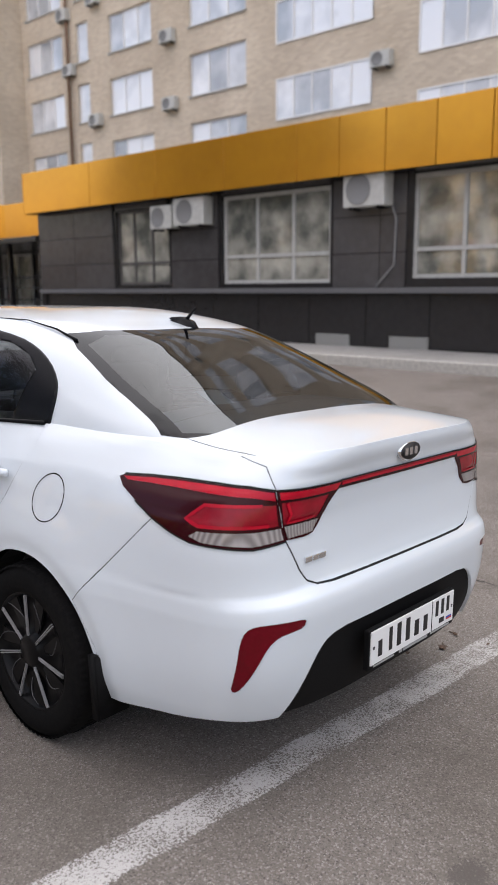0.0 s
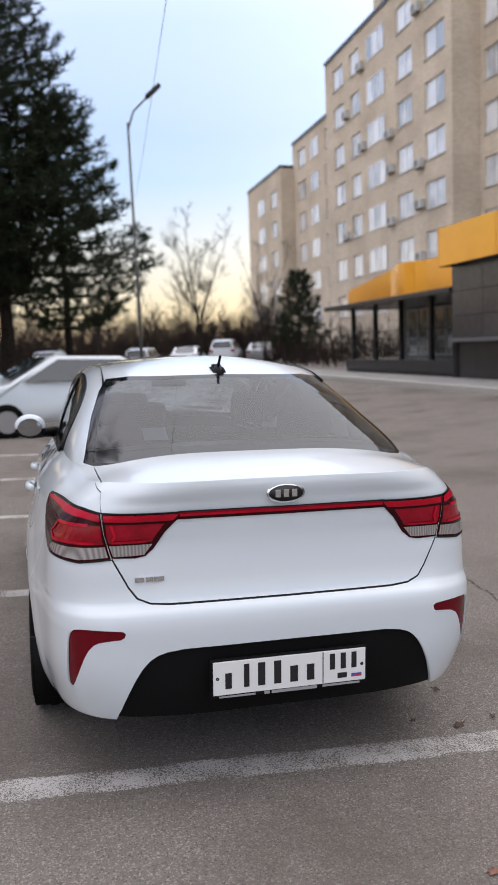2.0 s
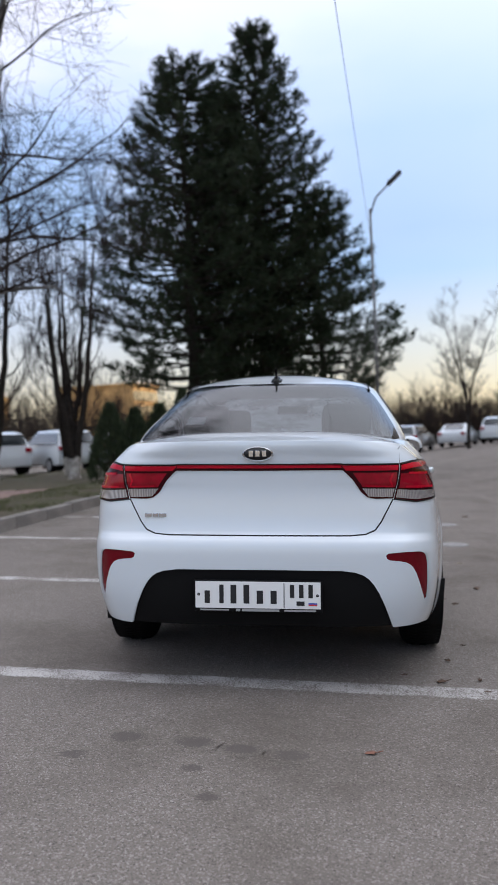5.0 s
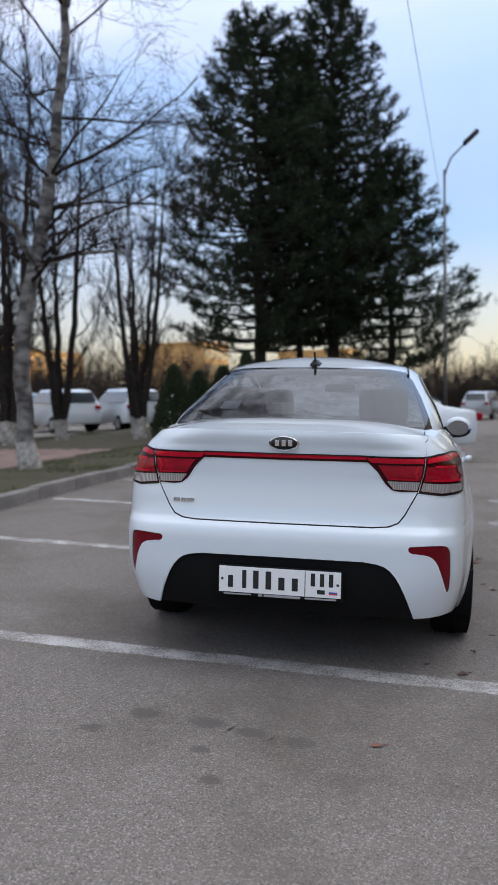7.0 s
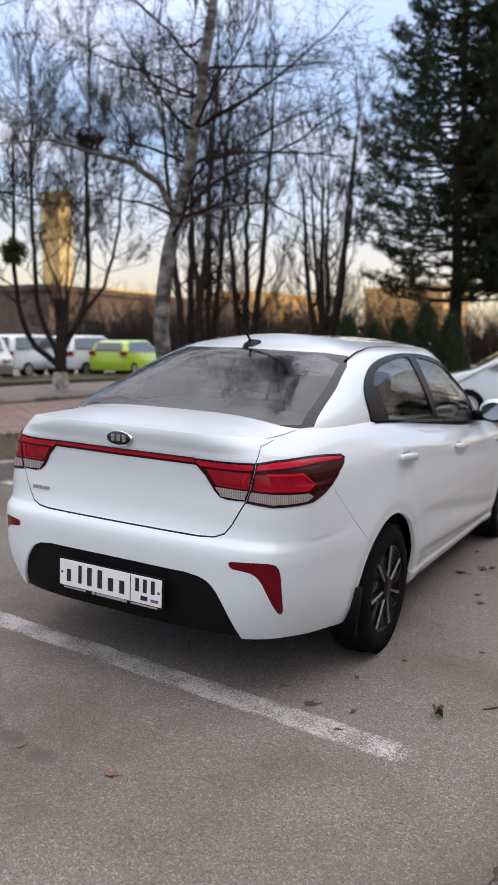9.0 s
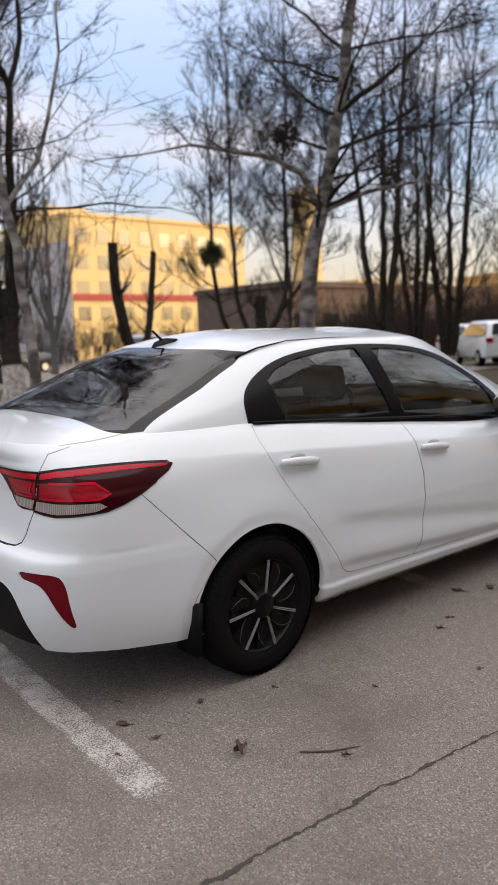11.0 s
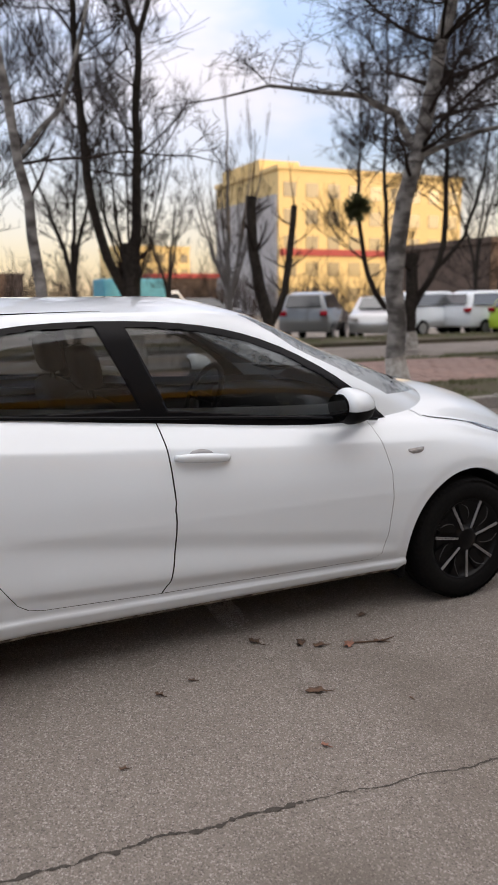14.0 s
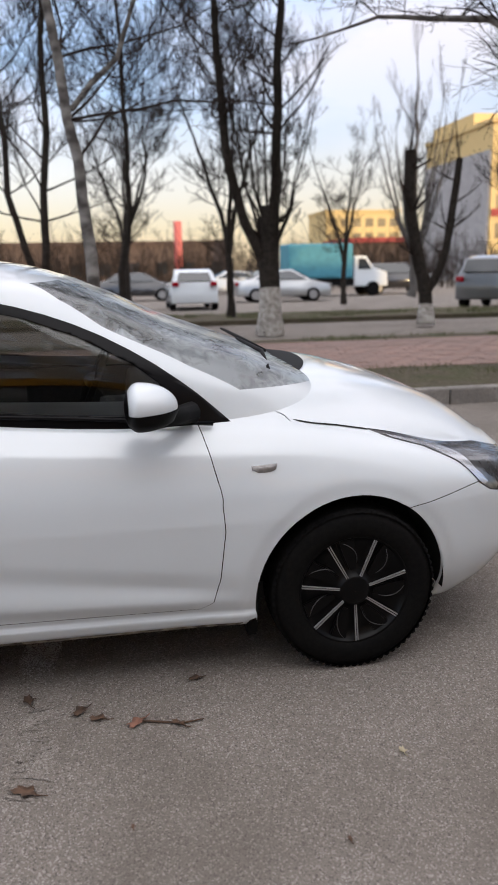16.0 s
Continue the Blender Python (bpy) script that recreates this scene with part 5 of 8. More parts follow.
gv = [[gm.verts.new((x, y, ground_z(x, y))) for y in ys] for x in xs]
for i in range(len(xs) - 1):
    for j in range(len(ys) - 1):
        gm.faces.new((gv[i][j], gv[i + 1][j], gv[i + 1][j + 1], gv[i][j + 1]))
solid("ground", gm, ASPHALT, "worn grey asphalt of the parking lot", "ground", kind="structure", smooth=True)


def strip(name, corners, material, label, category, lift=0.0015, kind="structure", rag=0.0):
    """A flat painted mark on the sloping ground, with slightly ragged edges."""
    bm = bmesh.new()
    wear = bm.verts.layers.float.new("wear")
    (a0, a1), (b0, b1) = corners
    n = 80
    rnd = random.Random(len(bpy.data.objects))
    prev = None
    for k in range(n + 1):
        t = k / n
        p, q = [Vector(u).lerp(Vector(v), t) for u, v in ((a0, a1), (b0, b1))]
        cur = []
        for w in (-0.12, 0.06, 0.2, 0.5, 0.8, 0.94, 1.12):
            c = p.lerp(q, w) + Vector((rnd.uniform(-rag, rag), rnd.uniform(-rag, rag)))
            v = bm.verts.new((c.x, c.y, ground_z(c.x, c.y) + (lift if 0 < w < 1 and k < n else -0.003)))
            v[wear] = (2.5 if w < 0 or w > 1 else 0.3 if w in (0.06, 0.94) else 0.1) + max(0, (t - 0.965) * 25)
            cur.append(v)
        for i in range(6 if prev else 0):
            bm.faces.new((prev[i], cur[i], cur[i + 1], prev[i + 1]))
        prev = cur
    return solid(name, bm, material, label, category, kind=kind)


for y, x1, m_ in ((0.255, 1.36, WORN), (2.58, 0.75, WORN), (4.98, 0.9, WORN), (7.25, 0.8, WORN), (9.6, 0.6, WORN)):
    strip("parking_line", (((-3.5, y + 0.245), (x1, y - 0.07)), ((-3.5, y + 0.10), (x1 - 0.06, y - 0.225))), m_, "worn white parking bay line on asphalt", "road marking", rag=0.006)
strip("parking_line", (((0.76, 2.55), (1.38, 2.54)), ((0.80, 2.42), (1.34, 2.39))), FAINT, "almost worn away end of a parking line", "road marking", rag=0.01)
strip("road_line", (((2.9, 4.0), (2.75, 26)), ((3.0, 4.0), (2.85, 26))), FAINT, "faint painted line along the driveway", "road marking", rag=0.008)


# dark damp spots behind the car
DAMP = painted("damp_asphalt", (0.105, 0.093, 0.083), (0.135, 0.120, 0.107), 0.80)
for x, y, r in ((-0.44, -0.46, 0.065), (-0.57, -0.63, 0.05), (-0.19, -0.49, 0.07), (-0.01, -0.54, 0.055), (0.18, -0.57, 0.06), (-0.15, -0.71, 0.04), (-0.06, -0.91, 0.035)):
    bm = bmesh.new()
    wear = bm.verts.layers.float.new("wear")
    rnd = random.Random(int(1000 * (x + 5)))
    r *= 1.5
    mid = bm.verts.new((x, y, ground_z(x) + 0.0012))
    rings = []
    for f in (0.5, 0.8, 1.15):
        rings.append([])
        for k in range(20):
            t = 2 * math.pi * k / 20
            px, py = x + r * f * math.cos(t) * rnd.uniform(0.9, 1.1), y + 0.75 * r * f * math.sin(t) * rnd.uniform(0.9, 1.1)
            v = bm.verts.new((px, py, ground_z(px) + 0.0012))
            v[wear] = {0.5: 0.2, 0.8: 0.8, 1.15: 2.5}[f]
            rings[-1].append(v)
    for k in range(20):
        q = (k + 1) % 20
        bm.faces.new((mid, rings[0][k], rings[0][q]))
        for r0, r1 in zip(rings, rings[1:]):
            bm.faces.new((r0[k], r1[k], r1[q], r0[q]))
    solid("damp_spot", bm, DAMP, "dark damp spot on the asphalt", "stain", kind="structure")


# a long crack in the asphalt
def crack(pts, w, name="asphalt_crack"):
    bm = bmesh.new()
    rnd = random.Random(5)
    prev = None
    for (x0, y0), (x1, y1) in zip(pts, pts[1:]):
        for k in range(40):
            t = k / 40
            y = y0 + (y1 - y0) * t
            x = x0 + (x1 - x0) * t + 0.022 * noise.noise(Vector((y * 7, 0, 3))) + 0.010 * noise.noise(Vector((y * 26, 5, 0))) + rnd.uniform(-0.002, 0.002)
            ww = w * rnd.uniform(0.25, 1.7)
            cur = [bm.verts.new((x + s * ww * rnd.uniform(0.4, 1.8), y, ground_z(x) + 0.0015)) for s in (-1, 1)]
            if prev:
                bm.faces.new((prev[0], cur[0], cur[1], prev[1]))
            prev = cur
    solid(name, bm, mat("crack_dirt", (0.05, 0.043, 0.036), 0.95, grain=0.6, scale=80), "dark irregular crack filled with dirt in the asphalt", "crack", kind="structure")


crack([(1.62, -0.6), (1.66, 0.0), (1.70, 0.6), (1.785, 1.35), (1.80, 1.65), (1.84, 2.1)], 0.0056)
crack([(1.84, 2.1), (1.92, 2.7), (1.99, 3.1), (2.05, 3.8)], 0.0020)

# fallen leaves, curled
LEAF = mat("dry_leaf", (0.11, 0.06, 0.035), 0.8, grain=0.7, scale=60, second=(0.05, 0.03, 0.02), rand=0.4)
LEAFRED = mat("reddish_leaf", (0.26, 0.12, 0.08), 0.8, grain=0.6, scale=60, second=(0.12, 0.06, 0.04))
LEAFPALE = mat("pale_leaf", (0.42, 0.36, 0.24), 0.8, grain=0.6, scale=60)


def leaf(x, y, size, curl, turn, material=None, label="dry brown curled leaf fallen on asphalt"):
    bm = bmesh.new()
    rnd = random.Random(int((x + y * 7) * 1000))
    n = 14
    mid = bm.verts.new((0, 0, size * 0.25 * curl))
    rim = []
    for k in range(n):
        t = 2 * math.pi * k / n
        r = size * (0.75 + 0.25 * math.cos(5 * t)) * rnd.uniform(0.8, 1.1)
        rim.append(bm.verts.new((r * math.cos(t), 0.62 * r * math.sin(t), size * curl * abs(math.sin(t * 1.5 + rnd.uniform(-0.3, 0.3))) + 0.002)))
    for k in range(n):
        bm.faces.new((mid, rim[k], rim[(k + 1) % n]))
    tube(bm, [(size * 0.8, 0, 0.003), (size * 1.5, size * 0.2, 0.004)], [0.0018, 0.001], 4)
    r = bmesh.ops.extrude_face_region(bm, geom=bm.faces[:])
    for v in [e for e in r["geom"] if isinstance(e, bmesh.types.BMVert)]:
        v.co.z += 0.0012
    solid("fallen_leaf", bm, material or LEAF, label, "leaf", Matrix.Translation((x, y, ground_z(x) + 0.002)) @ Matrix.Rotation(turn, 4, "Z"), "leaves on the asphalt", smooth=True)


for x, y, s, c, t, m_ in ((0.78, 0.28, 0.035, 0.15, 0.4, None), (1.24, 0.467, 0.042, 1.0, 2.0, None), (1.30, 2.456, 0.048, 0.2, 1.0, None), (0.44, -0.54, 0.03, 0.1, 0.2, LEAFRED), (0.96, 0.90, 0.016, 0.3, 0.0, None), (1.07, 1.91, 0.022, 0.5, 0.5, None), (1.03, 2.78, 0.045, 0.2, 2.2, LEAFRED), (0.98, 2.66, 0.035, 0.3, 1.2, None), (0.83, 2.43, 0.04, 0.3, 0.3, None), (0.93, 2.60, 0.04, 0.3, 2.3, None), (1.34, 3.57, 0.022, 0.2, 0.0, LEAFPALE), (1.06, 2.92, 0.03, 0.3, 0.7, None), (0.80, 3.0, 0.03, 0.3, 1.7, None), (1.02, 2.06, 0.02, 0.3, 0.7, None), (1.50, 0.72, 0.018, 0.6, 0.7, None), (1.24, 1.2, 0.014, 0.4, 0.0, None), (1.62, 2.3, 0.02, 0.3, 0.4, LEAFRED), (0.95, 0.31, 0.02, 0.3, 1.4, None), (0.62, 0.36, 0.018, 0.3, 0.4, None), (0.85, 0.6, 0.02, 0.5, 1.9, None), (1.66, 3.3, 0.014, 0.3, 0, None), (1.5, 2.75, 0.012, 0.3, 0, None), (1.45, 1.65, 0.018, 0.4, 1.1, None), (2.0, 7.5, 0.05, 0.4, 0.5, None), (0.95, 0.15, 0.014, 0.3, 0, None), (-1.3, -0.2, 0.02, 0.3, 1, None)):
    leaf(x, y, s, c, t, m_, *(["reddish flat leaf fallen on asphalt"] if m_ is LEAFRED else ["small pale leaf fallen on asphalt"] if m_ is LEAFPALE else []))
for pts in (((1.38, 0.62), (1.45, 0.70), (1.50, 0.80)), ((1.02, 2.80), (1.06, 2.93), (1.05, 3.0))):
    bm = bmesh.new()
    tube(bm, [(x, y, ground_z(x) + 0.005) for x, y in pts], [0.004, 0.0035, 0.002], 5)
    solid("twig", bm, LEAF, "thin dry brown twig lying on asphalt", "twig")
# iron covers in the driveway
for x, y in ((1.62, 6.6), (1.46, 4.79)):
    bm = bmesh.new()
    lathe(bm, [(0.001, 0.006), (0.10, 0.006), (0.102, 0.003), (0.115, 0.003), (0.117, 0.007), (0.15, 0.007), (0.155, 0.0)], None, 32)
    solid("drain_cover", bm, mat("cover_iron", (0.30, 0.29, 0.28), 0.7, grain=0.7, scale=40), "small round grey drain cover set in asphalt", "drain cover", Matrix.Translation((x, y, ground_z(x))) @ Matrix.Rotation(radians(LEAN), 4, "Y"), "drain covers")

# ---- kerb, lawn and brick path ----
CONCRETE = stone_mix("kerb_concrete", (0.27, 0.25, 0.23), (0.15, 0.14, 0.13), (0.36, 0.34, 0.32), 45, stain=0.7, stain_scale=1.5)
kerb = tagged(new("kerb"), "weathered grey concrete kerb stones along the lawn", "kerb", kind="structure")
bm = bmesh.new()
box(bm, -0.075, 0.075, -0.494, 0.494, -0.12, 0.15, 0.018)
kerb_mesh = finish("kerb_stone", bm, CONCRETE, False)
rnd = random.Random(3)
for k in range(46):
    y = -12 + k
    ob = new("kerb_stone", kerb_mesh)
    ob.parent = kerb
    ob.matrix_basis = pose(-3.66 + rnd.uniform(-0.008, 0.008), y + 0.5, ground_z(-3.6) + rnd.uniform(-0.01, 0.008), 0, rnd.uniform(-1, 1), rnd.uniform(-0.4, 0.4))


def rough_slab(name, x0, x1, y0, y1, z, amp, material, label, category, step=0.5, kind="structure"):
    bm = bmesh.new()
    nx, ny = max(2, int((x1 - x0) / step)), max(2, int((y1 - y0) / step))
    g = [[bm.verts.new((x0 + (x1 - x0) * i / nx, y0 + (y1 - y0) * j / ny, z + (amp * noise.noise(Vector((i * 0.7, j * 0.7, z))) if 0 < i < nx and 0 < j < ny else 0))) for j in range(ny + 1)] for i in range(nx + 1)]
    for i in range(nx):
        for j in range(ny):
            bm.faces.new((g[i][j], g[i + 1][j], g[i + 1][j + 1], g[i][j + 1]))
    edge = [e for e in bm.edges if len(e.link_faces) == 1]
    r = bmesh.ops.extrude_edge_only(bm, edges=edge)
    for v in [e for e in r["geom"] if isinstance(e, bmesh.types.BMVert)]:
        v.co.z = z - 0.25
    return solid(name, bm, material, label, category, kind=kind, smooth=False)


rough_slab("lawn", -5.6, -3.74, -12, 34, 0.235, 0.04, SOIL, "bare brown soil strip with thin grass", "lawn")
rough_slab("verge", -10.1, -9.3, -12, 60, 0.22, 0.04, SOIL, "narrow strip of soil and thin grass", "verge")
rough_slab("far_verge", -19.5, -16.2, -30, 30, 0.2, 0.05, SOIL, "strip of soil and thin grass between the roads", "verge", 0.8)
rough_slab("tree_lawn", -9.3, -5.6, 12.5, 40, 0.235, 0.05, SOIL, "bare brown soil under the pines", "lawn", 0.8)

GRASS = mat("thin_grass", (0.075, 0.095, 0.035), 0.8, grain=0.8, scale=9, second=(0.13, 0.12, 0.06))


def grass(name, x0, x1, y0, y1, z, n, h, seed):
    rnd = random.Random(seed)
    vs, fs = [], []
    for _ in range(n):
        x, y = rnd.uniform(x0, x1), rnd.uniform(y0, y1)
        if noise.noise(Vector((x * 0.8, y * 0.8, 3))) < -0.05:
            continue
        for _b in range(4):
            a, hh = rnd.uniform(0, 6.28), h * rnd.uniform(0.4, 1.2)
            w = 0.006
            bx, by = x + rnd.uniform(-0.04, 0.04), y + rnd.uniform(-0.04, 0.04)
            i = len(vs)
            vs += [(bx - w * math.cos(a), by - w * math.sin(a), z), (bx + w * math.cos(a), by + w * math.sin(a), z), (bx + rnd.uniform(-0.04, 0.04), by + rnd.uniform(-0.04, 0.04), z + hh)]
            fs.append((i, i + 1, i + 2))
    me = bpy.data.meshes.new(name)
    me.from_pydata(vs, [], fs)
    me.materials.append(GRASS)
    tagged(new(name, me), "thin patchy grass growing in bare soil", "grass", kind="stuff")


grass("grass", -5.55, -3.8, -2, 20, 0.22, 5200, 0.07, 1)
grass("grass", -10.05, -9.35, -2, 22, 0.20, 3600, 0.10, 2)
grass("grass", -19.3, -16.4, -4, 26, 0.18, 6000, 0.12, 4)

# brick path
BRICK = mat("pink_paving_brick", (0.30, 0.185, 0.15), 0.85, grain=0.6, scale=30, second=(0.19, 0.13, 0.11), blotch=0.4, rand=0.45)
rough_slab("brick_path", -9.3, -5.6, -12, 12.5, 0.215, 0.0, mat("path_sand", (0.13, 0.11, 0.10), 0.95, grain=0.6, scale=50), "sand bed of the brick path", "path", 1.0)
path = tagged(bpy.data.objects["brick_path"], "pinkish brick paved footpath beyond the kerb", "path")
bm = bmesh.new()
box(bm, -0.098, 0.098, -0.148, 0.148, -0.03, 0.028, 0.006)
brick_mesh = finish("paving_brick", bm, BRICK, False)
tri = [(v.co.copy()) for v in brick_mesh.vertices]
polys = [tuple(p.vertices) for p in brick_mesh.polygons]
vs, fs, count = [], [], 0
rnd = random.Random(8)
for i in range(18):
    for j in range(80):
        x, y = -9.2 + i * 0.204 + 0.1, -11.9 + j * 0.304 + (0.15 if i % 2 else 0)
        m = pose(x, y, 0.215 + rnd.uniform(-0.004, 0.004), rnd.uniform(-0.6, 0.6), rnd.uniform(-0.6, 0.6), rnd.uniform(-0.5, 0.5))
        if y > 12.3:
            continue
        if x > -8.0 and 4.0 < y < 9.9 and count < 300:
            ob = new("paving_brick", brick_mesh)
            ob.parent, ob.matrix_basis = path, m
            count += 1
        else:
            b = len(vs)
            vs += [m @ c for c in tri]
            fs += [tuple(b + q for q in p) for p in polys]
me = bpy.data.meshes.new("more_paving_bricks")
me.from_pydata(vs, [], fs)
me.materials.append(BRICK)
ob = tagged(new("more_paving_bricks", me), kind="stuff")
ob.parent = path

# ---- the shop and the apartment blocks ----
SLATE = mat("grey_facade_panel", (0.050, 0.046, 0.046), 0.2, grain=0.25, scale=6, second=(0.10, 0.098, 0.10), blotch=0.3, blotch_scale=0.5, rand=0.35)
PLINTH = mat("dark_plinth", (0.022, 0.021, 0.022), 0.25, grain=0.4, scale=8)
ORANGE = mat("orange_fascia", (0.95, 0.45, 0.04), 0.16, metal=0.6, grain=0.12, scale=5, second=(0.58, 0.26, 0.035), blotch=0.2, blotch_scale=0.7, rand=0.2)
WINDOWFRAME = mat("pale_window_frame", (0.50, 0.50, 0.48), 0.45, grain=0.3, scale=12)
WHITEFRAME = mat("white_window_frame", (0.82, 0.82, 0.81), 0.45)
# pale blotches put reflections and blinds into the shop glass colour
SHOPGLASS = mat("shop_glass_painted_reflections", (0.13, 0.135, 0.12), 0.04, coat=1.0, spec=1.0, blotch=0.95, blotch_scale=1.6, second=(0.60, 0.58, 0.50))
# reflected sky is put into the panes as pale blue-white tones
HOMEGLASS = mat("apartment_glass_painted_sky", (0.30, 0.33, 0.37), 0.05, coat=1.0, spec=1.0, rand=1.0, second=(0.92, 0.94, 0.97), blotch=0.6, blotch_scale=0.7)


def brick_wall(name, c1, c2, mortar, w=0.26, h=0.085):
    m = bpy.data.materials.new(name)
    m.use_nodes = True
    nt = m.node_tree
    N, L = nt.nodes.new, nt.links.new
    p = nt.nodes["Principled BSDF"]
    p.inputs["Roughness"].default_value = 0.85
    tc = N("ShaderNodeTexCoord")
    sp, cb, ad = N("ShaderNodeSeparateXYZ"), N("ShaderNodeCombineXYZ"), N("ShaderNodeMath")
    L(tc.outputs["Object"], sp.inputs[0])
    L(sp.outputs[0], ad.inputs[0])
    L(sp.outputs[1], ad.inputs[1])
    L(ad.outputs[0], cb.inputs[0])
    L(sp.outputs[2], cb.inputs[1])
    b = N("ShaderNodeTexBrick")
    b.inputs["Color1"].default_value, b.inputs["Color2"].default_value, b.inputs["Mortar"].default_value = (*c1, 1), (*c2, 1), (*mortar, 1)
    b.inputs["Scale"].default_value, b.inputs["Mortar Size"].default_value = 1.0, 0.012
    b.inputs["Brick Width"].default_value, b.inputs["Row Height"].default_value = w, h
    L(cb.outputs[0], b.inputs["Vector"])
    n = N("ShaderNodeTexNoise")
    n.inputs["Scale"].default_value, n.inputs["Detail"].default_value = 0.35, 8
    L(tc.outputs["Object"], n.inputs["Vector"])
    mx = N("ShaderNodeMix")
    mx.data_type, mx.blend_type = "RGBA", "MULTIPLY"
    r = N("ShaderNodeValToRGB")
    r.color_ramp.elements[0].position, r.color_ramp.elements[1].position = 0.3, 0.7
    r.color_ramp.elements[0].color, r.color_ramp.elements[1].color = (0.72, 0.70, 0.68, 1), (1, 1, 1, 1)
    L(n.outputs[0], r.inputs[0])
    mx.inputs[0].default_value = 0.9
    L(b.outputs["Color"], mx.inputs[6])
    L(r.outputs[0], mx.inputs[7])
    L(mx.outputs[2], p.inputs["Base Color"])
    bp = N("ShaderNodeBump")
    bp.inputs["Distance"].default_value = 0.01
    L(b.outputs["Fac"], bp.inputs["Height"])
    bp.invert = True
    L(bp.outputs[0], p.inputs["Normal"])
    MATS[name] = m
    return m


TANBRICK = brick_wall("tan_brick", (0.80, 0.69, 0.54), (0.64, 0.53, 0.40), (0.70, 0.62, 0.51))


def wall_sheet(bm, x, y0, y1, z0, z1, holes, depth=0.16):
    """A facade facing -x: a grid of faces around rectangular holes (y0, y1, z0, z1), with reveals."""
    ysn = sorted({y0, y1, *(h[0] for h in holes), *(h[1] for h in holes)})
    zsn = sorted({z0, z1, *(h[2] for h in holes), *(h[3] for h in holes)})
    ysn, zsn = [v for v in ysn if y0 <= v <= y1], [v for v in zsn if z0 <= v <= z1]
    cache = {}

    def vert(*c):
        k = tuple(round(q, 4) for q in c)
        if k not in cache:
            cache[k] = bm.verts.new(c)
        return cache[k]
    boxes = np.array(holes) if holes else np.zeros((0, 4))
    for ya, yb in zip(ysn, ysn[1:]):
        for za, zb in zip(zsn, zsn[1:]):
            cy, cz = (ya + yb) / 2, (za + zb) / 2
            if len(boxes) and np.any((boxes[:, 0] < cy) & (cy < boxes[:, 1]) & (boxes[:, 2] < cz) & (cz < boxes[:, 3])):
                continue
            bm.faces.new((vert(x, ya, za), vert(x, ya, zb), vert(x, yb, zb), vert(x, yb, za)))
    for ya, yb, za, zb in holes:
        a, b = [(ya, za), (yb, za), (yb, zb), (ya, zb)], depth
        for (p, q), (r, s) in zip(a, a[1:] + a[:1]):
            bm.faces.new((vert(x, p, q), vert(x, r, s), vert(x + b, r, s), vert(x + b, p, q)))


def window(parent, x, y0, y1, z0, z1, mullions, transom=None, frame_m=None, glass_m=None, w=0.06, name="window"):
    """A window facing -x: frame with bars, and its panes."""
    bm = bmesh.new()
    fm = frame_m or WHITEFRAME
    ycut = [y0, y0 + w] + [c for m in mullions for c in (m - w / 2, m + w / 2)] + [y1 - w, y1]
    zcut = [z0, z0 + w] + ([transom - w / 2, transom + w / 2] if transom else []) + [z1 - w, z1]
    grid = {}

    def at(a, b, c):
        if (a, b, c) not in grid:
            grid[a, b, c] = bm.verts.new((x + 0.07 * a, ycut[b], zcut[c]))
        return grid[a, b, c]
    for b in range(len(ycut) - 1):
        for c in range(len(zcut) - 1):
            if b % 2 and c % 2:
                continue
            bm.faces.new((at(0, b, c), at(0, b, c + 1), at(0, b + 1, c + 1), at(0, b + 1, c)))
            if b % 2 and c < len(zcut) - 2:
                bm.faces.new((at(0, b, c + 1), at(1, b, c + 1), at(1, b + 1, c + 1), at(0, b + 1, c + 1)))
            if b % 2 and c:
                bm.faces.new((at(0, b, c), at(0, b + 1, c), at(1, b + 1, c), at(1, b, c)))
            if c % 2 and b < len(ycut) - 2:
                bm.faces.new((at(0, b + 1, c), at(0, b + 1, c + 1), at(1, b + 1, c + 1), at(1, b + 1, c)))
            if c % 2 and b:
                bm.faces.new((at(0, b, c), at(1, b, c), at(1, b, c + 1), at(0, b, c + 1)))
    fr = part(name, bm, fm, parent, "", False)
    ysn = [y0 + w] + list(mullions) + [y1 - w]
    for ya, yb in zip(ysn, ysn[1:]):
        bm = bmesh.new()
        vs = [bm.verts.new(c) for c in ((x + 0.035, ya, z0), (x + 0.035, ya, z1), (x + 0.035, yb, z1), (x + 0.035, yb, z0))]
        bm.faces.new(vs)
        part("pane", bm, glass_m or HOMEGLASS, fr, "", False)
    return fr


AIRCON = mat("aircon_white", (0.55, 0.55, 0.52), 0.5, grain=0.3, scale=10)


def aircon(x, y, z, w=0.82, h=0.56, d=0.30):
    t = thing("air_conditioner", Matrix.Translation((x, y, z)), "off-white outdoor air conditioner unit on the wall", "air conditioner", "air conditioners")
    bm = bmesh.new()
    box(bm, -d, 0, -w / 2, w / 2, 0, h, 0.02)
    part("casing", bm, AIRCON, t, "", False)
    bm = bmesh.new()
    lathe(bm, [(0.001, 0.0), (0.06, 0.012), (h * 0.40, 0.004), (h * 0.42, 0.012), (h * 0.44, 0.0)], Matrix.Translation((-d - 0.002, w * 0.13, h / 2)) @ Matrix.Rotation(-math.pi / 2, 4, "Y"), 28)
    part("fan_grille", bm, mat("grille_grey", (0.20, 0.20, 0.20), 0.6), t, "dark round fan grille")
    for s in (-1, 1):
        bm = bmesh.new()
        box(bm, -d, 0.0, s * w * 0.33 - 0.02, s * w * 0.33 + 0.02, -0.04, 0.0)
        part("bracket", bm, BLACK, t, "", False)
    return t


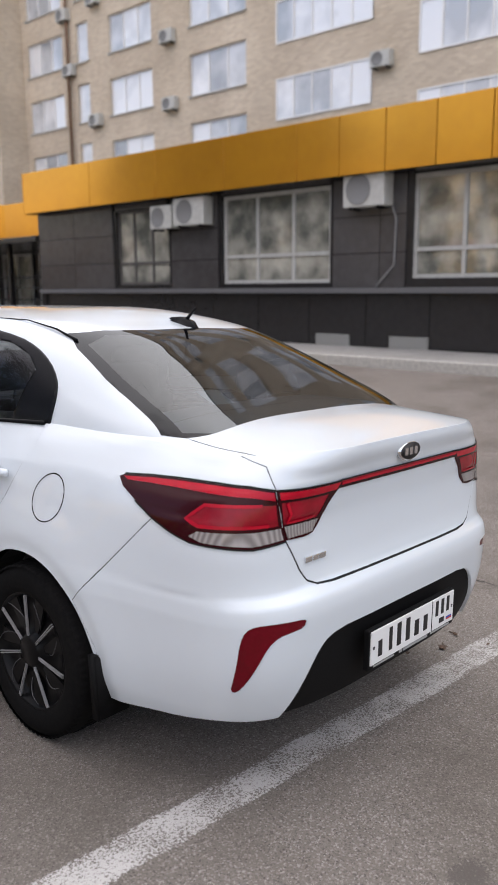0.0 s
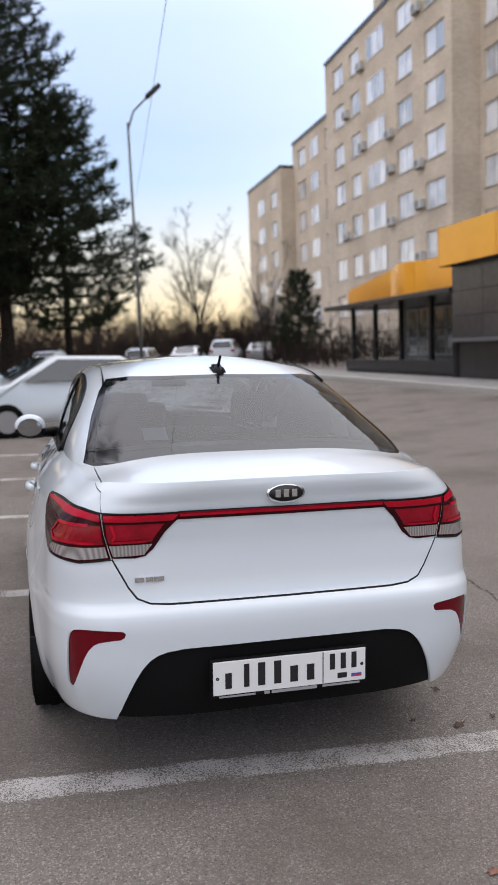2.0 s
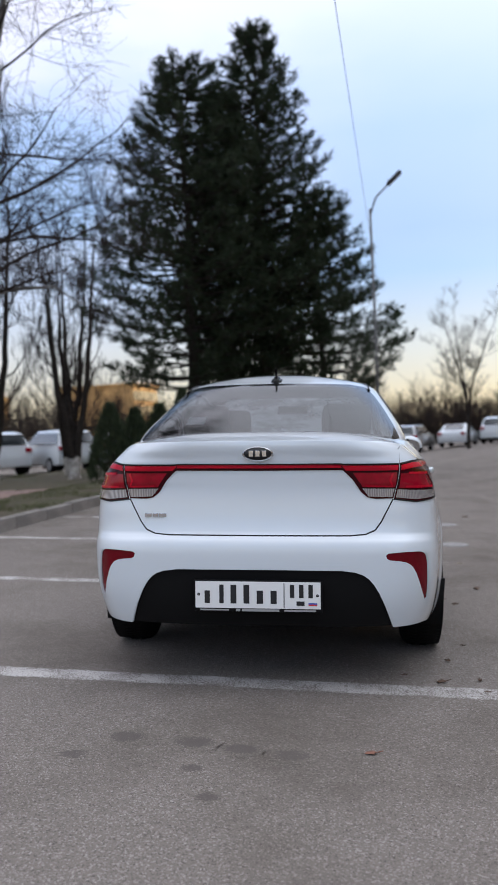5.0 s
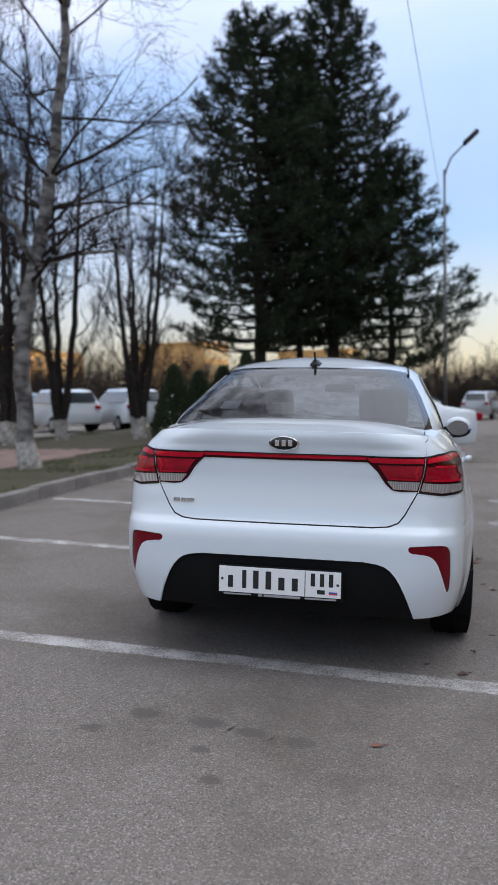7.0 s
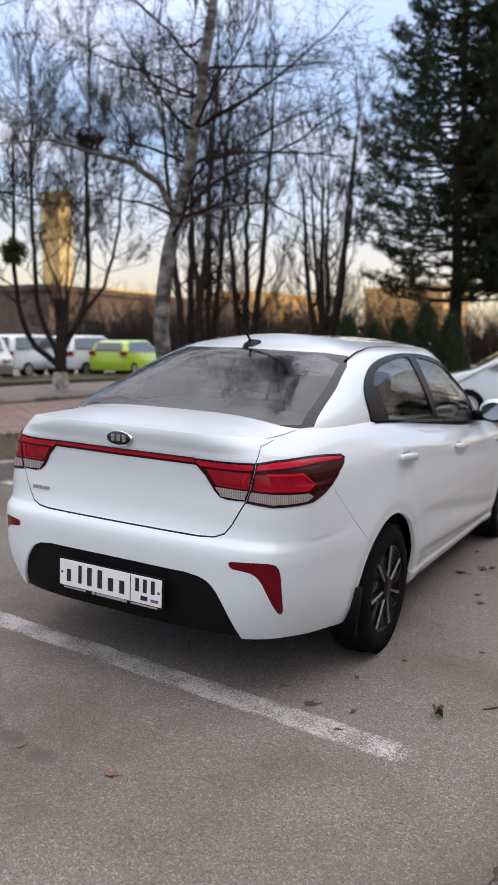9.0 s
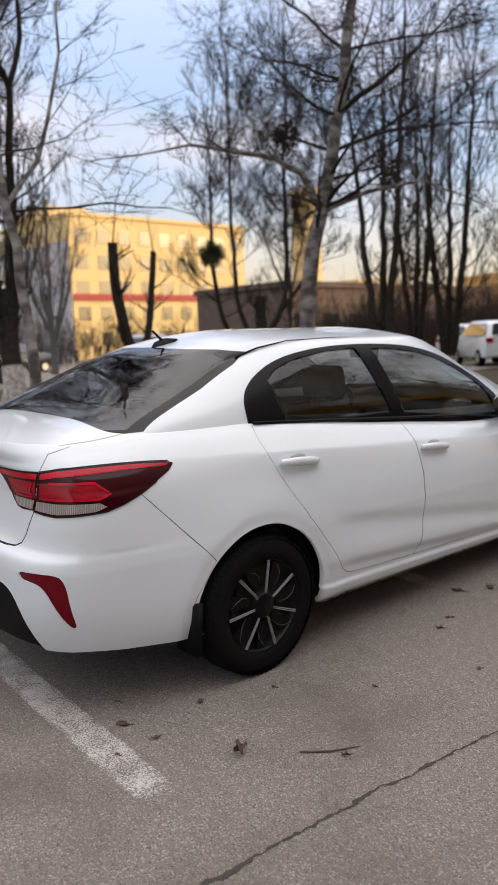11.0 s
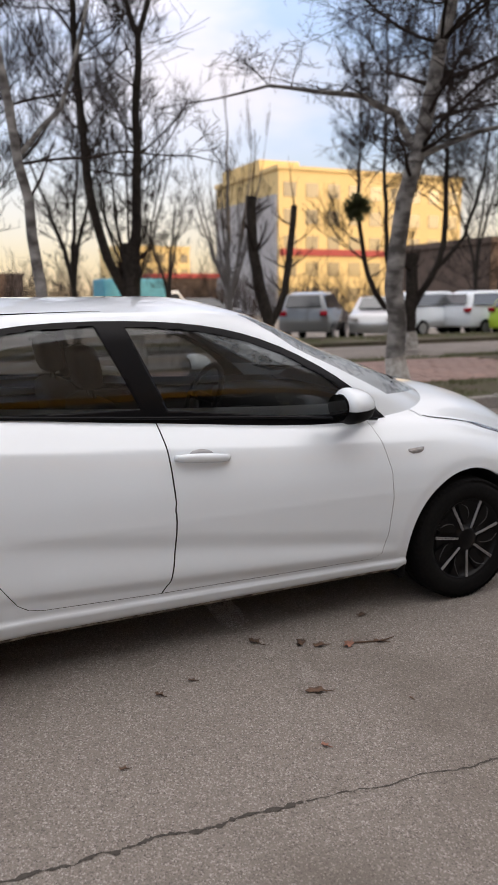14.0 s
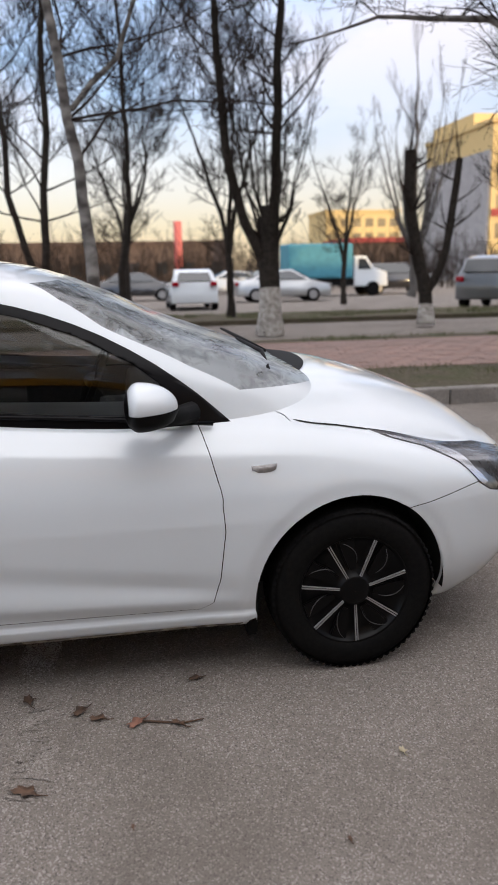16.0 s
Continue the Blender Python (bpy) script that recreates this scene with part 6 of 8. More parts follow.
GZ = 0.30
shop = thing("shop_building", Matrix.Identity(4), "low shop with grey panel facade and orange fascia", "building")
SX, SY0, SY1 = 10.3, -9.0, 17.75
wins = [(12.55, 14.45, 1.60, 3.32), (7.98, 10.85, 1.60, 3.40), (3.3, 6.20, 1.66, 3.43), (-1.2, 1.7, 1.66, 3.43), (-5.6, -2.7, 1.66, 3.43)]
bm = bmesh.new()
wall_sheet(bm, SX, SY0, SY1, 1.48, 3.5, wins, 0.2)
part("wall", bm, PLINTH, shop, "dark backing wall of the facade", False)
bm = bmesh.new()
box(bm, SX + 0.26, SX + 0.3, SY0, SY1, 0.0, 3.6)
box(bm, SX + 0.3, 21.9, SY0, SY1, 0.0, 4.2)
part("rear_block", bm, PLINTH, shop, "", False)
bm = bmesh.new()
box(bm, SX + 0.12, SX + 0.25, SY0, SY1, 0.0, 1.40)
part("plinth", bm, PLINTH, shop, "dark recessed plinth", False)
bm = bmesh.new()
box(bm, SX - 0.10, SX + 0.2, SY0, SY1 + 0.05, 1.40, 1.50, 0.01)
part("ledge", bm, mat("ledge_metal", (0.13, 0.13, 0.135), 0.4), shop, "", False)
bm = bmesh.new()
box(bm, SX - 0.02, 21.9, SY0, SY1, 4.3, 4.4)
part("roof", bm, PLINTH, shop, "", False)


def panel(y0, y1, z0, z1, x=SX - 0.035, material=None, d=0.03, nm="facade_panel"):
    bm = bmesh.new()
    box(bm, x, x + d, y0 + 0.008, y1 - 0.008, z0 + 0.008, z1 - 0.008, 0.004)
    part(nm, bm, material or SLATE, shop, "", False)


zs_p = [1.50, 2.12, 2.78, 3.46]
piers = [(14.55, 16.15), (16.15, SY1), (10.95, 12.45), (6.85, 7.9), (6.3, 6.85), (1.8, 3.2), (-2.6, -1.3), (-9.0, -5.7)]
for y0, y1 in piers:
    for z0, z1 in zip(zs_p, zs_p[1:]):
        panel(y0, y1, z0, z1)
for y0, y1, z0, z1 in wins:
    panel(y0, y1, z1 + 0.02, 3.48)
yy = SY0
while yy < SY1:
    panel(yy, min(yy + 1.35, SY1), 0.42, 1.38, SX + 0.085, PLINTH)
    yy += 1.35
yy = SY1
k = 0
while yy > SY0:
    w = (2.9, 2.4, 2.1, 1.9, 1.0)[min(k, 4)] if k < 4 else 0.97
    panel(max(yy - w, SY0), yy, 3.46, 4.5, SX - 0.45, ORANGE, 0.04, "fascia_panel")
    yy -= w
    k += 1
bm = bmesh.new()
box(bm, SX - 0.40, SX + 0.02, SY0, SY1, 3.46, 3.50)
box(bm, SX - 0.40, 21.9, SY0, SY1, 4.40, 4.50)
part("soffit", bm, PLINTH, shop, "", False)
bm = bmesh.new()
box(bm, SX - 0.45, 21.0, SY1 + 0.004, SY1 + 0.03, 3.46, 4.5)
part("end_fascia", bm, ORANGE, shop, "", False)
bm = bmesh.new()
box(bm, SX - 0.03, 21.0, SY1 + 0.002, SY1 + 0.02, 0.3, 3.46)
part("end_wall", bm, SLATE, shop, "grey side wall of the shop", False)
for y0, y1, z0, z1 in wins:
    if y0 == 12.55:
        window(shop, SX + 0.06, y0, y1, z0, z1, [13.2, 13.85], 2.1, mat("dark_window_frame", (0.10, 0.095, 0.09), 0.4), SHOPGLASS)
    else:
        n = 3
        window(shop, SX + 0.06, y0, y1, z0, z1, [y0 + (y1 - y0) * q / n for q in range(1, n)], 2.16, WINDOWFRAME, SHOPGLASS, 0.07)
aircon(SX - 0.04, 11.55, 2.85, 0.95, 0.58)
aircon(SX - 0.04, 12.45, 2.82, 0.7, 0.5)
aircon(SX - 0.04, 7.02, 2.92, 0.88, 0.60)
bm = bmesh.new()
tube(bm, [(SX - 0.06, 6.62, 3.0), (SX - 0.06, 6.5, 2.7), (SX - 0.06, 6.52, 1.9), (SX - 0.06, 6.8, 1.62), (SX - 0.06, 6.9, 1.52)], [0.018] * 5, 6)
solid("aircon_pipe", bm, mat("pipe_grey", (0.25, 0.25, 0.25), 0.6), "thin grey insulated pipe of the air conditioner", "pipe", smooth=True)
for y in (8.0, 6.3, 3.4):
    bm = bmesh.new()
    box(bm, SX + 0.05, SX + 0.09, y - 0.45, y + 0.35, 0.34, 0.62)
    part("basement_window", bm, mat("basement_pane", (0.25, 0.25, 0.24), 0.3), shop, "pale small basement window", False)
# raised pavement in front of the shop
rough_slab("shop_pavement", 8.55, SX + 0.2, SY0, SY1 + 14, GZ + 0.10, 0.0, PAVED, "pale concrete pavement in front of the shop", "pavement", 2.0)
bm = bmesh.new()
box(bm, 8.40, 8.55, SY0, SY1 + 14, 0.0, GZ + 0.12, 0.02)
solid("shop_kerb", bm, mat("pale_kerb", (0.48, 0.46, 0.42), 0.8, grain=0.5, scale=20), "pale concrete kerb along the shop pavement", "kerb", kind="structure")

# entrance with canopy beyond the shop's end
ent = thing("entrance_canopy", Matrix.Identity(4), "entrance porch with rounded orange fascia and dark roof", "porch")
bm = bmesh.new()
pts = [(10.8, 18.0), (10.8, 20.3), (10.7, 20.9), (10.55, 21.4), (10.55, 21.9), (10.7, 22.4), (10.8, 23.0), (10.8, 27.0)]
tops = [3.95, 3.95, 3.98, 4.0, 4.0, 3.98, 3.9, 3.5]
lows = [2.95, 2.95, 2.95, 2.95, 2.95, 2.95, 2.95, 3.0]
prev = None
for (x, y), zt, zl in zip(pts, tops, lows):
    cur = [bm.verts.new(c) for c in ((x, y, zl), (x, y, zt), (x + 0.1, y, zt), (x + 0.1, y, zl))]
    if prev:
        for i in range(4):
            bm.faces.new((prev[i], prev[(i + 1) % 4], cur[(i + 1) % 4], cur[i]))
    prev = cur
part("fascia", bm, ORANGE, ent, "orange curved metal fascia", False)
bm = bmesh.new()
box(bm, 10.2, 20.5, 17.8, 28.2, 2.78, 2.94, 0.02)
part("canopy_roof", bm, PLINTH, ent, "dark flat canopy", False)
bm = bmesh.new()
box(bm, 13.4, 13.6, 17.8, 27.6, 0.7, 2.78)
part("back_wall", bm, SLATE, ent, "dark grey entrance wall", False)
bm = bmesh.new()
box(bm, 10.9, 13.6, 17.8, 27.6, 0.2, 0.85, 0.01)
part("porch_floor", bm, PLINTH, ent, "dark porch platform", False)
for y in (18.6, 20.6, 22.8, 25.0, 27.2):
    bm = bmesh.new()
    box(bm, 11.0, 11.14, y - 0.07, y + 0.07, 0.85, 2.78)
    part("post", bm, PLINTH, ent, "", False)
for y0, y1 in ((20.9, 22.5), (22.9, 24.8), (25.2, 27.0)):
    window(ent, 13.3, y0, y1, 0.9, 2.7, [(y0 + y1) / 2], None, WINDOWFRAME, SHOPGLASS)
for y in (19.2, 21.5, 23.8, 26.2):
    bm = bmesh.new()
    for z in (1.2, 1.55, 1.85):
        tube(bm, [(10.95, y - 1.1, z), (10.95, y + 1.1, z)], [0.018, 0.018], 6)
    part("rail", bm, PLINTH, ent, "dark metal handrail")


def block(name, x, y0, y1, z1, cols, rows, label, depth=12.0, parapet=0.5, glass_every=1):
    t = thing(name, Matrix.Identity(4), label, "apartment building")
    holes = []
    for ya, yb, dz, hh, kind_ in cols:
        for z in rows:
            if z + dz + hh < z1 - 0.5:
                holes.append((ya, yb, z + dz, z + dz + hh))
    bm = bmesh.new()
    wall_sheet(bm, x, y0, y1, 0, z1, holes, 0.18)
    for c in (((x, y0, 0), (x, y0, z1), (x + depth, y0, z1), (x + depth, y0, 0)), ((x, y1, 0), (x + depth, y1, 0), (x + depth, y1, z1), (x, y1, z1)), ((x + depth, y0, 0), (x + depth, y0, z1), (x + depth, y1, z1), (x + depth, y1, 0))):
        bm.faces.new([bm.verts.new(q) for q in c])
    part("wall", bm, TANBRICK, t, "tan brick wall", False)
    bm = bmesh.new()
    box(bm, x - 0.08, x + depth, y0 - 0.02, y1 + 0.02, z1, z1 + 0.25)
    part("roof", bm, PLINTH, t, "flat dark roof edge", False)
    for ya, yb, dz, hh, kind_ in cols:
        for z in rows:
            if z + dz + hh < z1 - 0.5:
                n = max(2, int((yb - ya) / 0.85)) if kind_ != "narrow" else 1
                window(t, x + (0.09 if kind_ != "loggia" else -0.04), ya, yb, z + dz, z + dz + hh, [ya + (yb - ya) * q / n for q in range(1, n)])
                if kind_ != "loggia":
                    bm = bmesh.new()
                    box(bm, x - 0.07, x + 0.09, ya - 0.06, yb + 0.06, z + dz - 0.05, z + dz)
                    part("sill", bm, WINDOWFRAME, t, "", False)
    return t


ROWS1 = [9.35 + 2.7 * k for k in range(-2, 6)]
b1 = block("apartment_block", 22.2, -12.0, 36.6, 24.6, [(33.1, 36.1, 0, 1.55, "win"), (31.05, 31.98, 0, 1.75, "narrow"), (26.55, 29.5, 0, 1.6, "win"), (21.0, 24.2, 0, 1.65, "win"), (15.1, 19.45, -1.6, 1.5, "loggia"), (9.0, 13.3, -0.35, 1.6, "loggia"), (3.6, 6.4, 0, 1.6, "win"), (-2.0, 1.2, 0, 1.6, "win")], ROWS1, "tall tan brick apartment block with white windows")
ROWS2 = [4.0 + 2.7 * k for k in range(0, 8)]
b2 = block("apartment_block", 20.6, 36.62, 55.8, 22.0, [(37.4, 39.7, -0.6, 1.5, "win"), (41.3, 43.4, -0.6, 1.5, "win"), (45.1, 47.9, -0.6, 1.5, "loggia"), (49.2, 50.9, -0.6, 1.5, "win"), (52.2, 54.2, -0.6, 1.5, "win")], ROWS2, "tan brick apartment block with rows of windows")
bm = bmesh.new()
box(bm, 21.2, 26, 44.0, 48.0, 22.25, 23.7)
part("roof_house", bm, TANBRICK, b2, "", False)
b3 = block("apartment_block", 21.6, 55.82, 67.5, 19.2, [(57.2, 59.0, -0.6, 1.5, "win"), (60.6, 62.6, -0.6, 1.5, "loggia"), (64.0, 66.0, -0.6, 1.5, "win")], ROWS2[:6], "tan brick apartment block set further back")
b4 = block("apartment_block", 20.4, 67.52, 79.5, 17.3, [(69.0, 71.0, -0.6, 1.5, "win"), (73.0, 75.5, -0.6, 1.5, "loggia")], ROWS2[:6], "tan brick apartment block at the end of the row")
rnd = random.Random(12)
for x, cols in ((22.2, (32.6, 30.3, 25.3, 20.5, 14.5)), (20.6, (40.2, 44.2, 48.5, 51.5))):
    for y in cols:
        for z in (ROWS1 if x > 22 else ROWS2):
            if rnd.random() < 0.42 and 5.5 < z < 21:
                aircon(x - 0.02, y + rnd.uniform(-0.2, 0.2), z - rnd.uniform(0.3, 0.9), 0.78, 0.52)
bm = bmesh.new()
tube(bm, [(22.05, 32.5, 1), (22.05, 32.5, 24.4)], [0.08, 0.08], 8)
solid("drain_pipe", bm, mat("rusty_pipe", (0.22, 0.13, 0.08), 0.7, grain=0.6, scale=10), "brown metal rainwater pipe on the brick wall", "pipe", smooth=True)

# ---- trees ----
BARK = mat("dark_bark", (0.018, 0.015, 0.013), 0.95, spec=0.1, grain=0.7, scale=14, second=(0.042, 0.036, 0.031), blotch=0.4, blotch_scale=2.0, bump=0.01)
TWIG = mat("dark_twigs", (0.020, 0.015, 0.013), 0.95, spec=0.1, grain=0.5, scale=5, second=(0.040, 0.031, 0.027))
LIME = mat("limewashed_bark", (0.50, 0.48, 0.45), 0.9, grain=0.7, scale=12, second=(0.16, 0.14, 0.12), blotch=0.4)


def birch_bark():
    m = mat("birch_bark", (0.36, 0.34, 0.32), 0.8)
    nt = m.node_tree
    N, L = nt.nodes.new, nt.links.new
    tc, mpg, n, r = N("ShaderNodeTexCoord"), N("ShaderNodeMapping"), N("ShaderNodeTexNoise"), N("ShaderNodeValToRGB")
    mpg.inputs["Scale"].default_value = (4.0, 4.0, 7.0)
    n.inputs["Scale"].default_value, n.inputs["Detail"].default_value = 1.0, 6
    L(tc.outputs["Object"], mpg.inputs[0])
    L(mpg.outputs[0], n.inputs["Vector"])
    r.color_ramp.elements[0].position, r.color_ramp.elements[1].position = 0.40, 0.66
    r.color_ramp.elements[0].color, r.color_ramp.elements[1].color = (0.05, 0.044, 0.04, 1), (0.25, 0.238, 0.225, 1)
    L(n.outputs[0], r.inputs[0])
    L(r.outputs[0], nt.nodes["Principled BSDF"].inputs["Base Color"])
    return m


BIRCH = birch_bark()


def fast_tube(vs, fs, pts, radii, sides):
    """Adds a tapering tube to plain lists."""
    base = len(vs)
    ref = Vector((0.37, 0.21, 0.9))
    for i, p in enumerate(pts):
        d = pts[min(i + 1, len(pts) - 1)] - pts[max(i - 1, 0)]
        a = d.cross(ref)
        if a.length < 1e-6:
            a = Vector((1, 0, 0))
        a.normalize()
        b = d.cross(a).normalized()
        for k in range(sides):
            t = 2 * math.pi * k / sides
            vs.append(p + radii[i] * (math.cos(t) * a + math.sin(t) * b))
    for i in range(len(pts) - 1):
        for k in range(sides):
            q = base + i * sides
            fs.append((q + k, q + (k + 1) % sides, q + sides + (k + 1) % sides, q + sides + k))


def grow(rnd, start, direction, length, radius, level, wood, twigs, up=0.25, spread=0.75, wander=0.18, top=3, min_r=0.006, dens=1.0):
    """A limb with side branches, down to twigs."""
    n = max(3, int(length / 0.35)) if level < 2 else 3
    pts, rad, d = [Vector(start)], [radius], Vector(direction).normalized()
    for k in range(n):
        d = (d + Vector((rnd.gauss(0, wander), rnd.gauss(0, wander), rnd.gauss(0, wander * 0.7) + up * 0.25))).normalized()
        pts.append(pts[-1] + d * (length / n))
        rad.append(max(radius * (1 - 0.75 * (k + 1) / n), min_r * 0.8))
    vs, fs = wood if level < 1 else twigs
    fast_tube(vs, fs, pts, rad, 7 if level == 0 else 5 if level == 1 else 3)
    if level >= top:
        return
    m = int((9, 12, 9, 5)[level] * dens * (length / (3.0, 1.8, 1.0, 0.5)[level]) ** 0.6)
    for _ in range(max(2, m)):
        t = rnd.uniform(0.22, 1.0)
        i = min(int(t * n), n - 1)
        p = pts[i].lerp(pts[i + 1], t * n - i)
        dd = (pts[i + 1] - pts[i]).normalized()
        side = Vector((rnd.gauss(0, 1), rnd.gauss(0, 1), rnd.gauss(0, 0.5))).normalized()
        nd = (dd * (1 - spread) + side * spread + Vector((0, 0, up))).normalized()
        grow(rnd, p, nd, length * rnd.uniform(0.32, 0.58) * (1.1 - 0.35 * t), max(rad[i] * rnd.uniform(0.32, 0.48), min_r), level + 1, wood, twigs, up * 0.9, spread, wander * 1.2, top, min_r, dens)


def bare_tree(name, base, stems, seed, label, bark=None, lime=0.0, top=3, up=0.3, spread=0.62, dens=1.0, min_r=0.0045, taper=0.82):
    """stems: lists of points from the base upward with the start radius; each gets side limbs."""
    rnd = random.Random(seed)
    t = thing(name, Matrix.Translation(base), label, "tree")
    wood, twigs, white = ([], []), ([], []), ([], [])
    for pts, r0 in stems:
        P3 = [Vector(p) for p in pts]
        fine = []
        for a, b in zip(P3, P3[1:]):
            n = max(2, int((b - a).length / 0.4))
            fine += [a.lerp(b, k / n) + Vector((rnd.gauss(0, 0.02), rnd.gauss(0, 0.02), 0)) for k in range(n)]
        fine.append(P3[-1])
        L_ = len(fine)
        rad = [max(r0 * (1 - (taper if P3[-1].z > 2.6 else 0.2) * k / (L_ - 1)), 0.012) for k in range(L_)]
        if fine[0].z < 0.1:
            rad[0] *= 1.35
        fast_tube(*wood, fine, rad, 9)
        if lime and fine[0].z < 0.1:
            cut = [i for i in range(L_) if fine[i].z <= lime]
            if len(cut) > 1:
                fast_tube(*white, [fine[i] for i in cut], [rad[i] + 0.006 for i in cut], 12)
        total = sum((b - a).length for a, b in zip(fine, fine[1:]))
        for _ in range(int(total * 3.2 * dens)):
            k = rnd.randint(int(L_ * 0.25), L_ - 2)
            if fine[k].z < 1.3:
                continue
            a = rnd.uniform(0, 2 * math.pi)
            d = Vector((math.cos(a), math.sin(a), rnd.uniform(0.1, 0.9)))
            grow(rnd, fine[k], d, total * rnd.uniform(0.14, 0.30), max(rad[k] * 0.30, min_r * 1.5), 1, wood, twigs, up, spread, 0.16, top, min_r, dens)
        grow(rnd, fine[-1], (fine[-1] - fine[-3]), total * 0.28, rad[-1] if rad[-1] < 0.05 else 0.02, 1, wood, twigs, up, spread, 0.14, top, min_r, dens)
    for nm, (vs, fs), m_, lb in (("trunk", wood, bark or BARK, ""), ("crown", twigs, TWIG, "bare thin twigs"), ("limewash", white, LIME, "limewashed foot of the trunk")):
        if vs:
            me = bpy.data.meshes.new(nm)
            me.from_pydata(vs, [], fs)
            me.materials.append(m_)
            me.polygons.foreach_set("use_smooth", [True] * len(me.polygons))
            ob = new(nm, me)
            ob.parent = t
            if lb:
                tagged(ob, lb)
    return t


LZ = 0.2
# the birch beside the path, with one long limb arching sideways
bx, by = -5.05, 7.55
bare_tree("birch_tree", (bx, by, LZ), [([(0, 0, 0), (-0.04, -0.06, 1.4), (0.02, 0.01, 2.5), (0.13, 0.16, 3.1), (0.22, 0.27, 3.9), (0.35, 0.43, 4.9), (0.5, 0.6, 7.0), (0.55, 0.7, 10.5)], 0.135), ([(0.12, 0.15, 3.1), (-0.06, -0.09, 3.6), (-0.31, -0.45, 3.83), (-0.62, -0.94, 3.92), (-0.91, -1.45, 4.0), (-1.25, -2.1, 3.85)], 0.06), ([(0.12, 0.15, 3.05), (0.5, 0.8, 3.35), (0.9, 1.5, 3.5), (1.2, 2.2, 3.3)], 0.045), ([(0.5, 0.6, 7.0), (1.6, -0.6, 9.5), (2.6, -2.0, 12.5)], 0.05), ([(0.5, 0.65, 8.0), (-0.5, 2.2, 10.5), (-0.8, 3.0, 14.0)], 0.05), ([(0.55, 0.7, 9.5), (1.8, 1.6, 12.0), (2.6, 2.2, 15.0)], 0.05)], 21, "tall leafless birch with patchy white bark", BIRCH, 0.75, 3, 0.05, 0.7, 1.35, 0.003)
bare_tree("leaning_birch", (-4.58, 2.69, LZ), [([(0, 0, 0), (0.0, 0.02, 1.4), (0.0, 0.0, 1.9), (-0.05, -0.10, 2.6), (-0.1, -0.26, 3.7), (-0.15, -0.42, 5.2), (-0.2, -0.5, 8.5)], 0.068), ([(-0.05, -0.12, 2.7), (-0.2, 0.4, 3.2), (-0.3, 0.75, 4.4), (-0.35, 0.9, 6.0)], 0.03), ([(-0.16, -0.43, 5.6), (0.6, -0.8, 8.0), (1.3, -1.2, 11.0)], 0.03)], 26, "slender leafless birch leaning over the verge", BIRCH, 0.7, 3, 0.15, 0.62, 0.85, 0.003)
shoots = [([(0.05 * math.cos(a), 0.05 * math.sin(a), 1.3 + 0.1 * k), (0.45 * math.cos(a), 0.45 * math.sin(a), 2.3 + 0.1 * k), (0.85 * math.cos(a), 0.85 * math.sin(a), 3.6 + 0.25 * k)], 0.030) for k, a in enumerate((0.2, 1.1, 1.7, 2.4, 3.3, 4.1, 4.7, 5.4, 6.0))]
bare_tree("tall_tree", (-12.4, 6.15, 0.15), [([(0, 0, 0), (0.0, 0, 0.9), (0.0, 0.02, 1.7), (0.05, 0.02, 2.5)], 0.23), ([(0, -0.05, 1.3), (0.05, -0.5, 2.2), (0.2, -0.8, 3.2), (0.35, -1.0, 5.0), (0.35, -1.05, 7.1), (0.35, -1.1, 11)], 0.105), ([(0, 0.03, 1.5), (0.2, 0.12, 3.0), (0.3, 0.18, 5.0), (0.35, 0.2, 6.4), (0.3, -0.1, 7.6), (0.3, -0.1, 11.0)], 0.115), ([(0.35, 0.2, 6.4), (0.35, 0.55, 7.4), (0.35, 0.6, 11.0)], 0.06)] + shoots, 22, "tall leafless tree with two dark stems and shoots", None, 0.95, 3, 0.35, 0.5, 1.15, 0.004)
bare_tree("pollarded_tree", (-13.5, 10.0, 0.15), [([(0, 0, 0), (-0.02, -0.02, 0.9), (-0.05, -0.25, 1.5), (-0.1, -0.38, 2.4), (-0.1, -0.42, 3.75)], 0.16), ([(0, 0.02, 0.7), (0.1, 0.35, 1.5), (0.15, 0.5, 2.6), (0.15, 0.6, 3.55)], 0.10)], 23, "pollarded tree with two thick cut stems", None, 0.8, 2, 0.6, 0.4, 0.9, 0.005, 0.25)
bare_tree("young_tree", (-29.0, 16.0, 0.2), [([(0, 0, 0), (0, 0, 3.2), (0.05, 0.05, 8.4)], 0.17)] + [([(0, 0, 1.0 + 0.15 * k), (0.7 * math.cos(a), 0.7 * math.sin(a), 3.2), (1.6 * math.cos(a), 1.6 * math.sin(a), 7.4 - 0.2 * k)], 0.085) for k, a in enumerate((0.3, 1.1, 1.9, 2.9, 3.7, 4.5, 5.4))], 24, "leafless tree with many upright grey branches", mat("grey_bark", (0.09, 0.083, 0.078), 0.9, grain=0.5, scale=10), 0.0, 3, 0.8, 0.35, 0.55, 0.006)
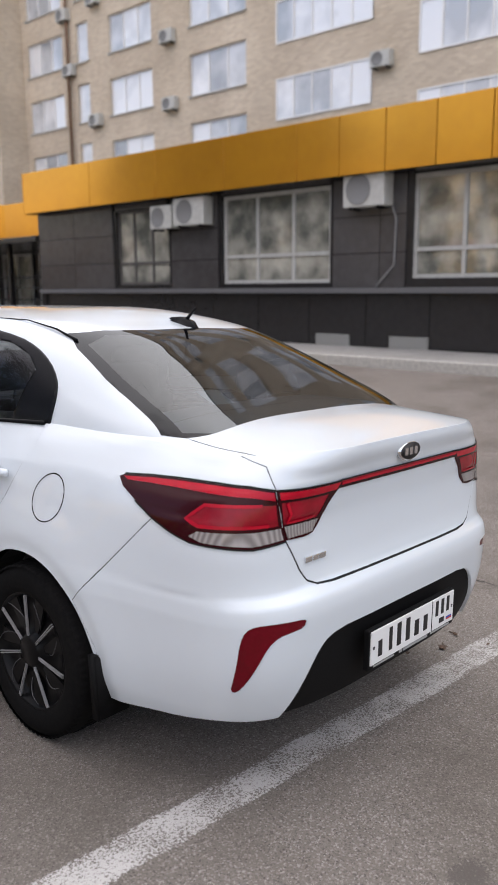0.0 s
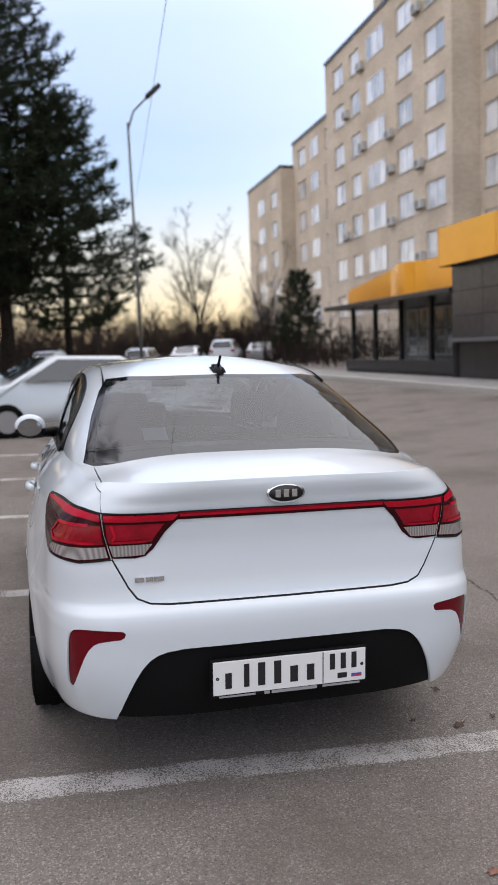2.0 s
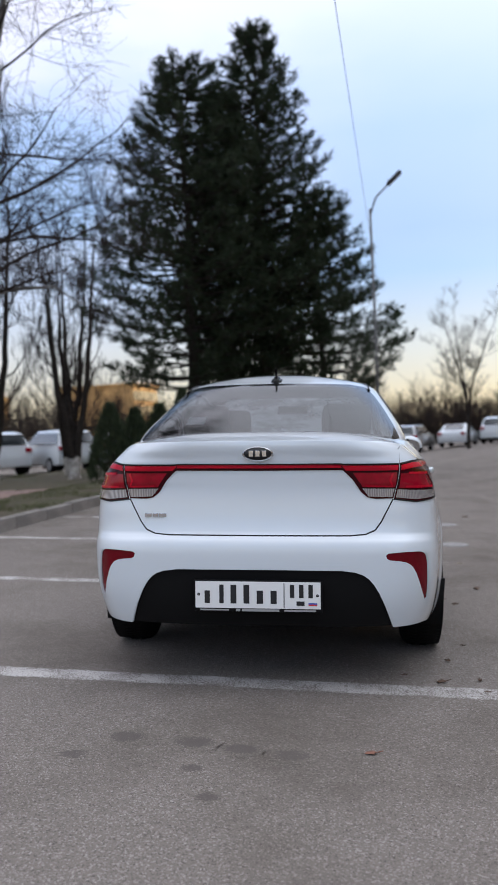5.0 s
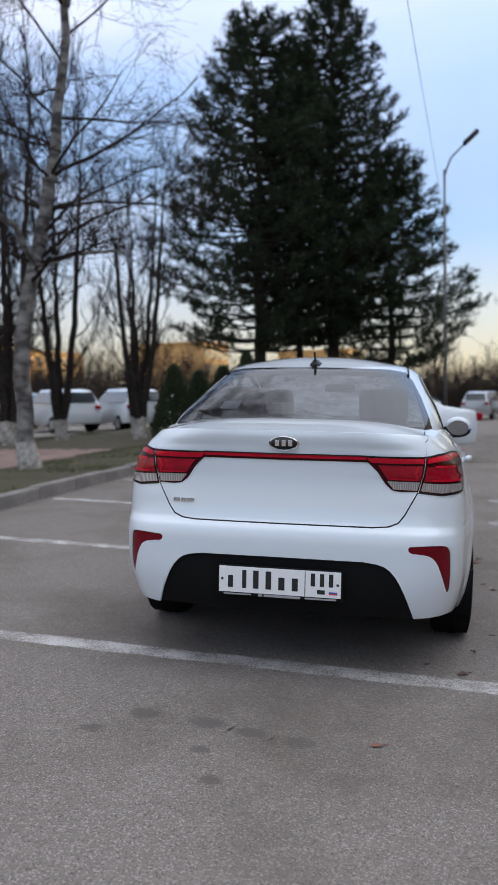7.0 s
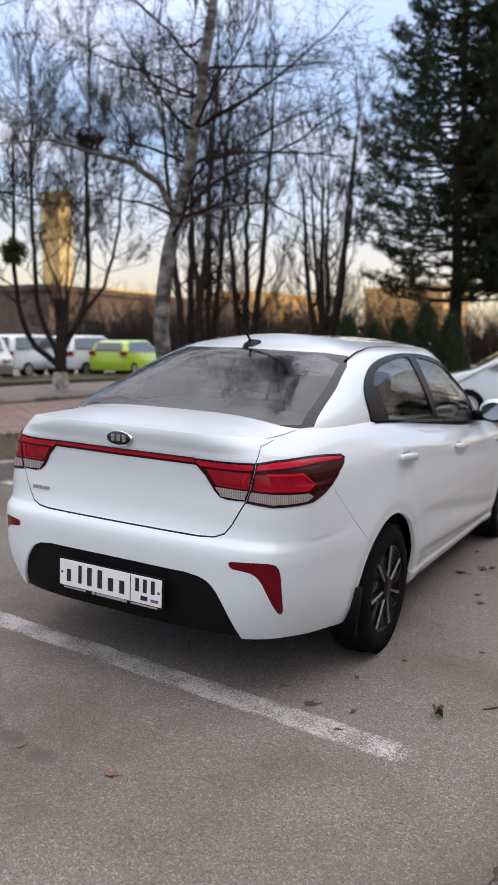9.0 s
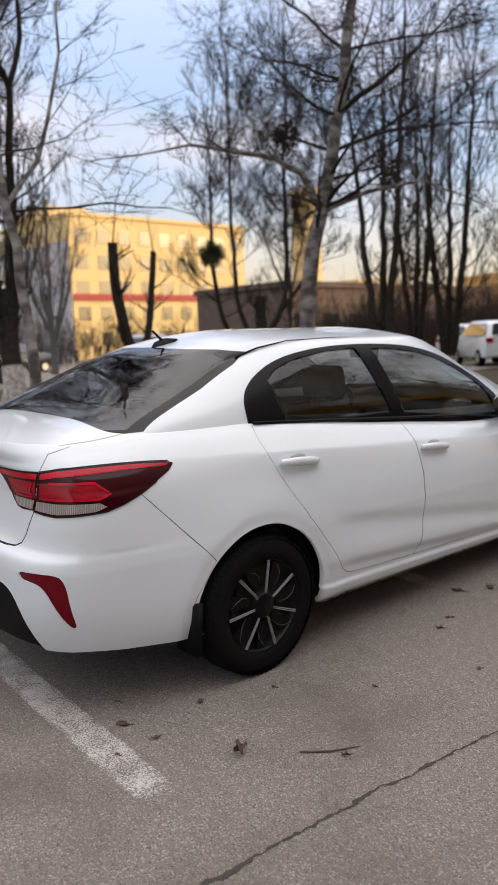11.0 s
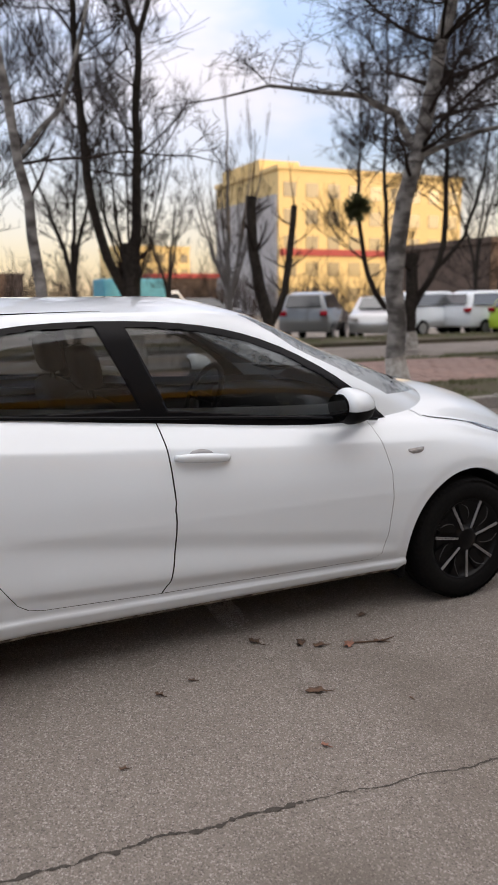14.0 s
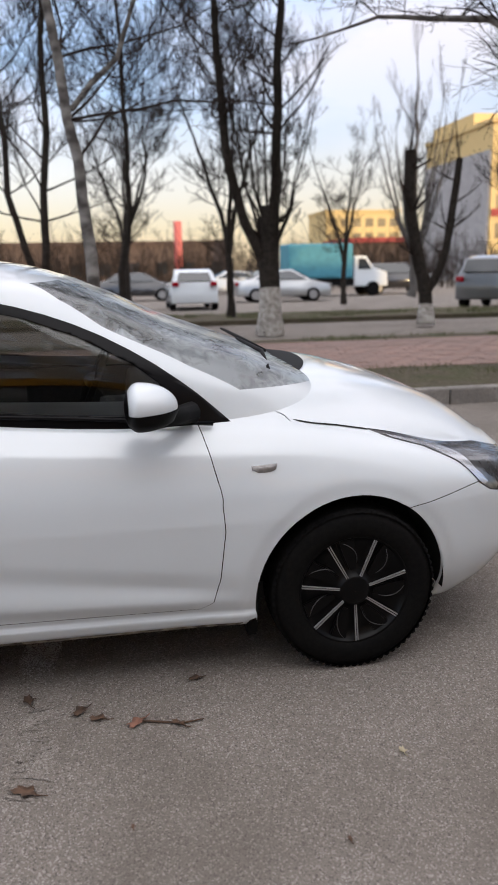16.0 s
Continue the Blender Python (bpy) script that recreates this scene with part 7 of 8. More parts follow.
bare_tree("mistletoe_tree", (-12.9, 13.75, 0.2), [([(0, 0, 0), (0, 0, 0.9), (0.02, 0.0, 2.4)], 0.18), ([(0, 0, 0.6), (-0.3, -0.6, 1.1), (-0.3, -1.1, 1.8), (-0.1, -1.5, 3.0), (0.1, -1.7, 4.0), (0.1, -1.6, 6.5)], 0.085), ([(0, 0, 0.7), (-0.3, -0.5, 2.0), (-0.3, -0.65, 4.0), (-0.2, -0.7, 8.5)], 0.075), ([(0, 0, 0.9), (0.2, 0.5, 1.8), (0.3, 0.8, 2.6), (0.4, 0.7, 5.0), (0.4, 0.9, 9.0)], 0.09), ([(0.25, 0.6, 2.0), (0.5, 1.3, 2.8), (0.7, 1.7, 4.4), (0.7, 1.9, 7.0)], 0.06)], 25, "leafless tree with several dark stems and a stump", None, 0.8, 3, 0.4, 0.5, 1.0, 0.006)
bare_tree("slender_tree", (-15.8, 3.4, 0.2), [([(0, 0, 0), (0.05, -0.1, 1.2), (0.05, 0.2, 2.6), (0.1, 0.15, 6.5), (0.1, 0.1, 10)], 0.09), ([(0.05, 0.2, 2.3), (0.1, 0.6, 3.4), (0.1, 0.6, 6.0)], 0.04)], 29, "tall slender leafless tree beside the road", None, 0.8, 3, 0.4, 0.5, 1.1, 0.005)
bare_tree("slender_tree", (-12.6, -0.3, 0.2), [([(0, 0, 0), (0.05, -0.15, 3.0), (0.1, -0.4, 7.5), (0.1, -0.5, 11)], 0.12), ([(0, 0, 1.0), (0.2, 0.55, 3.0), (0.3, 0.9, 8.0)], 0.085), ([(0, 0, 1.2), (-0.2, 1.1, 3.0), (-0.2, 1.5, 7.0)], 0.06)], 27, "tall leafless tree with three stems beside the road", None, 0.8, 3, 0.4, 0.5, 0.75, 0.004)
bare_tree("slender_tree", (-9.6, 1.9, 0.2), [([(0, 0, 0), (0.05, 0.1, 2.0), (0.1, 0.3, 5.5), (0.1, 0.3, 9)], 0.075), ([(0, 0, 0.8), (0, -0.4, 2.4), (0, -0.5, 7.0)], 0.06)], 28, "slender leafless tree with two thin stems", None, 0.8, 3, 0.4, 0.5, 1.0, 0.004)
for k, (x, y, h, s) in enumerate(((-9.0, 14.2, 8.5, 31), (-8.9, 16.9, 8.0, 32), (-8.2, 21.0, 7.5, 33), (-11.5, 19.0, 9.0, 34), (-6.8, 17.4, 6.5, 35))):
    bare_tree("bare_tree", (x, y, 0.2), [([(0, 0, 0), (0.1 * math.cos(a * 2.1), 0.1 * math.sin(a * 2.1), 0.6), (0.45 * math.cos(a * 2.1), 0.45 * math.sin(a * 2.1), h * 0.4), (0.8 * math.cos(a * 2.1), 0.8 * math.sin(a * 2.1), h * (1 - 0.08 * a))], 0.12) for a in range(3)], s, "leafless tree with several upright dark stems", None, 0.7, 3, 0.6, 0.45, 0.6, 0.008)
for k, (x, y, h, s, lb) in enumerate(((-17.5, 6.2, 5.5, 41, ""), (-24.5, 3.8, 6.0, 42, ""), (-23, -1.5, 7.0, 43, ""), (-26, 12, 5.0, 44, ""), (7.6, 42, 6.8, 45, ""), (2.0, 44, 6.5, 46, ""), (12.5, 46, 6.0, 47, ""), (-22, 24, 7, 48, ""))):
    bare_tree("distant_tree", (x, y, 0.1), [([(0, 0, 0), (0.05, 0.0, h * 0.3), (0.2 * math.cos(a * 2.1), 0.2 * math.sin(a * 2.1), h * 0.5), (0.22 * h * math.cos(a * 2.1), 0.22 * h * math.sin(a * 2.1), h)], 0.095) for a in range(3)], s, "leafless tree with a fine spreading crown", None, 0.0, 3, 0.35, 0.6, 0.75, 0.007)
# mistletoe ball and nest
for p, r, nm, lb, m_ in (((-12.72, 11.98, 3.64), 0.36, "mistletoe", "round dark green mistletoe clump in a bare tree", mat("mistletoe_green", (0.055, 0.065, 0.02), 0.8, grain=0.6, scale=12)), ((-12.5, 14.6, 6.88), 0.34, "bird_nest", "dark twig bird nest in a bare tree", TWIG)):
    rnd = random.Random(9)
    vs, fs = [], []
    for _ in range(420):
        d = Vector((rnd.gauss(0, 1), rnd.gauss(0, 1), rnd.gauss(0, 1 if nm == "mistletoe" else 0.55))).normalized()
        q = d * r * rnd.uniform(0.75, 1.1)
        s = Vector((rnd.gauss(0, 1), rnd.gauss(0, 1), rnd.gauss(0, 1))).normalized() * 0.05
        fast_tube(vs, fs, [q - s * 1.6, q + s * 1.6] if nm != "mistletoe" else [d * 0.05, q], [0.008, 0.012], 3)
    me = bpy.data.meshes.new(nm)
    me.from_pydata([v + Vector(p) for v in vs], [], fs)
    me.materials.append(m_)
    tagged(new(nm, me), lb, nm.replace("_", " "))

# pines: whorls of drooping limbs with needle tufts
NEEDLES = mat("pine_needles", (0.015, 0.025, 0.012), 0.85, spec=0.2, grain=0.7, scale=3, second=(0.028, 0.038, 0.018), blotch=0.4, blotch_scale=0.6)


def pine(base, height, radius, clear, seed, label, r0=0.22):
    rnd = random.Random(seed)
    t = thing("pine_tree", Matrix.Translation(base), label, "tree", "pines")
    wood, tuft = ([], []), ([], [])
    trunk = [Vector((rnd.gauss(0, 0.03), rnd.gauss(0, 0.03), height * k / 14)) for k in range(15)]
    fast_tube(*wood, trunk, [max(r0 * (1 - 0.93 * k / 14), 0.02) for k in range(15)], 9)
    z = clear
    while z < height - 0.2:
        f = (z - clear) / (height - clear)
        reach = radius * (0.62 + 0.5 * min(f / 0.22, 1)) * (1 - max(0, f - 0.15) / 0.87) ** 0.76 + 0.22
        n = rnd.randint(5, 7)
        a0 = rnd.uniform(0, 6.28)
        for k in range(n):
            a = a0 + 2 * math.pi * k / n + rnd.uniform(-0.3, 0.3)
            L_ = reach * rnd.uniform(0.62, 1.12)
            d = Vector((math.cos(a), math.sin(a), 0))
            pts = [trunk[min(int(z / height * 14), 14)] * 0 + Vector((0, 0, z)) + d * (L_ * s) + Vector((0, 0, L_ * (-0.10 * s + 0.26 * s * s) + rnd.uniform(-0.03, 0.03))) for s in (0, 0.25, 0.5, 0.75, 1.0)]
            fast_tube(*wood, pts, [0.045, 0.036, 0.027, 0.018, 0.01], 5)
            m = int(7 + L_ * 7)
            for _ in range(m):
                s = rnd.uniform(0.30, 1.05) ** 0.7
                s = min(s, 1.04)
                i = min(int(s * 4), 3)
                p = pts[i].lerp(pts[i + 1], s * 4 - i)
                side = Vector((-d.y, d.x, 0)) * rnd.uniform(-1, 1) * 0.42 * L_ * (1.15 - s) + Vector((0, 0, rnd.uniform(-0.10, 0.22)))
                c = p + side
                if rnd.random() < 0.5:
                    fast_tube(*wood, [p, c], [0.012, 0.006], 3)
                ax = (d * 0.7 + Vector((rnd.gauss(0, 0.5), rnd.gauss(0, 0.5), rnd.uniform(0.1, 0.9)))).normalized()
                for _n in range(15):
                    dd = (ax * rnd.uniform(0.2, 1.0) + Vector((rnd.gauss(0, 0.6), rnd.gauss(0, 0.6), rnd.gauss(0, 0.6)))).normalized()
                    w = dd.cross(Vector((rnd.gauss(0, 1), rnd.gauss(0, 1), rnd.gauss(0, 1)))).normalized() * 0.016
                    q = c + ax * rnd.uniform(-0.16, 0.16)
                    b = len(tuft[0])
                    e = q + dd * rnd.uniform(0.13, 0.24)
                    tuft[0].extend((q - w, q + w, e))
                    tuft[1].append((b, b + 1, b + 2))
        z += rnd.uniform(0.22, 0.36) * (1.25 if f < 0.3 else 1.0)
    for nm, (vs, fs), m_, lb in (("trunk", wood, BARK, ""), ("crown", tuft, NEEDLES, "dark green needle tufts with gaps")):
        me = bpy.data.meshes.new(nm)
        me.from_pydata(vs, [], fs)
        me.materials.append(m_)
        ob = new(nm, me)
        ob.parent = t
        if lb:
            tagged(ob, lb)


pine((-3.9, 20.0, 0.15), 12.6, 3.3, 2.6, 51, "tall dark green pine with dense crown")
pine((-1.9, 22.0, 0.15), 14.3, 2.9, 2.9, 52, "tallest dark green pine of the group")
pine((-0.1, 23.6, 0.1), 9.2, 2.7, 2.2, 53, "smaller dark green pine with drooping limbs", 0.16)
pine((-3.1, 23.2, 0.15), 12.8, 2.4, 3.0, 54, "dark green pine standing behind the others", 0.15)
pine((15.5, 48, 0.4), 6.0, 1.7, 0.4, 55, "dark conical conifer beside the apartment block", 0.12)

# clipped conifers
THUJA = mat("thuja_green", (0.020, 0.034, 0.014), 0.85, grain=0.7, scale=8, second=(0.05, 0.065, 0.025))
for k in range(1, 6):
    rnd = random.Random(70 + k)
    h, r = rnd.uniform(1.5, 2.1), rnd.uniform(0.42, 0.55)
    vs, fs = [], []
    for _ in range(2600):
        f = rnd.random() ** 0.8
        a = rnd.uniform(0, 6.283)
        rr = r * (1 - f ** 1.7) * rnd.uniform(0.8, 1.06) + 0.02
        c = Vector((rr * math.cos(a), rr * math.sin(a), 0.1 + f * h))
        d = Vector((math.cos(a) * 0.5 + rnd.gauss(0, 0.25), math.sin(a) * 0.5 + rnd.gauss(0, 0.25), 1.0)).normalized()
        w = d.cross(Vector((rnd.gauss(0, 1), rnd.gauss(0, 1), rnd.gauss(0, 1)))).normalized() * 0.03
        b = len(vs)
        vs += [c - w, c + w, c + d * rnd.uniform(0.10, 0.2)]
        fs.append((b, b + 1, b + 2))
    t = thing("thuja", Matrix.Translation((-5.4 + 0.52 * k, 14.2 + 0.28 * k, 0.2)), "narrow dark green thuja in a row", "shrub", "row of thujas")
    me = bpy.data.meshes.new("foliage")
    me.from_pydata(vs, [], fs)
    me.materials.append(THUJA)
    ob = new("foliage", me)
    ob.parent = t
    bm = bmesh.new()
    tube(bm, [(0, 0, 0), (0, 0, h * 0.8)], [0.12, 0.04], 7)
    part("stem", bm, BARK, t)

# ---- lamp post and cable ----
STEEL = mat("galvanised_steel", (0.11, 0.11, 0.11), 0.5, metal=0.4, grain=0.4, scale=20)
lamp = thing("street_lamp", Matrix.Translation((1.35, 15.9, 0.0)), "thin grey steel street lamp with angled arm", "street lamp")
bm = bmesh.new()
tube(bm, [(0, 0, 0), (0, 0, 3.0), (-0.02, 0, 6.55)], [0.045, 0.034, 0.026], 10)
part("pole", bm, STEEL, lamp)
bm = bmesh.new()
tube(bm, [(-0.02, 0, 6.4), (0.12, 0, 6.8), (0.45, 0, 7.12)], [0.024, 0.022, 0.02], 8)
part("arm", bm, STEEL, lamp)
bm = bmesh.new()
box(bm, 0.0, 0.42, -0.1, 0.1, -0.05, 0.05, 0.03, Matrix.Translation((0.42, 0, 7.1)) @ Matrix.Rotation(radians(-42), 4, "Y"))
part("lamp_head", bm, PLINTH, lamp, "dark lamp head")
bm = bmesh.new()
tube(bm, [Vector((1.42, 15.9, 4.95)).lerp(Vector((-0.25, -6, 5.0)), k / 16) + Vector((0, 0, -0.5 * (k / 16) * (1 - k / 16))) for k in range(17)], [0.003] * 17, 5)
solid("overhead_cable", bm, BLACK, "thin dark overhead cable from the lamp post", "cable", smooth=True)

# ---- other vehicles ----
CARPAINTS = {"white": PAINT, "silver": mat("silver_paint", (0.42, 0.43, 0.44), 0.3, metal=0.5, coat=1.0), "grey": mat("grey_paint", (0.16, 0.17, 0.18), 0.3, metal=0.4, coat=1.0), "black": mat("black_paint", (0.02, 0.02, 0.022), 0.25, coat=1.0), "green": mat("lime_paint", (0.38, 0.55, 0.03), 0.3, coat=1.0), "blue": mat("blue_paint", (0.05, 0.10, 0.16), 0.3, coat=1.0)}
FARGLASS = mat("dark_car_window", (0.03, 0.035, 0.04), 0.06, coat=1.0)
PROFILES = {
    "saloon": ([(-2.2, 0.28), (-2.25, 0.6), (-2.2, 0.95), (-1.55, 1.05), (-0.95, 1.40), (0.35, 1.45), (1.25, 0.98), (2.1, 0.80), (2.25, 0.55), (2.2, 0.25)], [(-1.35, 1.03), (-0.88, 1.34), (0.30, 1.39), (1.02, 1.0)]),
    "hatch": ([(-1.95, 0.28), (-2.0, 0.6), (-1.95, 1.0), (-1.7, 1.40), (-1.3, 1.50), (0.25, 1.52), (1.15, 1.02), (1.85, 0.88), (2.0, 0.55), (1.95, 0.25)], [(-1.72, 1.04), (-1.5, 1.40), (0.2, 1.45), (0.95, 1.03)]),
    "suv": ([(-2.2, 0.35), (-2.25, 0.7), (-2.2, 1.1), (-2.0, 1.60), (-1.5, 1.70), (0.3, 1.70), (1.15, 1.18), (2.05, 1.05), (2.25, 0.7), (2.2, 0.32)], [(-1.95, 1.16), (-1.78, 1.58), (0.25, 1.62), (0.98, 1.18)])}


def other_car(x, y, turn, kind_, colour, label):
    prof, glz = PROFILES[kind_]
    t = thing("parked_car", Matrix.Translation((x, y, ground_z(x) if abs(x) < 60 else 0)) @ Matrix.Rotation(radians(turn), 4, "Z"), label, "car", "parked cars")
    bm = bmesh.new()
    rows = []
    dense = []
    for (a, b), (c, d) in zip(prof, prof[1:] + prof[:1]):
        dense += [(a + (c - a) * k / 4, b + (d - b) * k / 4) for k in range(4)]
    for w in (-1, -0.94, -0.6, 0, 0.6, 0.94, 1):
        row = []
        for u, z in dense:
            half = 0.86 - 0.22 * max(0, (z - 0.95)) / 0.6 - 0.06 * max(0, 0.5 - z)
            cx = u * (1 - 0.045 * abs(w) ** 4)
            row.append(bm.verts.new((cx, half * w, z - (0.03 if abs(w) == 1 and z > 0.9 else 0))))
        rows.append(row)
    n = len(dense)
    for r0, r1 in zip(rows, rows[1:]):
        for k in range(n):
            bm.faces.new((r0[k], r0[(k + 1) % n], r1[(k + 1) % n], r1[k]))
    bm.faces.new(rows[0][::-1])
    bm.faces.new(rows[-1])
    part("body", bm, CARPAINTS[colour], t)
    for s in (-1, 1):
        bm = bmesh.new()
        vs = []
        for u, z in glz:
            half = 0.868 - 0.22 * max(0, (z - 0.95)) / 0.6
            vs.append(bm.verts.new((u, s * half, z)))
        bm.faces.new(vs)
        r = bmesh.ops.extrude_face_region(bm, geom=bm.faces[:])
        for v in [e for e in r["geom"] if isinstance(e, bmesh.types.BMVert)]:
            v.co.y += s * 0.006
        part("side_window", bm, FARGLASS, t, "", False)
        for u in (-1.35, 1.32):
            bm = bmesh.new()
            lathe(bm, [(0.001, 0.02), (0.19, 0.015), (0.21, 0.03), (0.30, 0.02), (0.32, -0.02), (0.32, -0.18), (0.001, -0.18)], Matrix.Translation((u, s * 0.86, 0.32)) @ Matrix.Rotation(-s * math.pi / 2, 4, "X"), 24)
            part("wheel", bm, RUBBER, t)
            bm = bmesh.new()
            lathe(bm, [(0.001, 0.0), (0.20, 0.0)], Matrix.Translation((u, s * 0.885, 0.32)) @ Matrix.Rotation(-s * math.pi / 2, 4, "X"), 16)
            part("wheel_disc", bm, SILVER, t)
        bm = bmesh.new()
        z = 1.0 if kind_ != "saloon" else 0.85
        box(bm, prof[1][0] - 0.02, prof[1][0] + 0.2, s * 0.70 - 0.12, s * 0.70 + 0.12, z - 0.10, z + 0.06, 0.02)
        part("tail_lamp", bm, REDLENS, t)
        bm = bmesh.new()
        box(bm, 2.0, 2.2, s * 0.64 - 0.15, s * 0.64 + 0.15, 0.66, 0.80, 0.03)
        part("headlamp", bm, CLEARLENS, t)
    back = (prof[3], prof[4]) if kind_ == "saloon" else (prof[2], prof[3])
    for (ua, za), (ub, zb), nm in ((*back, "rear_screen"), (prof[6], prof[5], "windscreen")):
        out = -0.03 if nm == "rear_screen" else 0.03
        u0, z0, u1, z1 = ua + (ub - ua) * 0.12 + out, za + (zb - za) * 0.12, ua + (ub - ua) * 0.88 + out, za + (zb - za) * 0.88
        bm = bmesh.new()
        vs = [bm.verts.new(c) for c in ((u0, -0.62, z0 + 0.02), (u0, 0.62, z0 + 0.02), (u1, 0.54, z1 + 0.02), (u1, -0.54, z1 + 0.02))]
        bm.faces.new(vs)
        r = bmesh.ops.extrude_face_region(bm, geom=bm.faces[:])
        for v in [e for e in r["geom"] if isinstance(e, bmesh.types.BMVert)]:
            v.co.x += 0.01 if out > 0 else -0.01
            v.co.z += 0.02
        part(nm, bm, FARGLASS, t, "", False)
    return t


other_car(-0.45, 13.2, 195, "saloon", "white", "white saloon car parked ahead across the lot")
other_car(-27.5, 6.3, 178, "hatch", "white", "small white hatchback parked on the far side")
other_car(-47.5, 11.2, 275, "saloon", "white", "white saloon parked side-on across the road")
other_car(-21.2, 15.9, 138, "suv", "grey", "dark grey estate car parked across the road")
other_car(-20.9, 18.4, 320, "hatch", "silver", "silver hatchback parked across the road")
other_car(-18.6, 24.2, 100, "hatch", "green", "lime green hatchback parked by the road")
other_car(-17.9, 32.2, 100, "suv", "silver", "silver car parked by the road")
other_car(-13.6, 26.6, 140, "suv", "white", "white estate car parked by the road")
other_car(-11.2, 27.8, 135, "suv", "white", "white estate car parked beside another")
other_car(-9.0, 28.6, 120, "hatch", "silver", "silver hatchback parked beside white cars")
other_car(-20.4, 23.6, 95, "suv", "white", "white car parked near a green one")
other_car(-21.5, 21.5, 95, "suv", "white", "white car parked across the road")
other_car(-8.5, 33, 95, "hatch", "black", "dark car parked under the trees")
other_car(-38.6, 4.7, 90, "saloon", "black", "black saloon parked across the road")
other_car(-52, 14.6, 92, "saloon", "white", "white saloon in the far car park")
other_car(-33, 11.2, 88, "saloon", "silver", "silver saloon in the far car park")
other_car(-40, 19.5, 92, "suv", "black", "dark car in the far car park")
other_car(-36, 0.5, 92, "saloon", "silver", "silver saloon in the far car park")
for k, (x, c) in enumerate(((5.0, "silver"), (8.0, "white"), (10.8, "white"), (13.6, "silver"), (-0.5, "black"))):
    other_car(x, 47 + k * 1.3, 70, "saloon" if k % 2 else "suv", c, "%s car parked in the distance by the road" % c)

# delivery lorry with a blue canopy
lorry = thing("lorry", Matrix.Translation((-38.5, 15.6, 0)) @ Matrix.Rotation(radians(92), 4, "Z"), "small lorry with white cab and blue canopy", "lorry")
bm = bmesh.new()
box(bm, -3.0, 0.55, -0.95, 0.95, 0.95, 2.75, 0.12)
part("canopy", bm, mat("blue_canvas", (0.06, 0.25, 0.33), 0.7, grain=0.4, scale=3), lorry, "blue canvas canopy", False)
bm = bmesh.new()
prism(bm, [(0.65, 0.5), (0.65, 2.1), (1.3, 2.1), (1.75, 1.45), (2.5, 1.25), (2.55, 0.5)], "y", -0.9, 0.9, 0.06)
part("cab", bm, PAINT, lorry, "white cab", False)
bm = bmesh.new()
box(bm, -3.0, 2.3, -0.8, 0.8, 0.55, 0.93)
part("chassis", bm, BLACK, lorry, "", False)
for s in (-1, 1):
    bm = bmesh.new()
    prism(bm, [(0.85, 1.4), (0.85, 1.95), (1.25, 1.95), (1.6, 1.4)], "y", s * 0.905, s * 0.925)
    part("cab_window", bm, FARGLASS, lorry, "", False)
    for u in (-2.0, 1.7):
        bm = bmesh.new()
        lathe(bm, [(0.001, 0.02), (0.25, 0.02), (0.36, 0.02), (0.38, -0.02), (0.38, -0.22), (0.001, -0.22)], Matrix.Translation((u, s * 0.92, 0.38)) @ Matrix.Rotation(-s * math.pi / 2, 4, "X"), 24)
        part("wheel", bm, RUBBER, lorry)

# ---- far buildings ----
OCHRE = mat("ochre_render", (0.62, 0.47, 0.22), 0.85, grain=0.2, scale=2, second=(0.52, 0.39, 0.18), blotch=0.25, blotch_scale=0.2)
OCHREFAR = mat("orange_render", (0.60, 0.36, 0.13), 0.85, grain=0.3, scale=1, second=(0.42, 0.25, 0.10), blotch=0.4, blotch_scale=0.15)
SHADEGREY = mat("painted_shade_grey", (0.36, 0.36, 0.37), 0.85, grain=0.2, scale=2, blotch=0.2)
BROWNW = mat("brown_render", (0.10, 0.07, 0.055), 0.85, grain=0.3, scale=2, blotch=0.3)
REDW = mat("red_band", (0.34, 0.05, 0.045), 0.7, grain=0.4, scale=1.5)


# low sun on the ochre buildings' panes is put into this warm colour
PALEGLASS = mat("painted_sunlit_pane", (0.30, 0.24, 0.13), 0.2, coat=0.6, rand=0.7, second=(0.14, 0.12, 0.09))


def far_building(name, x, y0, y1, depth, h, material, label, storeys=0, cols=0, wz0=1.2, side=None, turn=0.0):
    c = Matrix.Translation((x - depth / 2, (y0 + y1) / 2, 0))
    t = thing(name, c @ Matrix.Rotation(radians(turn), 4, "Z") @ c.inverted(), label, "building")
    bm = bmesh.new()
    box(bm, x - depth, x, y0, y1, -0.2, h)
    part("wall", bm, material, t, "", False)
    bm = bmesh.new()
    box(bm, x - depth - 0.2, x + 0.2, y0 - 0.2, y1 + 0.2, h, h + 0.4)
    part("roof", bm, side or material, t, "", False)
    for i in range(storeys):
        for j in range(cols):
            y = y0 + (y1 - y0) * (j + 0.5) / cols
            z = wz0 + (h - wz0) * i / storeys
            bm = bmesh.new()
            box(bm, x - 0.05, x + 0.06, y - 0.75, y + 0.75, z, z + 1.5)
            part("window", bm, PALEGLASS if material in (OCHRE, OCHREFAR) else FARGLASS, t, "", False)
    return t


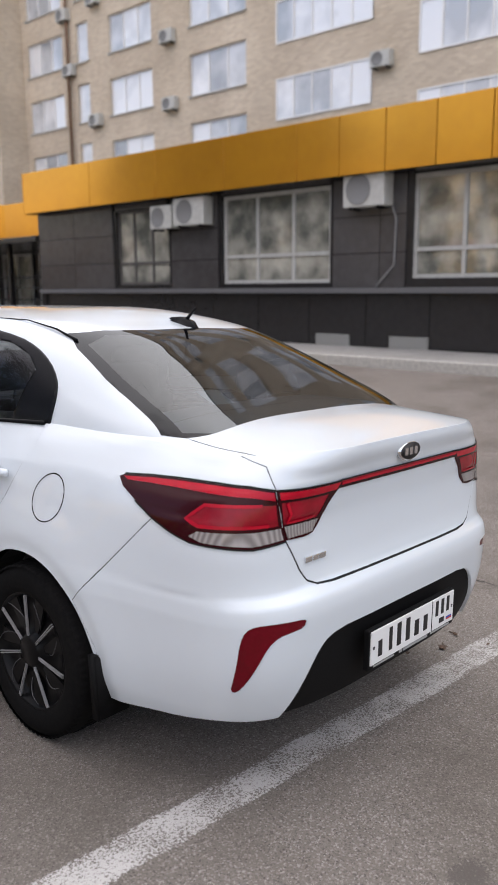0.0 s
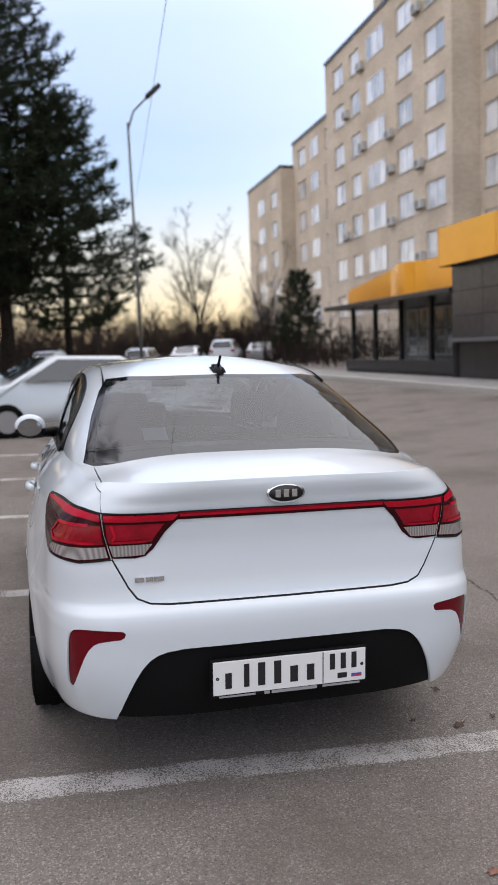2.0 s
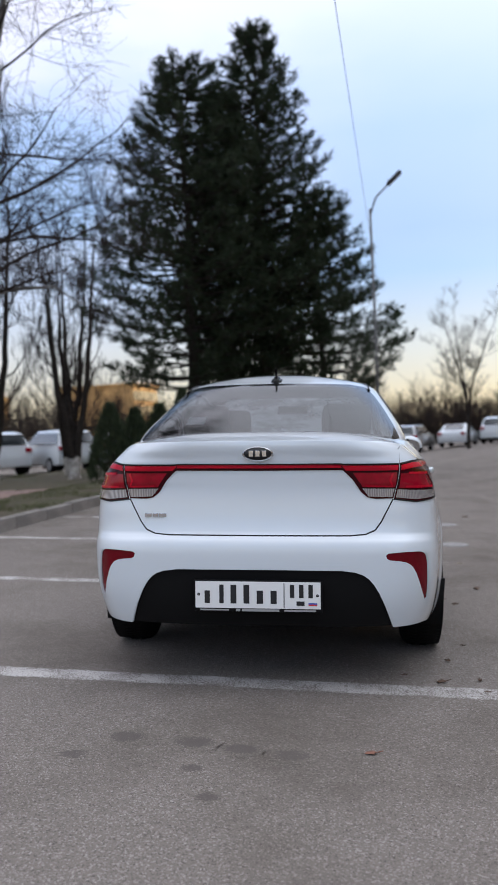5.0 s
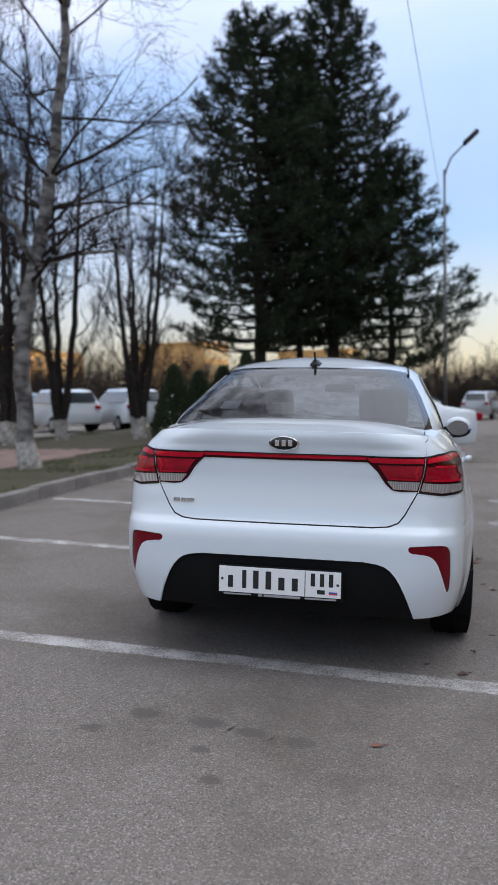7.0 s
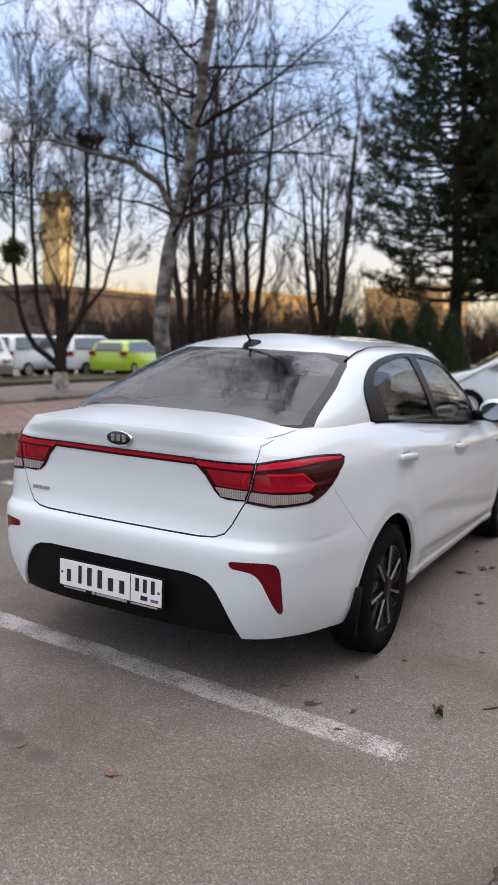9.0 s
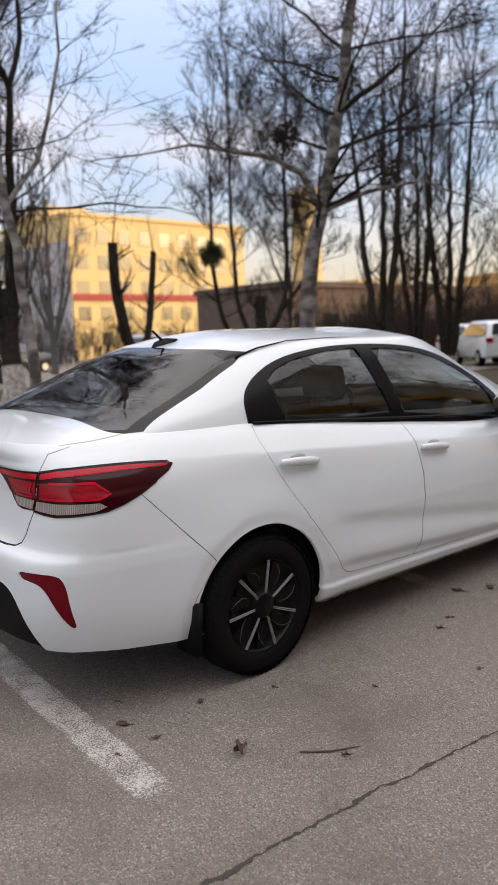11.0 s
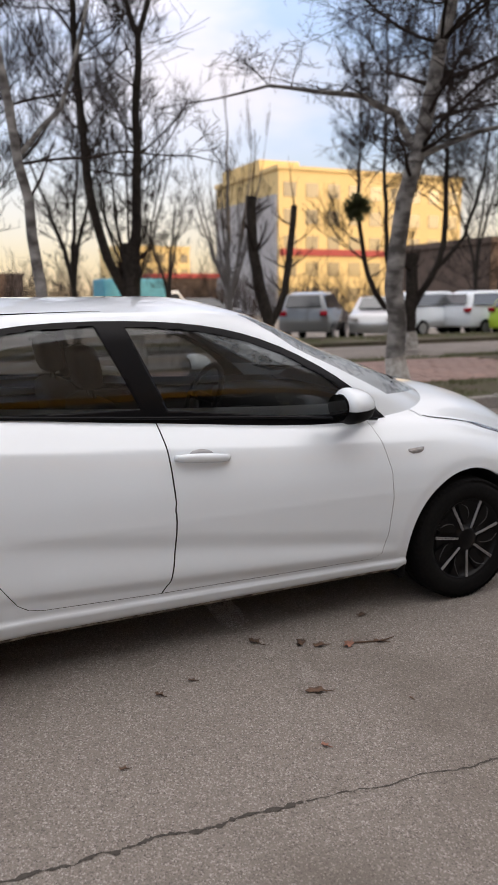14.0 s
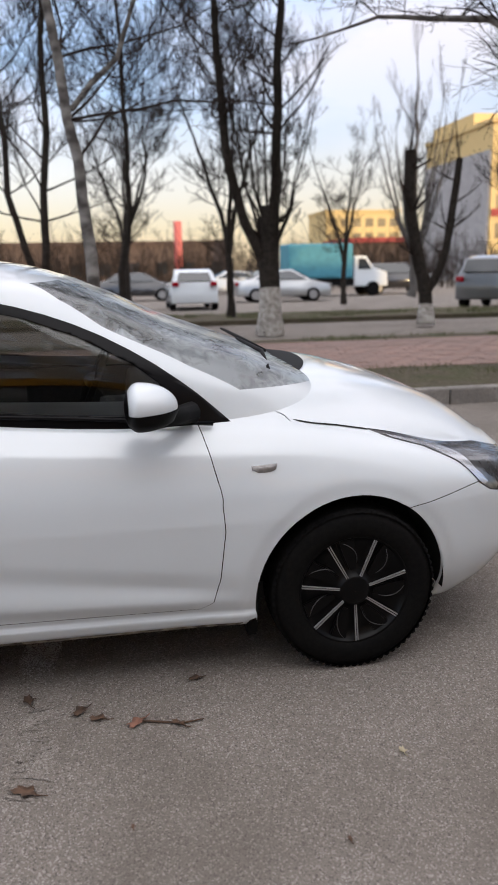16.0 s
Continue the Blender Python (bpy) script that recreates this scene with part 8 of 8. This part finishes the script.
yb = far_building("yellow_building", -71.7, 41.5, 66.0, 16.0, 15.1, OCHRE, "five-storey yellow building lit by low sun", 5, 9, 1.4)
bm = bmesh.new()
box(bm, -71.64, -71.5, 41.6, 60, 6.3, 7.0)
part("red_sign_band", bm, REDW, yb, "red sign band", False)
bm = bmesh.new()
box(bm, -87, -77, 42, 47, 15.3, 16.9)
part("roof_house", bm, OCHRE, yb, "", False)
# shadow over the lower side wall, built as a grey sheet; yellow stays above
bm = bmesh.new()
box(bm, -87.5, -71.9, 41.25, 41.48, 0, 12.6)
part("side_wall", bm, SHADEGREY, yb, "grey sheet standing in for the shadow on the yellow side wall", False)
tw = far_building("narrow_tower", -70, 76, 78.5, 3, 20.5, OCHRE, "narrow tall yellow stair tower", 0, 0)
far_building("low_brown_building", -36, 37.8, 64, 10, 5.0, BROWNW, "long low brown building behind trees", 1, 9, 1.6)
far_building("low_shed", -62, 24, 30, 8, 3.6, BROWNW, "low brown shed beyond the car park", 0, 0, 1, REDW)
far_building("far_yellow_block", -138, 44, 58, 12, 11.5, OCHRE, "distant yellow apartment block in sunlight", 4, 6)
far_building("far_ochre_block", -75, 92, 104, 10, 9.5, OCHRE, "distant ochre building in sunlight", 3, 5)
far_building("far_ochre_block", -60, 112, 132, 10, 10.0, OCHREFAR, "distant ochre building between trees", 4, 6, 1.2, None, -14)
far_building("far_ochre_block", -30, 118, 126, 14, 10.5, OCHREFAR, "distant ochre building behind the pines", 4, 6, 1.2, None, -14)
far_building("far_ochre_block", -8, 122, 129, 12, 9.0, OCHREFAR, "distant ochre building behind the pines", 4, 6, 1.2, None, -14)


BRUSH = mat("dark_brushwood", (0.020, 0.016, 0.014), 0.95, spec=0.1, grain=0.6, scale=1.5, second=(0.038, 0.028, 0.023), blotch=0.5, blotch_scale=0.3)


def thicket(name, x0, x1, y0, y1, h, n, seed, label, z0=0.1):
    """Bare shrubs: upright crooked stems with fine twigs."""
    rnd = random.Random(seed)
    vs, fs = [], []
    for _ in range(n):
        p = Vector((rnd.uniform(x0, x1), rnd.uniform(y0, y1), z0))
        hh = h * rnd.uniform(0.5, 1.15) * (0.75 + 0.45 * noise.noise(Vector((p.x * 0.25, p.y * 0.25, seed))))
        d = Vector((rnd.gauss(0, 0.22), rnd.gauss(0, 0.22), 1)).normalized()
        pts = [p, p + d * hh * 0.5, p + (d + Vector((rnd.gauss(0, 0.15), rnd.gauss(0, 0.15), 0))) * hh]
        fast_tube(vs, fs, pts, [0.034, 0.026, 0.010], 3)
        for _k in range(13):
            t = rnd.uniform(0.2, 1)
            q = pts[0].lerp(pts[2], t)
            e = q + Vector((rnd.gauss(0, 0.35), rnd.gauss(0, 0.35), rnd.uniform(0.2, 0.9))) * hh * 0.28
            fast_tube(vs, fs, [q, e], [0.013, 0.007], 3)
    me = bpy.data.meshes.new(name)
    me.from_pydata(vs, [], fs)
    me.materials.append(BRUSH)
    tagged(new(name, me), label, "shrubs", kind="stuff")


thicket("far_shrubs", -16, 20, 60, 74, 5.0, 2400, 61, "bare brown shrubs and trees in the distance")
thicket("far_shrubs", -58, -16, 60, 74, 7.5, 800, 66, "bare dark shrubs and young trees in the distance")
thicket("far_shrubs", 12.5, 19.5, 30, 58, 2.6, 420, 62, "bare shrubs along the apartment blocks")
thicket("far_shrubs", -33, -10, 34, 46, 4.2, 700, 63, "bare brown shrubs beyond the road")
thicket("far_shrubs", -62, -44, -16, 40, 4.6, 1000, 64, "bare brown shrubs beyond the car park")
thicket("far_shrubs", -34, -28, 34, 62, 4.4, 520, 65, "bare brown shrubs before a low building")
far_building("far_grey_block", -100, -30, 20, 14, 5.0, BROWNW, "distant low brown buildings", 1, 14)
bm = bmesh.new()
tube(bm, [(-58, 9.0, 0), (-58, 9.0, 5.2)], [0.35, 0.3], 10)
solid("red_pylon_sign", bm, mat("pylon_red", (0.5, 0.12, 0.10), 0.6), "tall narrow red pylon sign in the distance", "sign", smooth=True)
